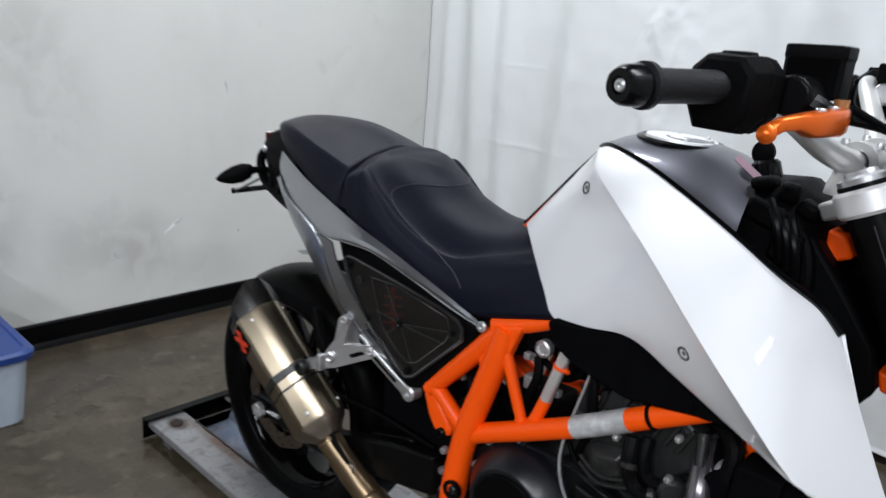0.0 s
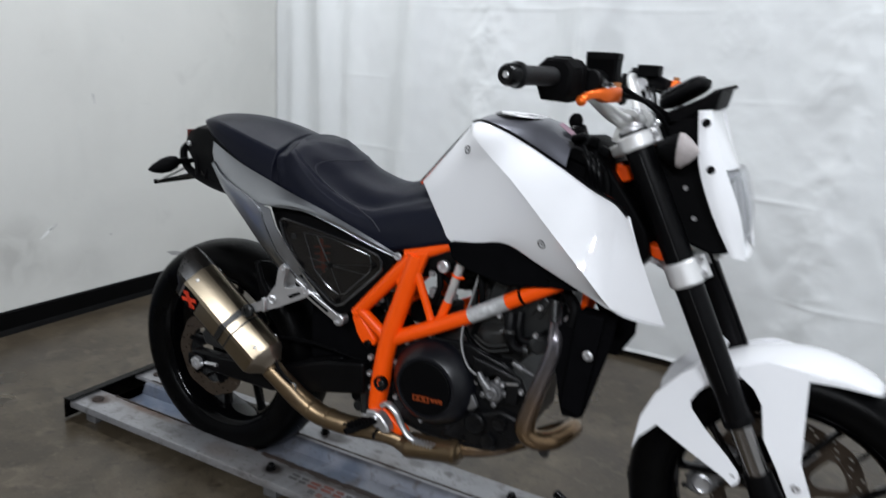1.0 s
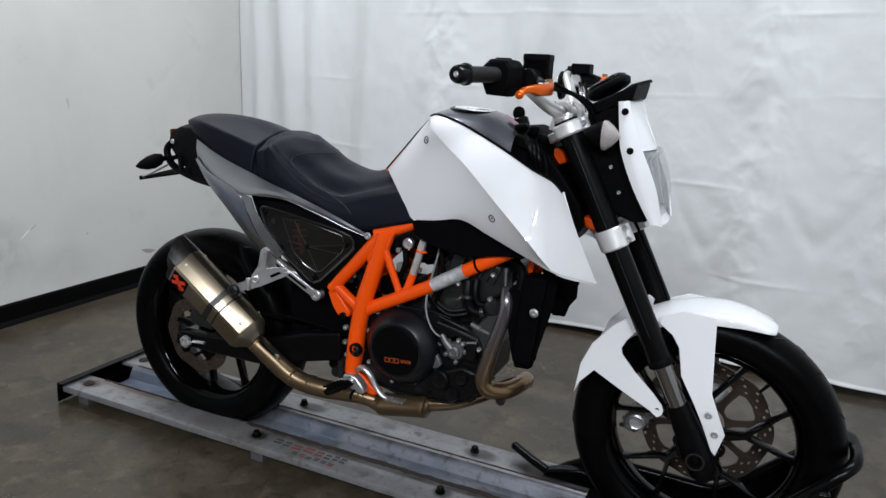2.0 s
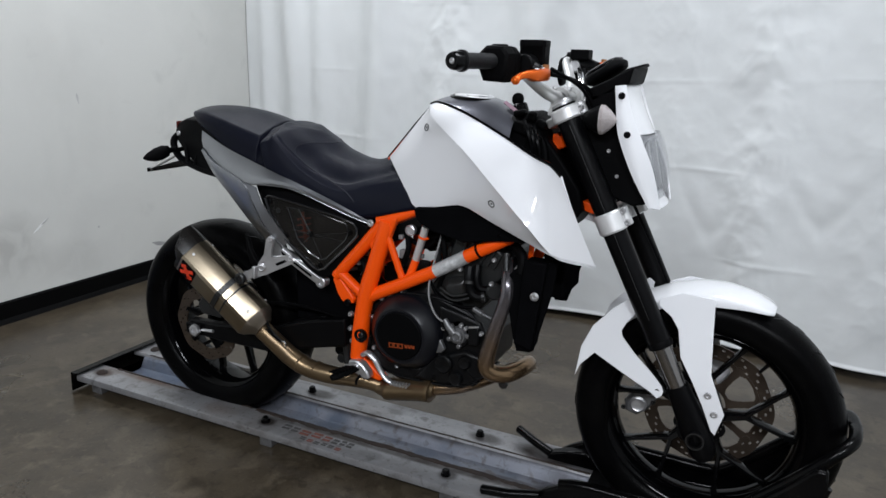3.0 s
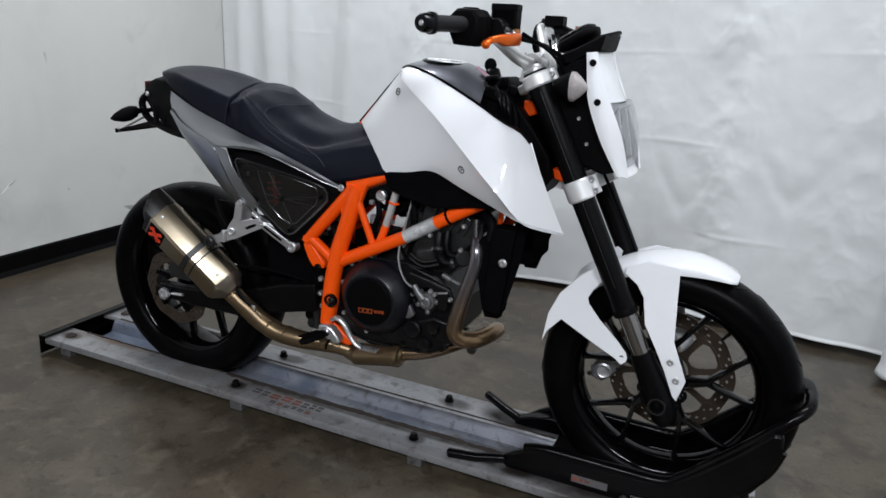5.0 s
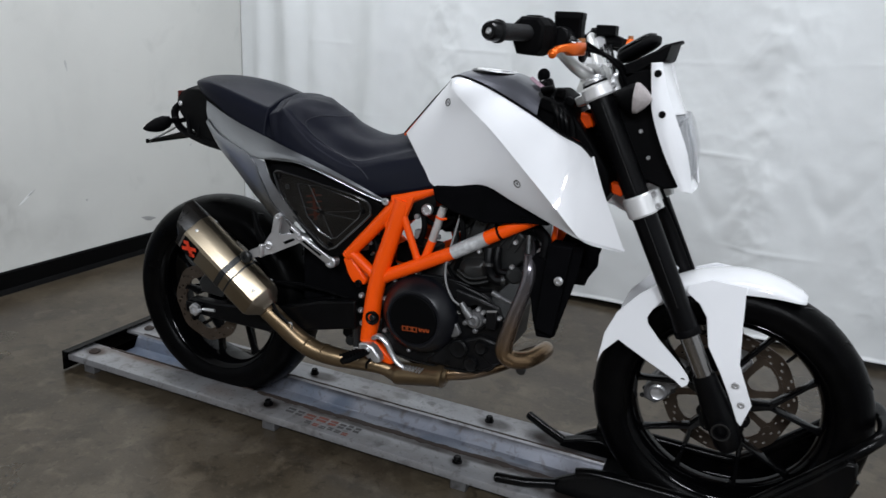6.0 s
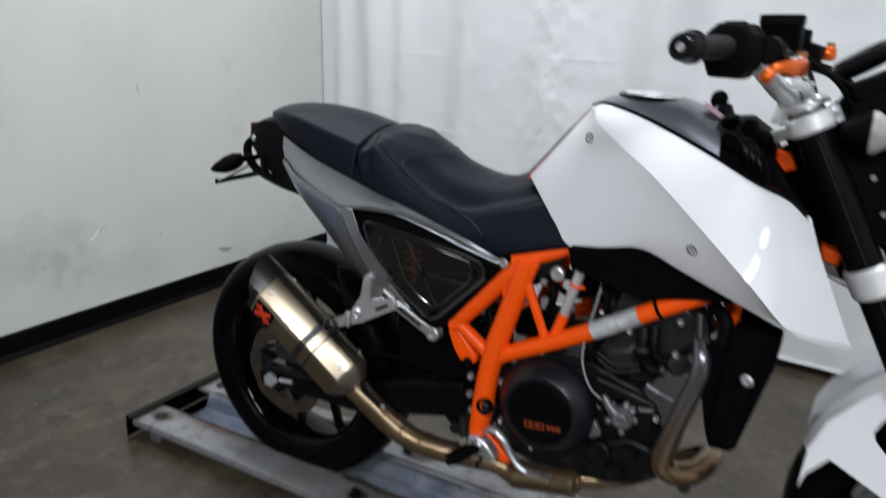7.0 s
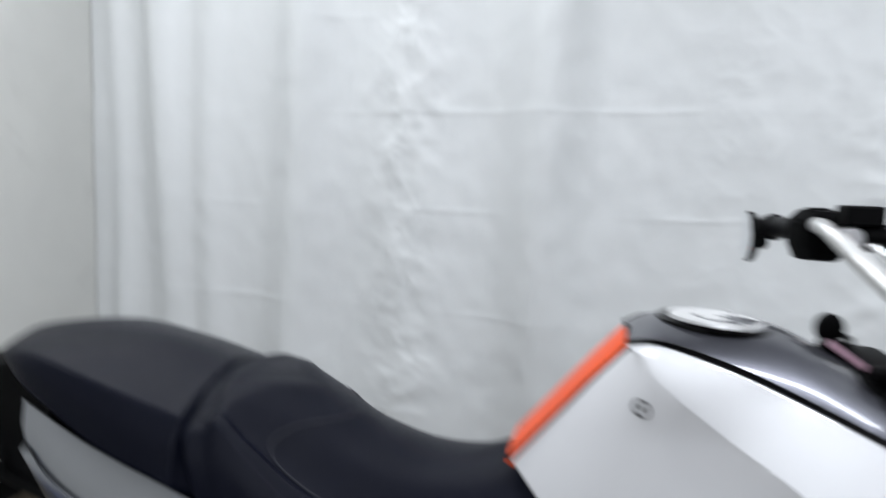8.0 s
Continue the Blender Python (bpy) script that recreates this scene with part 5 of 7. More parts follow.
for sd in (1, -1):
    part("panel_gap", tube([(x, sd * (y + 0.001), z + 0.0005) for x, y, z in U], 0.0042, n=6, sub=4), BLACKG, bike, "dark gap between panels")
part("cover_line", tube([(0.776, -0.045, 1.056), (0.85, -0.062, 1.052), (0.90, -0.070, 1.040), (0.93, -0.072, 1.030)], 0.0032, n=6, sub=5), BLACKG, bike)
capm = Vector((0.836, 0, 1.0595))
capn = Vector((0.06, 0, 1)).normalized()
cap = part("fuel_cap", revolve([(0.0, 0.063), (0.004, 0.063), (0.0065, 0.058), (0.0045, 0.053), (0.0045, 0.001)], capm, capn, 48, close=False), BLACKG, bike, "round fuel cap in a black ring")
part("cap_plate", revolve([(0.0045, 0.051), (0.0085, 0.050), (0.009, 0.046), (0.0075, 0.040), (0.0075, 0.018), (0.0095, 0.017), (0.0095, 0.001)], capm, capn, 40, close=False), CAPALU, cap, "brushed aluminium cap plate")
for k in range(6):
    q = Matrix.Rotation(2 * math.pi * k / 6, 3, "Z") @ Vector((0.045, 0, 0))
    part("cap_screw", bolt(capm + q + capn * 0.0082, capn, 0.003, 0.002), ALU, cap)
ST = [[(0.742, y, 1.043 + dz), (0.70, y, 0.997 + dz), (0.621, y, 0.903 + dz)] for y, dz in [(-0.056, -0.010), (-0.045, -0.002), (0, 0.0015), (0.045, -0.002), (0.056, -0.010)]]
part("tank_rear_strip", panel(ST, 0.004, 4, 3, -1), ORANGE, bike, "orange strip on the back of the tank", smooth=50)
for sd in (1, -1):
    part("strip_edge", tube([(x, sd * -0.0575, z) for x, z in [(0.745, 1.043), (0.700, 0.994), (0.655, 0.941), (0.620, 0.901)]], 0.0022, n=8), BLACKP, bike, "dark seam beside the strip")
part("strip_recess", panel([[(0.729, y, 1.0335), (0.70, y, 1.0015), (0.655, y, 0.948)] for y in (-0.028, 0, 0.028)], 0.002, 4, 1, 1), BROWN, bike, "dark recess in the strip")
BP = [(0.745, 0.792), (0.882, 0.812), (0.955, 0.784), (1.04, 0.74), (0.985, 0.738), (0.885, 0.722), (0.80, 0.738), (0.755, 0.760)]
for s in (-1, 1):
    part("under_panel", prism(BP, s * 0.150, s * 0.095), MATT, bike, "black panel under the tank", bevel=0.004)
    part("panel_stud", bolt((0.978, s * 0.150, 0.752), (0, s, 0), 0.005, 0.004), BLACKG, bike)
part("tank_core", loft([[(x, y, z) for y, z in [(-w, z0), (-w, z1), (-w * 0.5, z1 + 0.02), (w * 0.5, z1 + 0.02), (w, z1), (w, z0)]] for x, w, z0, z1 in [(0.66, 0.045, 0.78, 0.90), (0.75, 0.055, 0.76, 1.0), (0.85, 0.08, 0.75, 1.0), (0.95, 0.10, 0.75, 0.96), (1.02, 0.10, 0.76, 0.93)]]), BLACKP, bike)
# console ahead of the tank
part("console", loft([[(x, y, z) for y, z in [(-w, z0), (-w, z1 - 0.03), (-w * 0.75, z1 - 0.006), (-w * 0.3, z1), (w * 0.3, z1), (w * 0.75, z1 - 0.006), (w, z1 - 0.03), (w, z0)]] for x, w, z0, z1 in [(0.948, 0.092, 0.93, 1.018), (0.968, 0.094, 0.92, 1.036), (1.01, 0.092, 0.90, 1.040), (1.04, 0.086, 0.88, 1.02), (1.062, 0.078, 0.87, 0.985)]]), BLACKP, bike, "black console round the ignition lock", smooth=40, bevel=0.004)
for cx, cy_, cz, sx, sy, sz, tilt in [(0.985, -0.070, 1.036, 0.030, 0.030, 0.016, -12), (1.018, -0.076, 1.030, 0.022, 0.022, 0.024, 8), (1.040, -0.066, 1.012, 0.026, 0.030, 0.020, 24), (1.000, -0.094, 1.002, 0.050, 0.012, 0.030, 18), (1.030, -0.096, 0.968, 0.036, 0.014, 0.040, 10)]:
    part("console_lump", box((cx, cy_, cz), (sx, sy, sz), None, pose(0, 0, 0, 0, tilt, 0)), BLACKP, bike, bevel=0.006)
for k in range(3):
    part("console_hose", tube([(1.000 + 0.014 * k, -0.088, 1.018 - 0.010 * k), (1.020 + 0.012 * k, -0.104, 0.990 - 0.010 * k), (1.028 + 0.010 * k, -0.098, 0.950 - 0.008 * k)], 0.0065, n=10, sub=4), BLACKM, bike)
part("ignition_lock", revolve([(0, 0.020), (0.018, 0.018), (0.022, 0.014), (0.022, 0.001)], (0.962, 0, 1.034), (-0.25, 0, 1), 24, close=False), BLACKG, bike)
part("warning_label", box((0.958, -0.052, 1.045), (0.050, 0.010, 0.0014), None, pose(0, 0, 0, 42, 34, 0)), mat("pink_label", (0.26, 0.14, 0.19), 0.5), bike, "faded pink label")
part("wire_loom", tube([(1.02, -0.07, 1.0), (1.05, -0.085, 0.97), (1.06, -0.09, 0.92), (1.05, -0.085, 0.86)], 0.009, n=10, sub=4), BLACKP, bike)
part("head_bracket", prism([(1.062, 0.992), (1.083, 0.988), (1.095, 0.962), (1.078, 0.954), (1.062, 0.964)], -0.054, 0.054), ORANGE, bike, "orange frame gusset", bevel=0.004)
part("radiator_tab", prism([(1.033, 0.676), (1.046, 0.676), (1.050, 0.735), (1.038, 0.740)], -0.100, -0.090), ORANGE, bike, "orange radiator bracket", bevel=0.003)
part("head_tab", prism([(1.150, 0.842), (1.185, 0.835), (1.178, 0.812), (1.156, 0.818)], -0.066, 0.066), ORANGE, bike, "orange lower head tab", bevel=0.003)
part("head_infill", prism([(0.96, 1.0), (1.055, 0.985), (1.10, 0.93), (1.145, 0.87), (1.155, 0.82), (1.12, 0.765), (1.03, 0.74), (0.98, 0.80)], -0.085, 0.085), BLACKP, bike, "black wiring cover behind the fork", bevel=0.006)
key = thing("ignition_key", (0.957, 0.0, 1.055), "black-headed ignition key in its lock", "key")
part("blade", box((0.956, 0, 1.053), (0.008, 0.003, 0.02)), ALU, key)
part("head", loft([[Vector((0.952, y, 1.064)) + Vector((math.cos(a) * r, 0, math.sin(a) * r * 1.12)) for a in (2 * math.pi * k / 20 for k in range(20))] for y, r in [(-0.006, 0.0105), (-0.004, 0.0145), (0.004, 0.0145), (0.006, 0.0105)]]), BLACKP, key, "rounded black key head", smooth=60)

# -- seat --
def tight(line, at, near=0.18):
    """Adds a close neighbour on both sides of one station, so that the crest there stays crisp."""
    v = [Vector(p) for p in line]
    return v[:at] + [v[at].lerp(v[at - 1], near), v[at], v[at].lerp(v[at + 1], near)] + v[at + 1:]


def seat(name, L, S, T, label, crisp, ridge=None):
    """Padded seat: lower edge, shoulder and crown lines; crisp says how sharp the shoulder is at each station."""
    rings = []
    for i, (l, sh, t) in enumerate(zip(L, S, T)):
        l, sh, t = Vector(l), Vector(sh), Vector(t)
        mid = Vector((sh.x * 0.5 + t.x * 0.5, sh.y * 0.5, sh.z * (0.20 if ridge else 0.35) + t.z * (0.80 if ridge else 0.65) + 0.001))
        low = Vector((l.x, l.y * 0.93, l.z - 0.012))
        dip = Vector((0, 0, ridge[i])) if ridge else Vector()
        e = crisp[i]
        sh = sh.lerp((l + mid) / 2, 0.14 * (1 - e))
        wall = [l.lerp(sh, 0.5) + Vector((0, -0.005, 0.001)), l.lerp(sh, 0.86) + Vector((0, -0.003, 0.001))]
        inner = [sh.lerp(mid, 0.14 + 0.06 * (1 - e)) + Vector((0, 0, 0.001))] + ([sh.lerp(mid, 0.35) - dip] if ridge else [])
        right = [low, l] + wall + [sh] + inner + [mid]
        base = Vector((l.x, 0, l.z - 0.012))
        rings.append([base] + right + [t] + [Vector((p.x, -p.y, p.z)) for p in right[::-1]])
    cols = [spline([r[k] for r in rings], 8) for k in range(len(rings[0]))]
    out = []
    for j in range(len(cols[0])):
        r = [c[j] for c in cols]
        out.append([r[0], r[1]] + spline(r[2:-1], 6) + [r[-1]])
    return part(name, loft(out), VINYL, bike, label, smooth=60)


rider = seat("rider_seat",
     tight([(0.312, -0.138, 0.852), (0.290, -0.157, 0.857), (0.322, -0.160, 0.846), (0.380, -0.157, 0.815), (0.455, -0.148, 0.783), (0.545, -0.140, 0.752), (0.625, -0.132, 0.758), (0.736, -0.122, 0.789)], 2, 0.33),
     tight([(0.294, -0.118, 0.890), (0.265, -0.147, 0.920), (0.298, -0.136, 0.936), (0.336, -0.138, 0.905), (0.405, -0.139, 0.852), (0.505, -0.132, 0.812), (0.590, -0.110, 0.834), (0.668, -0.082, 0.858)], 2, 0.33),
     tight([(0.282, 0.0, 0.920), (0.248, 0.0, 0.954), (0.272, 0.0, 0.970), (0.342, 0.0, 0.956), (0.425, 0.0, 0.920), (0.505, 0.0, 0.888), (0.560, 0.0, 0.884), (0.612, 0.0, 0.902)], 2, 0.33),
     "black stepped rider seat", (0.2, 0.0, 0.2, 0.4, 0.6, 0.9, 0.8, 0.3, 0.0, 0.0), ridge=(0.0, 0.0, 0.001, 0.002, 0.003, 0.006, 0.007, 0.003, 0.0, 0.0))
seat("passenger_seat",
     tight([(-0.028, -0.070, 0.966), (0.00, -0.105, 0.965), (0.050, -0.130, 0.948), (0.155, -0.147, 0.897), (0.256, -0.157, 0.866), (0.296, -0.122, 0.845)], 4),
     tight([(-0.045, -0.058, 0.975), (-0.020, -0.090, 0.984), (0.045, -0.112, 0.986), (0.150, -0.128, 0.962), (0.254, -0.130, 0.934), (0.284, -0.095, 0.880)], 4),
     tight([(-0.060, 0.0, 0.978), (-0.040, 0.0, 0.995), (0.040, 0.0, 1.002), (0.150, 0.0, 0.994), (0.250, 0.0, 0.969), (0.286, 0.0, 0.910)], 4),
     "black passenger seat pad", (0.3, 0.6, 1, 1, 1, 1, 0.8, 0.6))
# cushion hollow with its seam, sunk into the seat behind a rounded bolster
me = rider.data
HOLLOW = [(0.424, 0.0), (0.416, -0.030), (0.396, -0.058), (0.371, -0.084), (0.357, -0.100), (0.356, -0.111), (0.370, -0.117), (0.400, -0.118), (0.440, -0.119), (0.492, -0.122), (0.530, -0.128), (0.560, -0.134)]
loop_ = [(p.x, p.y) for p in spline([(x, y, 0) for x, y in HOLLOW], 4)] + [(0.80, -0.13)]
loop_ = loop_ + [(x, -y) for x, y in loop_[::-1]][:-1]


def inside_by(x, y):
    best, odd = 9.0, False
    for (ax, ay), (bx, by) in zip(loop_, loop_[1:] + loop_[:1]):
        dx, dy = bx - ax, by - ay
        k = min(max(((x - ax) * dx + (y - ay) * dy) / (dx * dx + dy * dy + 1e-12), 0), 1)
        best = min(best, math.hypot(ax + k * dx - x, ay + k * dy - y))
        if (ay > y) != (by > y) and x < ax + (y - ay) / (by - ay) * dx:
            odd = not odd
    return best if odd else -best


me.update()
for vert in me.vertices:
    c = vert.co
    if c.z < 0.79 or vert.normal.z < 0.15:
        continue
    d = inside_by(c.x, c.y)
    fade = min(max((0.56 - c.x) / 0.20, 0), 1)
    k = min(max((d + 0.006) / 0.040, 0), 1)
    crest = math.exp(-((d + 0.050) / 0.014) ** 2) * min(max((0.46 - c.x) / 0.08, 0), 1)
    vert.co.z += 0.004 * crest - fade * fade * (3 - 2 * fade) * 0.010 * k * k * (3 - 2 * k)
tree = BVHTree.FromPolygons([v.co.copy() for v in me.vertices], [tuple(p.vertices) for p in me.polygons])


def drape(x, y, lift):
    lift *= min(max((0.60 - x) / 0.10, 0.02), 1.0)
    hit, nor, _, _ = tree.ray_cast(Vector((x, y, 1.3)), Vector((0, 0, -1)))
    if hit is None:
        hit, nor, _, _ = tree.find_nearest(Vector((x, y, 0.9)))
    return hit + nor.normalized() * lift * (1 if nor.z > 0 else -1)


rim_pts = [tuple(q) for q in spline([(x, y, 0) for x, y in HOLLOW], 5)]
for s in (-1, 1):
    part("seat_seam", tube([drape(x, s * -y, 0.0004) for x, y, _ in rim_pts], 0.0014, n=6), STITCH, bike, "stitched seam of the dished seat")

# -- tail --
TOPB = [(0.053, -0.138, 0.937), (0.151, -0.150, 0.897), (0.276, -0.163, 0.861), (0.339, -0.164, 0.841), (0.414, -0.160, 0.818), (0.511, -0.150, 0.782), (0.602, -0.135, 0.742)]
CRE = [(0.066, -0.149, 0.886), (0.125, -0.166, 0.853), (0.237, -0.183, 0.812), (0.331, -0.179, 0.814), (0.400, -0.171, 0.807), (0.482, -0.159, 0.779), (0.612, -0.135, 0.735)]
OUT = [(0.067, -0.148, 0.880), (0.108, -0.150, 0.820), (0.169, -0.155, 0.766), (0.234, -0.155, 0.701), (0.291, -0.145, 0.641), (0.330, -0.137, 0.610)]
RID = [(0.066, -0.149, 0.886), (0.125, -0.166, 0.853), (0.237, -0.1835, 0.811), (0.269, -0.179, 0.751), (0.297, -0.169, 0.692), (0.343, -0.153, 0.640)]
RIDB = [(0.237, -0.184, 0.812), (0.253, -0.182, 0.782), (0.269, -0.179, 0.751), (0.297, -0.169, 0.692), (0.343, -0.153, 0.640)]
INN = [(0.271, -0.173, 0.800), (0.279, -0.172, 0.776), (0.289, -0.169, 0.753), (0.319, -0.160, 0.707), (0.362, -0.147, 0.652)]
STRIP = [(0.237, -0.184, 0.812), (0.270, -0.1835, 0.8135), (0.331, -0.180, 0.8145), (0.388, -0.174, 0.8105), (0.482, -0.160, 0.780), (0.550, -0.147, 0.754), (0.615, -0.136, 0.734)]
STRIPL = [(0.271, -0.173, 0.800), (0.292, -0.173, 0.8015), (0.327, -0.171, 0.8030), (0.385, -0.165, 0.7985), (0.480, -0.152, 0.768), (0.545, -0.140, 0.742), (0.601, -0.129, 0.725)]
STRIPL = between(STRIP, STRIPL, 0.4)
for sd in (1, -1):
    f = (lambda r: r) if sd > 0 else flip
    tpn = part("tail_panel", panel(f([TOPB, between(TOPB, CRE, 0.5, -0.005), between(TOPB, CRE, 0.9, -0.002), CRE]), 0.004, 6, 1, sd), SILVERP, bike, "grey metallic tail panel with a folded edge", smooth=30)
    part("tail_leg", panel(f([OUT, between(OUT, RID, 0.06, -0.002), between(OUT, RID, 0.5, -0.004), between(OUT, RID, 0.94, -0.001), RID]), 0.006, 5, 1, sd), SILVERP, tpn, "grey metallic lower leg", smooth=35)
    part("leg_bevel", panel(f([RIDB, INN]), 0.004, 5, 1, sd), SILVERP, tpn, "bright bevelled inner edge", smooth=35)
    part("edge_strip", panel(f([STRIP, STRIPL]), 0.004, 6, 1, sd), SILVERP, tpn, "bright panel edge", smooth=35)
    part("strip_lip", tube([Vector((x, sd * y, z)) for x, y, z in STRIPL], 0.0016, n=8, sub=5), SILVERP, tpn)
    # alloy sub frame strut below it
    SP = [(0.300, -0.144, 0.650), (0.354, -0.133, 0.609), (0.403, -0.123, 0.576), (0.447, -0.113, 0.546)]
    st = part("subframe_strut", loft([[Vector((x, sd * y, z)) + Vector((0.62 * b, 0, 0.78 * b)) + Vector((0, -sd * a, 0)) for a, b in [(0.0, 0.009), (0.005, 0.0135), (0.02, 0.011), (0.02, -0.011), (0.005, -0.0135), (0.0, -0.009)]] for x, y, z in SP]), ALU, bike, "cast aluminium subframe strut", bevel=0.002)
    part("strut_slot", loft([[Vector((x, sd * (y - 0.0215), z)) + Vector((0.62 * b, -sd * a, 0.78 * b)) for a, b in [(-0.002, 0.0032), (0.0, 0.0032), (0.0, -0.0032), (-0.002, -0.0032)]] for x, y, z in [tuple(Vector(SP[0]).lerp(Vector(SP[1]), 0.4)), SP[1], SP[2], tuple(Vector(SP[2]).lerp(Vector(SP[3]), 0.5))]]), BLACKP, st, "dark slot along the strut")
    part("strut_boss", revolve([(0, 0.0165), (0.022, 0.0165), (0.025, 0.0135), (0.025, 0.008), (0.020, 0.007), (0.020, 0.001)], (0.449, sd * -0.108, 0.544), (0, -sd, 0), 20, close=False), ALU, st)
    part("rail_bolt", bolt((0.613, sd * -0.133, 0.734), (0, -sd, 0), 0.0095, 0.006), ALU, bike)
    # passenger peg bracket: a cast plate that leans out to the muffler
    BK = [(0.238, 0.554), (0.253, 0.566), (0.279, 0.575), (0.286, 0.591), (0.298, 0.600), (0.304, 0.631), (0.307, 0.660), (0.316, 0.669), (0.325, 0.660), (0.318, 0.630), (0.318, 0.608), (0.365, 0.617), (0.377, 0.605), (0.368, 0.590), (0.335, 0.574), (0.304, 0.557), (0.284, 0.552), (0.251, 0.541), (0.238, 0.536)]
    def lean(x, o=0.0):
        return sd * (-0.21 + (x - 0.252) * 0.5 + o)
    bm = bmesh.new()
    ra = [bm.verts.new((x, lean(x), z)) for x, z in BK]
    rb = [bm.verts.new((x, lean(x, 0.009), z)) for x, z in BK]
    for i in range(len(ra)):
        j = (i + 1) % len(ra)
        bm.faces.new((ra[i], ra[j], rb[j], rb[i]))
    bmesh.ops.triangulate(bm, faces=[bm.faces.new(ra), bm.faces.new(rb[::-1])])
    br = part("peg_bracket", bm, ALU, bike, "cast aluminium footrest bracket", bevel=0.0025)
    part("bracket_slot", loft([[Vector((x, lean(x, o), z)) for x, z in [(0.328, 0.590), (0.340, 0.597), (0.352, 0.602), (0.357, 0.597), (0.345, 0.590), (0.333, 0.584)]] for o in (-0.0008, 0.004)]), BLACKP, br, "dark slot")
    for q, r in [((0.294, 0.578), 0.011), ((0.317, 0.660), 0.008), ((0.366, 0.605), 0.008)]:
        part("bracket_boss", revolve([(0, r), (0.004, r), (0.006, r * 0.7), (0.004, r * 0.45), (0.004, 0.0005)], (q[0], lean(q[0]), q[1]), (0.45 * sd * sd, -sd, 0), 16, close=False), ALU, br)
    part("clevis_ring", box((0.279, lean(0.279, 0.004), 0.565), (0.010, 0.030, 0.036)), ALU, br, bevel=0.003)
    part("hanger_bolt", revolve([(0, 0.0165), (0.010, 0.0165), (0.013, 0.013), (0.013, 0.007), (0.008, 0.006), (0.008, 0.0005)], (0.243, lean(0.243), 0.546), (0, -sd, 0), 18, close=False), ENGINE2, br, "dark hanger bolt")
    part("bracket_stay", tube([(0.366, lean(0.366, 0.008), 0.602), (0.395, sd * -0.125, 0.592)], 0.011, n=10), ALU, br)
    part("folded_peg", loft([[Vector((x, lean(0.27) + sd * d, z)) for x, z in [(0.244, 0.670), (0.254, 0.664), (0.266, 0.625), (0.286, 0.594), (0.282, 0.578), (0.262, 0.588), (0.250, 0.635)]] for d in (0.002, 0.016)]), BLACKP, br, "folded black peg", bevel=0.003)
    # smoked airbox cover with a moulded window
    CV = [(0.290, 0.770), (0.300, 0.777), (0.316, 0.776), (0.405, 0.760), (0.518, 0.737), (0.556, 0.725), (0.567, 0.712), (0.568, 0.692), (0.545, 0.667), (0.470, 0.590), (0.452, 0.583), (0.435, 0.590), (0.342, 0.665), (0.304, 0.728)]
    WIN = [(0.358, 0.750), (0.421, 0.750), (0.533, 0.722), (0.541, 0.698), (0.533, 0.678), (0.474, 0.618), (0.455, 0.612), (0.424, 0.629), (0.388, 0.664)]
    def cy(x, z, o=0.0):
        return sd * -(0.158 - 0.11 * max(x - 0.28, 0) + o)
    def plate(poly, o0, o1):
        bm = bmesh.new()
        a = [bm.verts.new((x, cy(x, z, o0), z)) for x, z in poly]
        b = [bm.verts.new((x, cy(x, z, o1), z)) for x, z in poly]
        for i in range(len(a)):
            j = (i + 1) % len(a)
            bm.faces.new((a[i], a[j], b[j], b[i]))
        bm.faces.new(a)
        bm.faces.new(b[::-1])
        return bm
    cvr = part("airbox_cover", plate(CV, 0.0, -0.005), SMOKE, bike, "smoked translucent airbox cover", bevel=0.002)
    rimo = [(0.270, 0.784), (0.284, 0.797), (0.320, 0.798), (0.405, 0.786), (0.525, 0.752), (0.585, 0.730), (0.602, 0.712), (0.600, 0.690), (0.575, 0.652), (0.490, 0.572), (0.456, 0.560), (0.420, 0.576), (0.332, 0.664), (0.286, 0.735)]
    part("cover_surround", loft([[Vector((x, cy(x, z, o), z)) for x, z in poly] for poly, o in ((CV, -0.004), (rimo, -0.006), (rimo, -0.018), (CV, -0.014), (CV, -0.004))], caps=False), BLACKP, cvr, "black surround of the cover")
    part("cover_rim", tube([(x, cy(x, z, 0.0015), z) for x, z in CV + CV[:1]], 0.0040, n=8), PANERIM, cvr, "glossy raised rim")
    part("window_edge", tube([(x, cy(x, z, 0.0008), z) for x, z in WIN + WIN[:1]], 0.0018, n=6), PANERIM, cvr, "raised edge of the moulded window")
    hub = (0.430, 0.680)
    for q in [(0.372, 0.690), (0.392, 0.748), (0.541, 0.698), (0.528, 0.672), (0.462, 0.614), (0.400, 0.652)]:
        part("cover_rib", tube([(hub[0], cy(*hub, 0.0005), hub[1]), (q[0], cy(*q, 0.0005), q[1])], 0.0011, n=6), ENGINE2, cvr, "moulded rib")
    part("cover_hub", revolve([(0, 0.0075), (0.004, 0.0075), (0.0045, 0.006), (0.003, 0.004), (0.003, 0.0005)], (hub[0], cy(*hub, -0.001), hub[1]), (0, -sd, 0), 14, close=False), RIMG, cvr)
    for q in [(0.303, 0.762), (0.545, 0.699), (0.455, 0.598), (0.352, 0.670), (0.329, 0.738)]:
        part("cover_screw", revolve([(0, 0.0075), (0.002, 0.0075), (0.0025, 0.0055), (0.0005, 0.005), (0.0005, 0.0003)], (q[0], cy(*q, 0.0005), q[1]), (0, -sd, 0), 14, close=False), BLACKG if q[0] != 0.329 else ENGINE2, cvr)
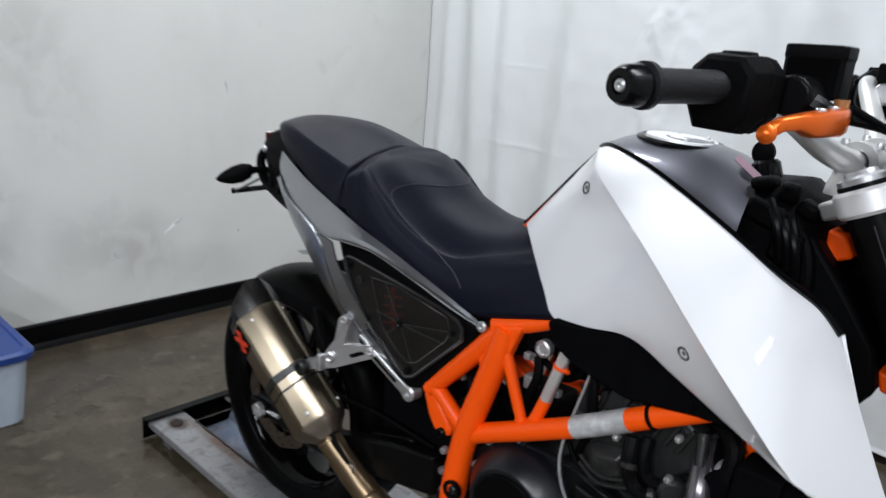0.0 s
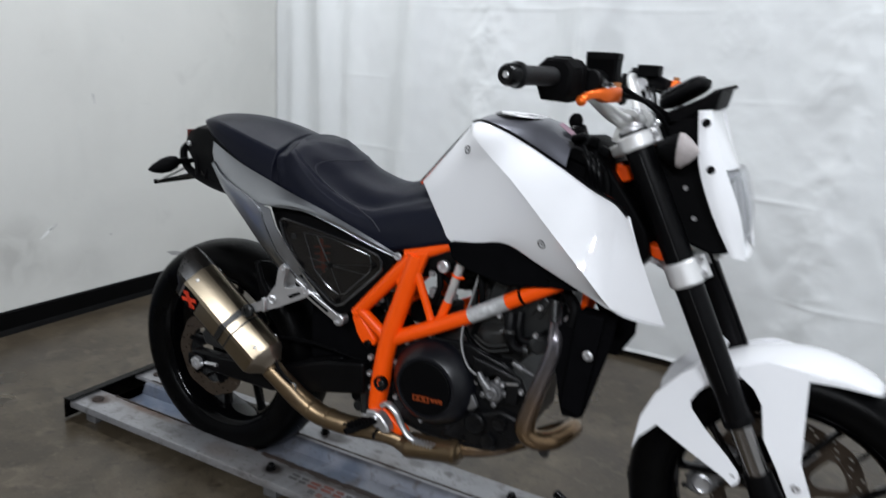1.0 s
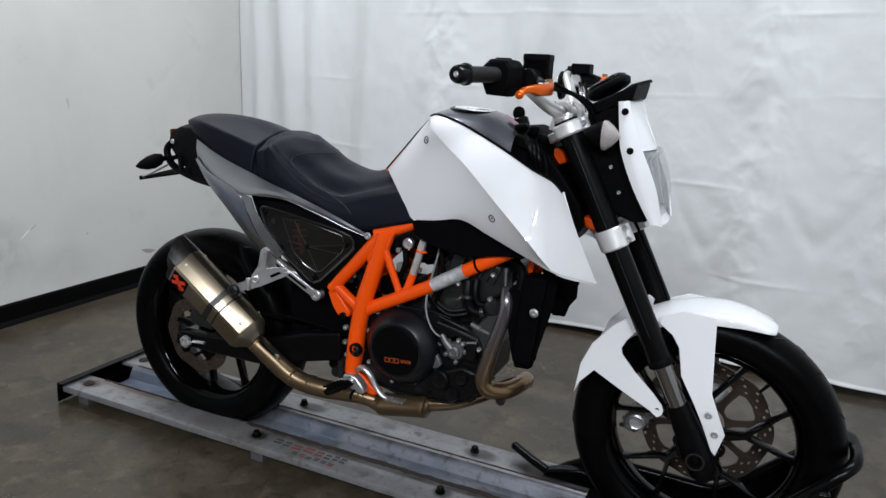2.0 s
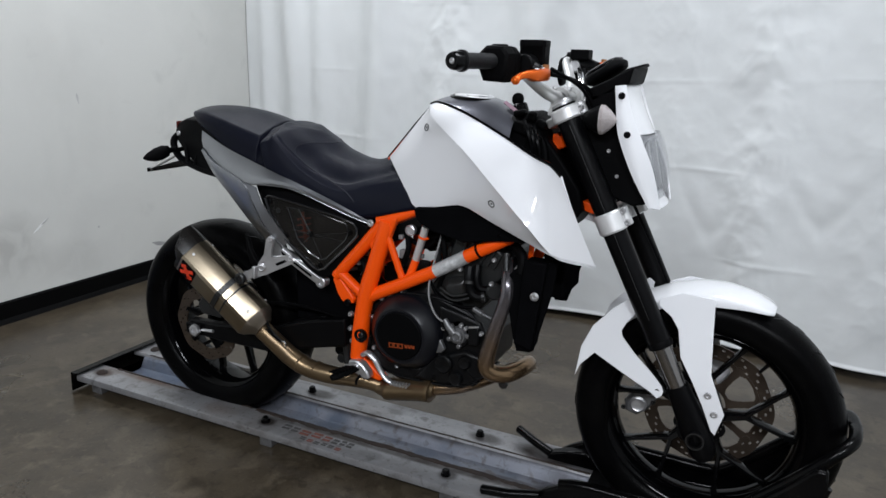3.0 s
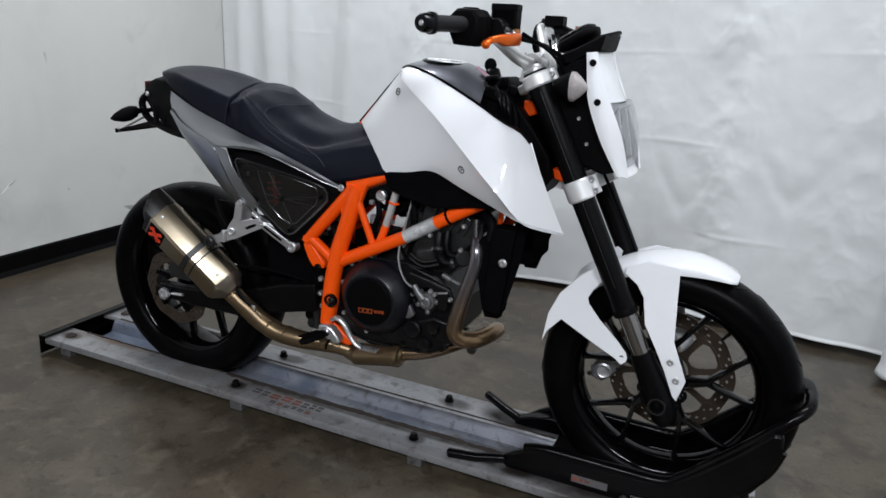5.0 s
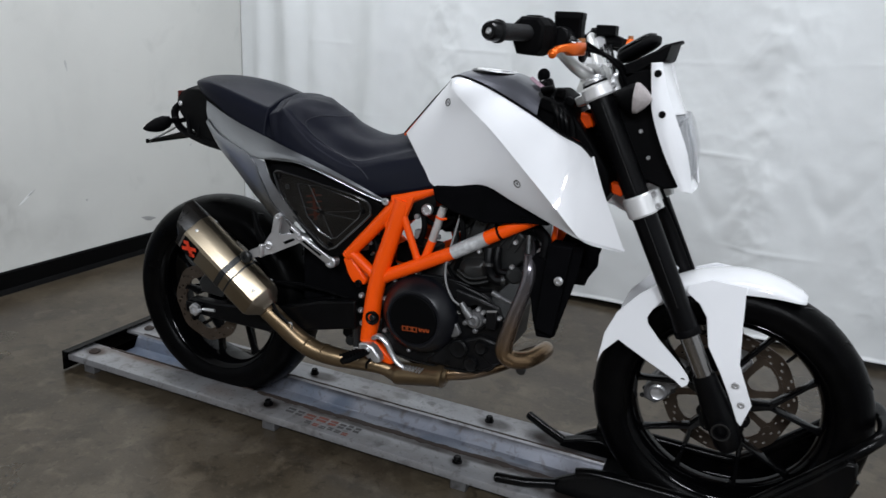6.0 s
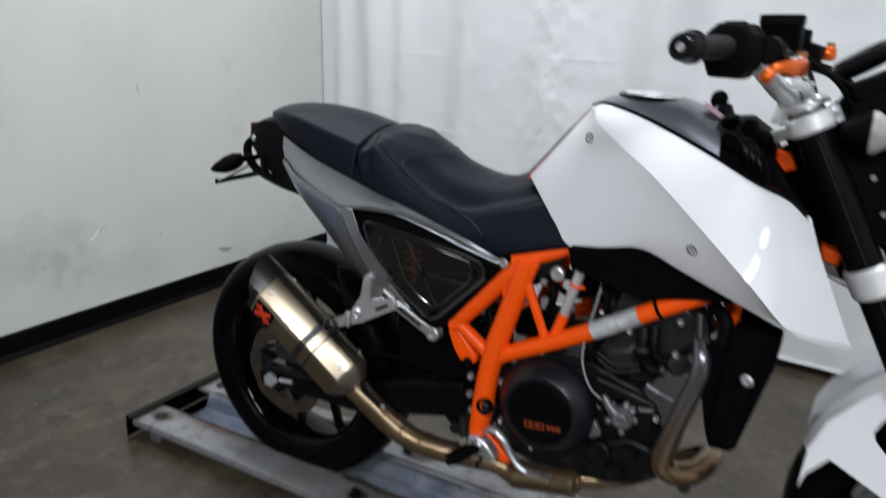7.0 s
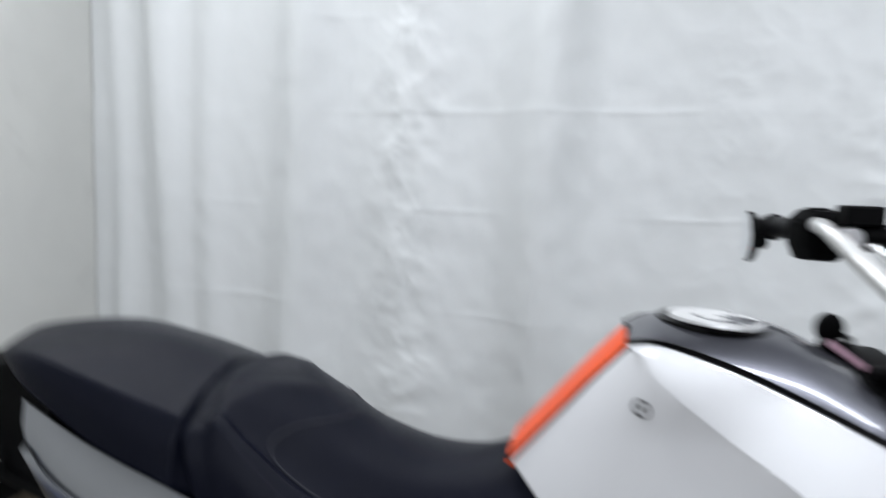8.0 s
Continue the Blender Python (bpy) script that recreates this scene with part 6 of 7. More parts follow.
    part("inner_spring_strip", tube([(0.394, cy(0.394, 0, -0.014), 0.738), (0.403, cy(0.403, 0, -0.014), 0.655)], 0.0045, n=8), ORANGE, cvr, "orange strip behind the cover")
    for zz in (0.720, 0.703, 0.686, 0.669):
        part("inner_coil", tube([(0.378, cy(0.378, 0, -0.013), zz - 0.004), (0.420, cy(0.42, 0, -0.013), zz + 0.004)], 0.0022, n=8), ORANGE, cvr)
    part("side_backing", plate([(0.240, 0.800), (0.42, 0.782), (0.60, 0.732), (0.60, 0.66), (0.47, 0.566), (0.42, 0.575), (0.322, 0.665), (0.262, 0.745)], -0.022, -0.028), INNER, bike, "dusty black panel behind the smoked cover")
    part("side_infill", prism([(0.25, 0.812), (0.42, 0.785), (0.56, 0.735), (0.60, 0.72), (0.585, 0.69), (0.56, 0.728), (0.46, 0.748), (0.27, 0.778)], sd * -0.125, sd * -0.09), BLACKP, bike, bevel=0.003)
part("airbox", loft([[(x, y, z) for y, z in [(-w, z0), (-w, z1), (w, z1), (w, z0)]] for x, w, z0, z1 in [(0.24, 0.07, 0.75, 0.85), (0.33, 0.09, 0.68, 0.84), (0.43, 0.085, 0.60, 0.80), (0.55, 0.075, 0.66, 0.75), (0.66, 0.07, 0.68, 0.78)]]), BLACKP, bike, "black airbox")
part("under_seat_tray", loft([[(x, y, z) for y, z in [(-w, z0), (-w, z1), (w, z1), (w, z0)]] for x, w, z0, z1 in [(-0.02, 0.075, 0.86, 0.95), (0.12, 0.10, 0.82, 0.90), (0.28, 0.13, 0.80, 0.87)]]), BLACKP, bike)
part("tail_unit", loft([[(x, y, z) for y, z in [(-w, z0), (-w * 1.02, (z0 + z1) / 2), (-w * 0.8, z1 - 0.008), (-w * 0.3, z1), (w * 0.3, z1), (w * 0.8, z1 - 0.008), (w * 1.02, (z0 + z1) / 2), (w, z0)]] for x, w, z0, z1 in [(-0.128, 0.055, 0.905, 0.940), (-0.118, 0.068, 0.895, 0.952), (-0.08, 0.082, 0.866, 0.966), (-0.035, 0.092, 0.838, 0.966), (0.0, 0.100, 0.824, 0.962), (0.06, 0.117, 0.815, 0.945)]]), BLACKP, bike, "black tail unit", smooth=40, bevel=0.003)
part("tail_lamp", loft([[(x, y, z) for y, z in [(-w, z0), (-w, z1), (w, z1), (w, z0)]] for x, w, z0, z1 in [(-0.138, 0.040, 0.912, 0.932), (-0.131, 0.052, 0.902, 0.944), (-0.120, 0.066, 0.898, 0.950)]]), REDLENS, bike, "red tail lamp", bevel=0.003)
for s in (-1, 1):
    part("grab_tube", tube([(-0.09, s * 0.060, 0.925), (-0.128, s * 0.068, 0.895), (-0.124, s * 0.072, 0.864), (-0.090, s * 0.08, 0.838), (0.0, s * 0.098, 0.818), (0.085, s * 0.120, 0.812)], 0.0105, n=12, sub=5), BLACKP, bike, "black tubular tail bracket")
    part("tail_brace", tube([(-0.07, s * 0.08, 0.885), (-0.055, s * 0.09, 0.825)], 0.008, n=8), BLACKP, bike)
    part("tail_brace", tube([(-0.01, s * 0.09, 0.865), (-0.025, s * 0.095, 0.818)], 0.008, n=8), BLACKP, bike)
    part("tail_stud", bolt((-0.092, s * 0.083, 0.915), (-0.2, s, 0), 0.0075, 0.005), ALU, bike)
    sig = part("rear_turn_signal", loft([[Vector((-0.118 - 0.03 * u, s * (0.105 + 0.070 * u), 0.862 - 0.018 * u)) + Vector((0.55 * math.cos(a) * r, s * 0.15 * math.cos(a) * r, math.sin(a) * r)) for a in (2 * math.pi * k / 14 for k in range(14))] for u, r in [(-0.35, 0.007), (-0.05, 0.009), (0.0, 0.016), (0.25, 0.022), (0.55, 0.020), (0.85, 0.011), (1.0, 0.002)]]), BLACKP, bike, "pointed black rear turn signal", smooth=60)
    part("signal_arm", tube([(-0.105, s * 0.02, 0.868), (-0.110, s * 0.09, 0.862)], 0.007, n=8), BLACKP, sig)
part("plate_bracket", loft([[(-0.235, y, 0.793), (-0.10, y, 0.832), (-0.10, y, 0.829), (-0.235, y, 0.789)] for y in (-0.085, 0.085)]), BLACKP, bike, "flat black plate bracket")
part("plate_stay", tube([(-0.225, -0.08, 0.794), (-0.115, -0.06, 0.852)], 0.004, n=8), ALUSAT, bike)
part("plate_lip", box((-0.232, 0, 0.792), (0.006, 0.17, 0.012)), BLACKP, bike)

# -- trellis frame --
for s in (-1, 1):
    def T3(x, y, z):
        return Vector((x, -s * y, z))
    main = [T3(0.594, -0.122, 0.524), T3(0.721, -0.124, 0.589), T3(0.801, -0.124, 0.631), T3(0.885, -0.124, 0.681), T3(1.004, -0.120, 0.750), T3(1.110, -0.090, 0.806)]
    col = [T3(0.654, -0.120, 0.742), T3(0.645, -0.122, 0.700), T3(0.622, -0.124, 0.621), T3(0.602, -0.126, 0.555), T3(0.587, -0.128, 0.480), T3(0.579, -0.128, 0.413), T3(0.570, -0.128, 0.345)]
    fr = part("frame_tube", tube(main, [0.0175, 0.0172, 0.0168, 0.0168, 0.0168, 0.017], n=20), ORANGE, bike, "orange trellis frame tube", smooth=50)
    part("frame_tube", tube(col, [0.0200, 0.0215, 0.0222, 0.0232, 0.0225, 0.0238, 0.0205], n=22, sub=4), ORANGE, fr, "", 60)
    part("frame_tube", tube([T3(0.494, -0.116, 0.569), T3(0.565, -0.118, 0.645), T3(0.640, -0.118, 0.731)], [0.0165, 0.0172, 0.018], n=18), ORANGE, fr)
    part("frame_tube", tube([T3(0.505, -0.118, 0.582), T3(0.588, -0.122, 0.527)], 0.0142, n=16), ORANGE, fr)
    part("frame_tube", tube([T3(0.654, -0.124, 0.716), T3(0.704, -0.124, 0.596)], [0.0098, 0.0092], n=14), ORANGE, fr)
    part("frame_tube", tube([T3(0.722, -0.120, 0.598), T3(0.738, -0.115, 0.648)], 0.0108, n=14), ORANGE, fr)
    part("silver_strut", tube([T3(0.736, -0.115, 0.642), T3(0.762, -0.110, 0.738)], 0.0102, n=14), ALUSAT, fr, "bare aluminium strut")
    part("strut_tie", revolve([(-0.0025, 0.0120), (0.0025, 0.0120), (0.0025, 0.0095), (-0.0025, 0.0095)], T3(0.755, -0.112, 0.710), T3(0.026, 0.005, 0.096), 14), ORANGE, fr, "orange tie round the strut")
    part("tie_tail", tube([T3(0.762, -0.120, 0.708), T3(0.776, -0.122, 0.712)], 0.003, n=8), ORANGE, fr)
    # plated corner where the tubes meet under the seat
    gus = [(0.612, 0.702), (0.636, 0.742), (0.690, 0.757), (0.682, 0.738), (0.664, 0.690), (0.650, 0.640), (0.618, 0.645), (0.607, 0.672)]
    part("corner_plate", prism(gus, s * 0.131, s * 0.111), ORANGE, fr, "orange welded corner plate", bevel=0.004)
    part("frame_tube", tube([T3(0.628, -0.114, 0.738), T3(0.690, -0.114, 0.758), T3(0.742, -0.108, 0.777)], [0.018, 0.0135, 0.009], n=16), ORANGE, fr)
    part("silver_sleeve", tube([main[2], main[3]], 0.0176, n=20), SCUFFED, fr, "bare metal sleeve on the frame tube")
    part("cable_tie", revolve([(-0.003, 0.0182), (0.003, 0.0182), (0.003, 0.016), (-0.003, 0.016)], main[3].lerp(main[4], 0.27), main[4] - main[3], 18), BLACKP, fr)
    # cast pick-up behind the column with its bolts
    stub = [(0.484, 0.560), (0.512, 0.566), (0.556, 0.512), (0.552, 0.497), (0.516, 0.497), (0.500, 0.520)]
    part("rear_pick_up", prism(stub, s * 0.124, s * 0.096), ORANGE, fr, "orange frame pick-up lug", bevel=0.005)
    part("pick_up_bolt", bolt(T3(0.536, -0.124, 0.500), (0, s, 0), 0.010, 0.007), BLACKM, fr)
    # weld beads round the joints
    for c0, ax, r in [(main[0].lerp(main[1], 0.16), main[1] - main[0], 0.0186), (T3(0.702, -0.124, 0.601), T3(0.05, 0, -0.12), 0.0108), (T3(0.724, -0.120, 0.604), T3(0.016, 0, 0.05), 0.0120), (T3(0.576, -0.122, 0.535), T3(0.083, 0.0, -0.055), 0.0154), (T3(0.500, -0.116, 0.576), T3(0.07, 0, 0.07), 0.0180)]:
        part("weld_bead", revolve([(-0.0028, r - 0.003), (-0.0022, r - 0.0006), (0.0, r), (0.0022, r - 0.0006), (0.0028, r - 0.003)], c0, ax, 20), ORANGE, fr)
    part("pivot_eye", revolve([(-0.006, 0.0185), (0.002, 0.0185), (0.003, 0.0155), (0.001, 0.012), (-0.004, 0.011), (-0.004, 0.001)], T3(0.594, -0.153, 0.423), (0, s, 0), 24, close=False), BLACKM, fr, "dark pivot bolt")
    part("pivot_screw", bolt(T3(0.594, -0.149, 0.423), (0, s, 0), 0.0085, 0.005), ENGINE2, fr)
    part("frame_foot", prism([(0.556, 0.352), (0.590, 0.352), (0.632, 0.318), (0.655, 0.300), (0.640, 0.290), (0.600, 0.296), (0.562, 0.318)], s * 0.131, s * 0.100), ORANGE, fr, "orange lower frame foot", bevel=0.005)
    # rider footrest
    fb = part("footrest_bracket", prism([(0.560, 0.347), (0.582, 0.352), (0.602, 0.344), (0.622, 0.322), (0.628, 0.306), (0.612, 0.300), (0.590, 0.308), (0.566, 0.318), (0.557, 0.330)], s * 0.160, s * 0.132), ALU, bike, "cast aluminium footrest bracket", bevel=0.005)
    part("footrest", tube([(0.588, s * 0.150, 0.328), (0.576, s * 0.180, 0.328), (0.562, s * 0.222, 0.325), (0.556, s * 0.236, 0.322)], [0.010, 0.0155, 0.0145, 0.009], n=10, flat=0.75), BLACKP, fb, "black rubber footrest")
    for k in range(6):
        part("footrest_rib", box((0.577 - 0.0034 * k, s * (0.180 + 0.0098 * k), 0.3385), (0.027, 0.0045, 0.005), None, pose(0, 0, 0, 0, 0, s * -18)), BLACKP, fb)
    part("bracket_bolt", bolt((0.586, s * 0.160, 0.333), (0, s, 0), 0.0085, 0.006), ALU, fb)
    part("bracket_spring", tube([(0.600, s * 0.162, 0.312), (0.590, s * 0.166, 0.296), (0.586, s * 0.160, 0.282)], 0.004, n=8, sub=3), BLACKM, fb)
part("cross_tube", tube([(0.579, -0.12, 0.413), (0.579, 0.12, 0.413)], 0.018), BLACKM, bike)
part("cross_tube", tube([(0.650, -0.12, 0.735), (0.650, 0.12, 0.735)], 0.014), ORANGE, bike)
pedal = part("brake_pedal", tube([(0.600, -0.150, 0.368), (0.622, -0.158, 0.380), (0.645, -0.160, 0.367), (0.660, -0.160, 0.342), (0.678, -0.160, 0.320), (0.700, -0.160, 0.311), (0.728, -0.162, 0.312)], [0.008, 0.0095, 0.010, 0.0085, 0.0085, 0.0075, 0.0065], n=12, sub=5, flat=0.8), ALU, bike, "bare aluminium brake pedal")
for k in range(6):
    part("pedal_tooth", box((0.706 + 0.009 * k, -0.170, 0.3165 + 0.0004 * k), (0.004, 0.020, 0.008), None, pose(0, 0, 0, 0, 28, 0)), ALU, pedal)
part("shift_pedal", tube([(0.60, 0.15, 0.305), (0.66, 0.16, 0.285), (0.73, 0.165, 0.29)], 0.007, n=8), ALU, bike)

# -- swingarm and rear brake --
for s in (-1, 1):
    arm = [(0.535, 0.455), (0.42, 0.43), (0.25, 0.372), (0.07, 0.352), (-0.035, 0.350), (-0.05, 0.325), (-0.035, 0.302), (0.07, 0.300), (0.25, 0.302), (0.42, 0.345), (0.54, 0.375)]
    part("swingarm", prism(arm, s * 0.142, s * 0.108), BLACKM, bike, "black cast swingarm", bevel=0.006)
    part("axle_adjuster", box((-0.012, s * 0.147, 0.325), (0.06, 0.012, 0.034)), BLACKM, bike, bevel=0.003)
    part("axle_nut", revolve([(0, 0.019), (0.012, 0.019), (0.014, 0.016), (0.014, 0.010), (0.008, 0.009), (0.008, 0.001)], (0, s * 0.152, 0.325), (0, s, 0), 6, close=False), ALU, bike, "bright axle nut")
    part("adjuster_screw", tube([(0.018, s * 0.146, 0.325), (0.062, s * 0.146, 0.329)], 0.005, n=8), ALU, bike)
part("swingarm_bridge", loft([[(x, y, z) for x, z in [(0.33, 0.345), (0.33, 0.40), (0.45, 0.44), (0.47, 0.36)]] for y in (-0.11, 0.11)]), BLACKM, bike, bevel=0.006)
part("rear_caliper", loft([[Vector((0.045, y, 0.395)) + Vector((a, 0, b)) for a, b in [(0.05, 0.01), (0.03, 0.032), (-0.03, 0.035), (-0.05, 0.01), (-0.04, -0.02), (0.04, -0.025)]] for y in (-0.135, -0.128, -0.085, -0.078)]), ENGINE2, bike, "grey rear brake caliper", bevel=0.004)
part("rear_brake_hose", tube([(0.06, -0.13, 0.41), (0.02, -0.135, 0.45), (0.03, -0.12, 0.47), (0.15, -0.125, 0.44), (0.35, -0.12, 0.46), (0.5, -0.10, 0.44)], 0.004, n=8, sub=5), BLACKP, bike)
part("chain_run", loft([[(x, y, z) for y, z in [(0.088, zz - 0.008), (0.088, zz + 0.008), (0.104, zz + 0.008), (0.104, zz - 0.008)]] for x, zz in [(-0.02, 0.405), (0.25, 0.42), (0.52, 0.435)]]), BLACKM, bike)
part("sprocket", revolve([(0.09, 0.085), (0.096, 0.085), (0.096, 0.03), (0.09, 0.03)], RW, (0, 1, 0), 42), BLACKM, bike)
part("inner_mudguard", prism([(0.325, 0.40), (0.325, 0.56), (0.36, 0.60), (0.43, 0.585), (0.50, 0.545), (0.555, 0.50), (0.555, 0.40), (0.44, 0.37)], -0.075, 0.075), MATT, bike, "black inner mudguard", bevel=0.006)
part("hugger_tip", prism([(0.255, 0.655), (0.285, 0.652), (0.30, 0.60), (0.29, 0.55), (0.27, 0.56), (0.27, 0.61)], -0.09, -0.075), BLACKP, bike, bevel=0.003)
part("shock_body", tube([(0.44, 0.0, 0.42), (0.50, 0.0, 0.68)], 0.022, n=14), BLACKM, bike)
coil = [(0.445 + 0.05 * k / 60 + 0.034 * math.cos(k * 0.7), 0.034 * math.sin(k * 0.7), 0.45 + 0.2 * k / 60) for k in range(61)]
part("shock_spring", tube(coil, 0.006, n=8), WHITE, bike, "coil spring")

# -- engine --
eng = part("crankcase", loft([[(x, y, z) for x, z in [(0.60, 0.36), (0.60, 0.50), (0.66, 0.555), (0.80, 0.560), (0.90, 0.530), (0.945, 0.46), (0.940, 0.37), (0.88, 0.315), (0.70, 0.300), (0.63, 0.315)]] for y in (-0.112, -0.102, 0.102, 0.112)]), ENGINE, bike, "dark cast engine case", bevel=0.008)
CC = (0.718, 0.449)
part("clutch_cover", revolve([(0.0, 0.1045), (0.012, 0.1035), (0.022, 0.100), (0.046, 0.079), (0.0495, 0.0745), (0.0500, 0.069), (0.0475, 0.0675), (0.0475, 0.001)], (CC[0], -0.112, CC[1]), (0, -1, 0), 72, close=False), COVER, eng, "round black clutch cover with a broad bevel", smooth=24)
part("clutch_plate", revolve([(0.0, 0.0655), (0.003, 0.0650), (0.0045, 0.063), (0.0045, 0.001)], (CC[0], -0.160, CC[1]), (0, -1, 0), 64, close=False), BLACKP, eng, "matt black inner cover")
# model marking as plain outlined and solid bars
MX, MZ = 0.690, 0.4215
for k, w in enumerate([0.0125, 0.0125, 0.0125]):
    for du, dv, su, sv in [(0, 0.0055, w, 0.0022), (0, -0.0055, w, 0.0022), (-w / 2 + 0.001, 0, 0.0024, 0.013), (w / 2 - 0.001, 0, 0.0024, 0.013)]:
        part("marking_bar", box((MX + w / 2 + du + 0.0018 * (dv > 0), -0.1652, MZ + dv + 0.0012 * k), (su, 0.0008, sv), None, pose(0, 0, 0, 0, -6, 0)), PRINT, eng, "orange marking")
    MX += w + 0.0018
MX += 0.004
for k, w in enumerate([0.0085, 0.0080, 0.0095]):
    for j in (-1, 1):
        part("marking_bar", box((MX + w / 2 + j * w * 0.27, -0.1652, MZ + 0.0044 + 0.001 * k), (w * 0.36, 0.0008, 0.0085), None, pose(0, 0, 0, 0, -6 + 10 * j, 0)), PRINT, eng)
    MX += w + 0.0015
for k in range(9):
    a = radians(40 * k + 15)
    part("cover_bolt", bolt((CC[0] + 0.111 * math.cos(a), -0.114, CC[1] + 0.111 * math.sin(a)), (0, -1, 0), 0.006, 0.008), ENGINE2 if k % 3 else ALU, eng)
pump = part("water_pump", revolve([(0, 0.0245), (0.012, 0.0240), (0.018, 0.021), (0.018, 0.017), (0.025, 0.0155), (0.027, 0.010), (0.023, 0.007), (0.023, 0.001)], (0.871, -0.116, 0.470), (0, -1, 0), 28, close=False), DULLALU, eng, "bare aluminium water pump cover")
part("pump_neck", tube([(0.862, -0.135, 0.478), (0.848, -0.138, 0.494), (0.836, -0.136, 0.510)], [0.0125, 0.009, 0.007], n=12), DULLALU, pump)
for q in [(0.852, 0.492), (0.874, 0.440), (0.898, 0.472), (0.846, 0.456)]:
    part("pump_lug", revolve([(0, 0.0065), (0.010, 0.0062), (0.012, 0.004), (0.012, 0.0005)], (q[0], -0.120, q[1]), (0, -1, 0), 12, close=False), DULLALU, pump)
part("pump_base", prism([(0.838, 0.445), (0.885, 0.436), (0.905, 0.462), (0.900, 0.500), (0.87, 0.512), (0.842, 0.500)], -0.122, -0.108), ENGINE, eng, bevel=0.004)
cyl = part("cylinder", loft([[(x, y, z) for x, z in [(0.765, 0.570), (0.900, 0.522), (0.985, 0.622), (0.850, 0.690)]] for y in (-0.088, 0.088)]), ENGINE2, bike, "dark grey engine cylinder", bevel=0.006)
head = part("cylinder_head", loft([[(x, y, z) for x, z in [(0.806, 0.612), (0.812, 0.560), (0.832, 0.548), (0.863, 0.548), (0.900, 0.566), (0.985, 0.64), (0.985, 0.69), (0.90, 0.735), (0.845, 0.72)]] for y in (-0.106, -0.100, 0.098, 0.105)]), ENGINE2, bike, "dark grey cylinder head", bevel=0.008)
part("head_cover", loft([[(x, y, z) for x, z in [(0.81, 0.675), (0.835, 0.742), (0.90, 0.758), (0.965, 0.728), (0.975, 0.705), (0.90, 0.722), (0.845, 0.708)]] for y in (-0.095, 0.095)]), ENGINE, head, bevel=0.006)
part("head_bulge", loft([[(x + 0.5 * (0.855 - x) * k, -0.106 - 0.016 * k, z + 0.5 * (0.585 - z) * k) for x, z in [(0.812, 0.602), (0.830, 0.618), (0.888, 0.628), (0.897, 0.582), (0.862, 0.554), (0.816, 0.562)]] for k in (0.0, 0.3, 0.75, 1.0)]), ENGINE2, head, "rounded casting on the head", smooth=50, bevel=0.003)
for k, (z0, z1) in enumerate([(0.574, 0.560), (0.586, 0.572)]):
    part("casting_lip", tube([(0.812, -0.116, z0), (0.850, -0.122, z1), (0.895, -0.118, z1 + 0.012)], 0.0035, n=8, sub=4), ENGINE2, head)
part("case_plate", prism([(0.814, 0.536), (0.930, 0.512), (0.946, 0.480), (0.872, 0.446), (0.815, 0.478)], -0.122, -0.105), ENGINE, eng, "ribbed dark side plate", bevel=0.006)
part("plate_edge", tube([(0.816, -0.122, 0.535), (0.870, -0.123, 0.525), (0.928, -0.122, 0.511)], 0.0028, n=8), ENGINE2, eng)
sen = part("oil_sensor", tube([(0.912, -0.128, 0.550), (0.936, -0.131, 0.542)], [0.007, 0.0075], n=12), DULLALU, eng, "slim metal pressure sensor")
part("sensor_tip", tube([(0.936, -0.131, 0.542), (0.962, -0.133, 0.535)], [0.0045, 0.0035], n=10), DULLALU, sen)
for p in [(0.878, -0.122, 0.498), (0.891, -0.122, 0.492), (0.934, -0.122, 0.486), (0.894, -0.118, 0.380), (0.925, -0.116, 0.415), (0.955, -0.124, 0.622), (0.868, -0.118, 0.645), (0.806, -0.118, 0.338), (0.86, -0.118, 0.340), (0.838, -0.11, 0.665), (0.955, -0.112, 0.68), (0.665, -0.112, 0.540), (0.70, -0.114, 0.560), (0.612, -0.112, 0.47), (0.615, -0.112, 0.38)]:
    part("case_bolt", bolt(p, (0, -1, 0), 0.0062, 0.008), ALU, eng)
part("square_cover", prism([(0.902, 0.500), (0.930, 0.506), (0.930, 0.455), (0.902, 0.452)], -0.136, -0.115), ENGINE, eng, "small square cover", bevel=0.004)
# pale strip stands in for the highlight along the cover's top
part("cover_top_highlight", box((0.916, -0.134, 0.5035), (0.026, 0.006, 0.004), None, pose(0, 0, 0, 0, -12, 0)), ALU, eng)
part("lever_plate", prism([(0.797, 0.430), (0.822, 0.450), (0.836, 0.424), (0.826, 0.412), (0.806, 0.408)], -0.130, -0.116), DULLALU, eng, "grey cast lever plate", bevel=0.003)
part("lower_case", prism([(0.795, 0.390), (0.89, 0.430), (0.940, 0.420), (0.945, 0.365), (0.90, 0.335), (0.832, 0.322), (0.74, 0.322)], -0.126, -0.108), ENGINE, eng, bevel=0.008)
for q, r in [((0.835, 0.385), 0.026), ((0.895, 0.402), 0.018), ((0.870, 0.352), 0.020)]:
    part("case_boss", revolve([(0, r), (0.012, r * 0.95), (0.016, r * 0.8), (0.014, r * 0.5), (0.014, 0.0005)], (q[0], -0.124, q[1]), (0, -1, 0), 22, close=False), ENGINE, eng)
part("oil_filter_cover", revolve([(0, 0.030), (0.016, 0.029), (0.022, 0.024), (0.022, 0.001)], (0.925, -0.108, 0.388), (0, -1, 0), 26, close=False), ENGINE, eng)
part("sump", loft([[(x, y, z) for x, z in [(0.66, 0.32), (0.92, 0.33), (0.88, 0.295), (0.72, 0.288)]] for y in (-0.085, 0.085)]), ENGINE, eng, bevel=0.008)
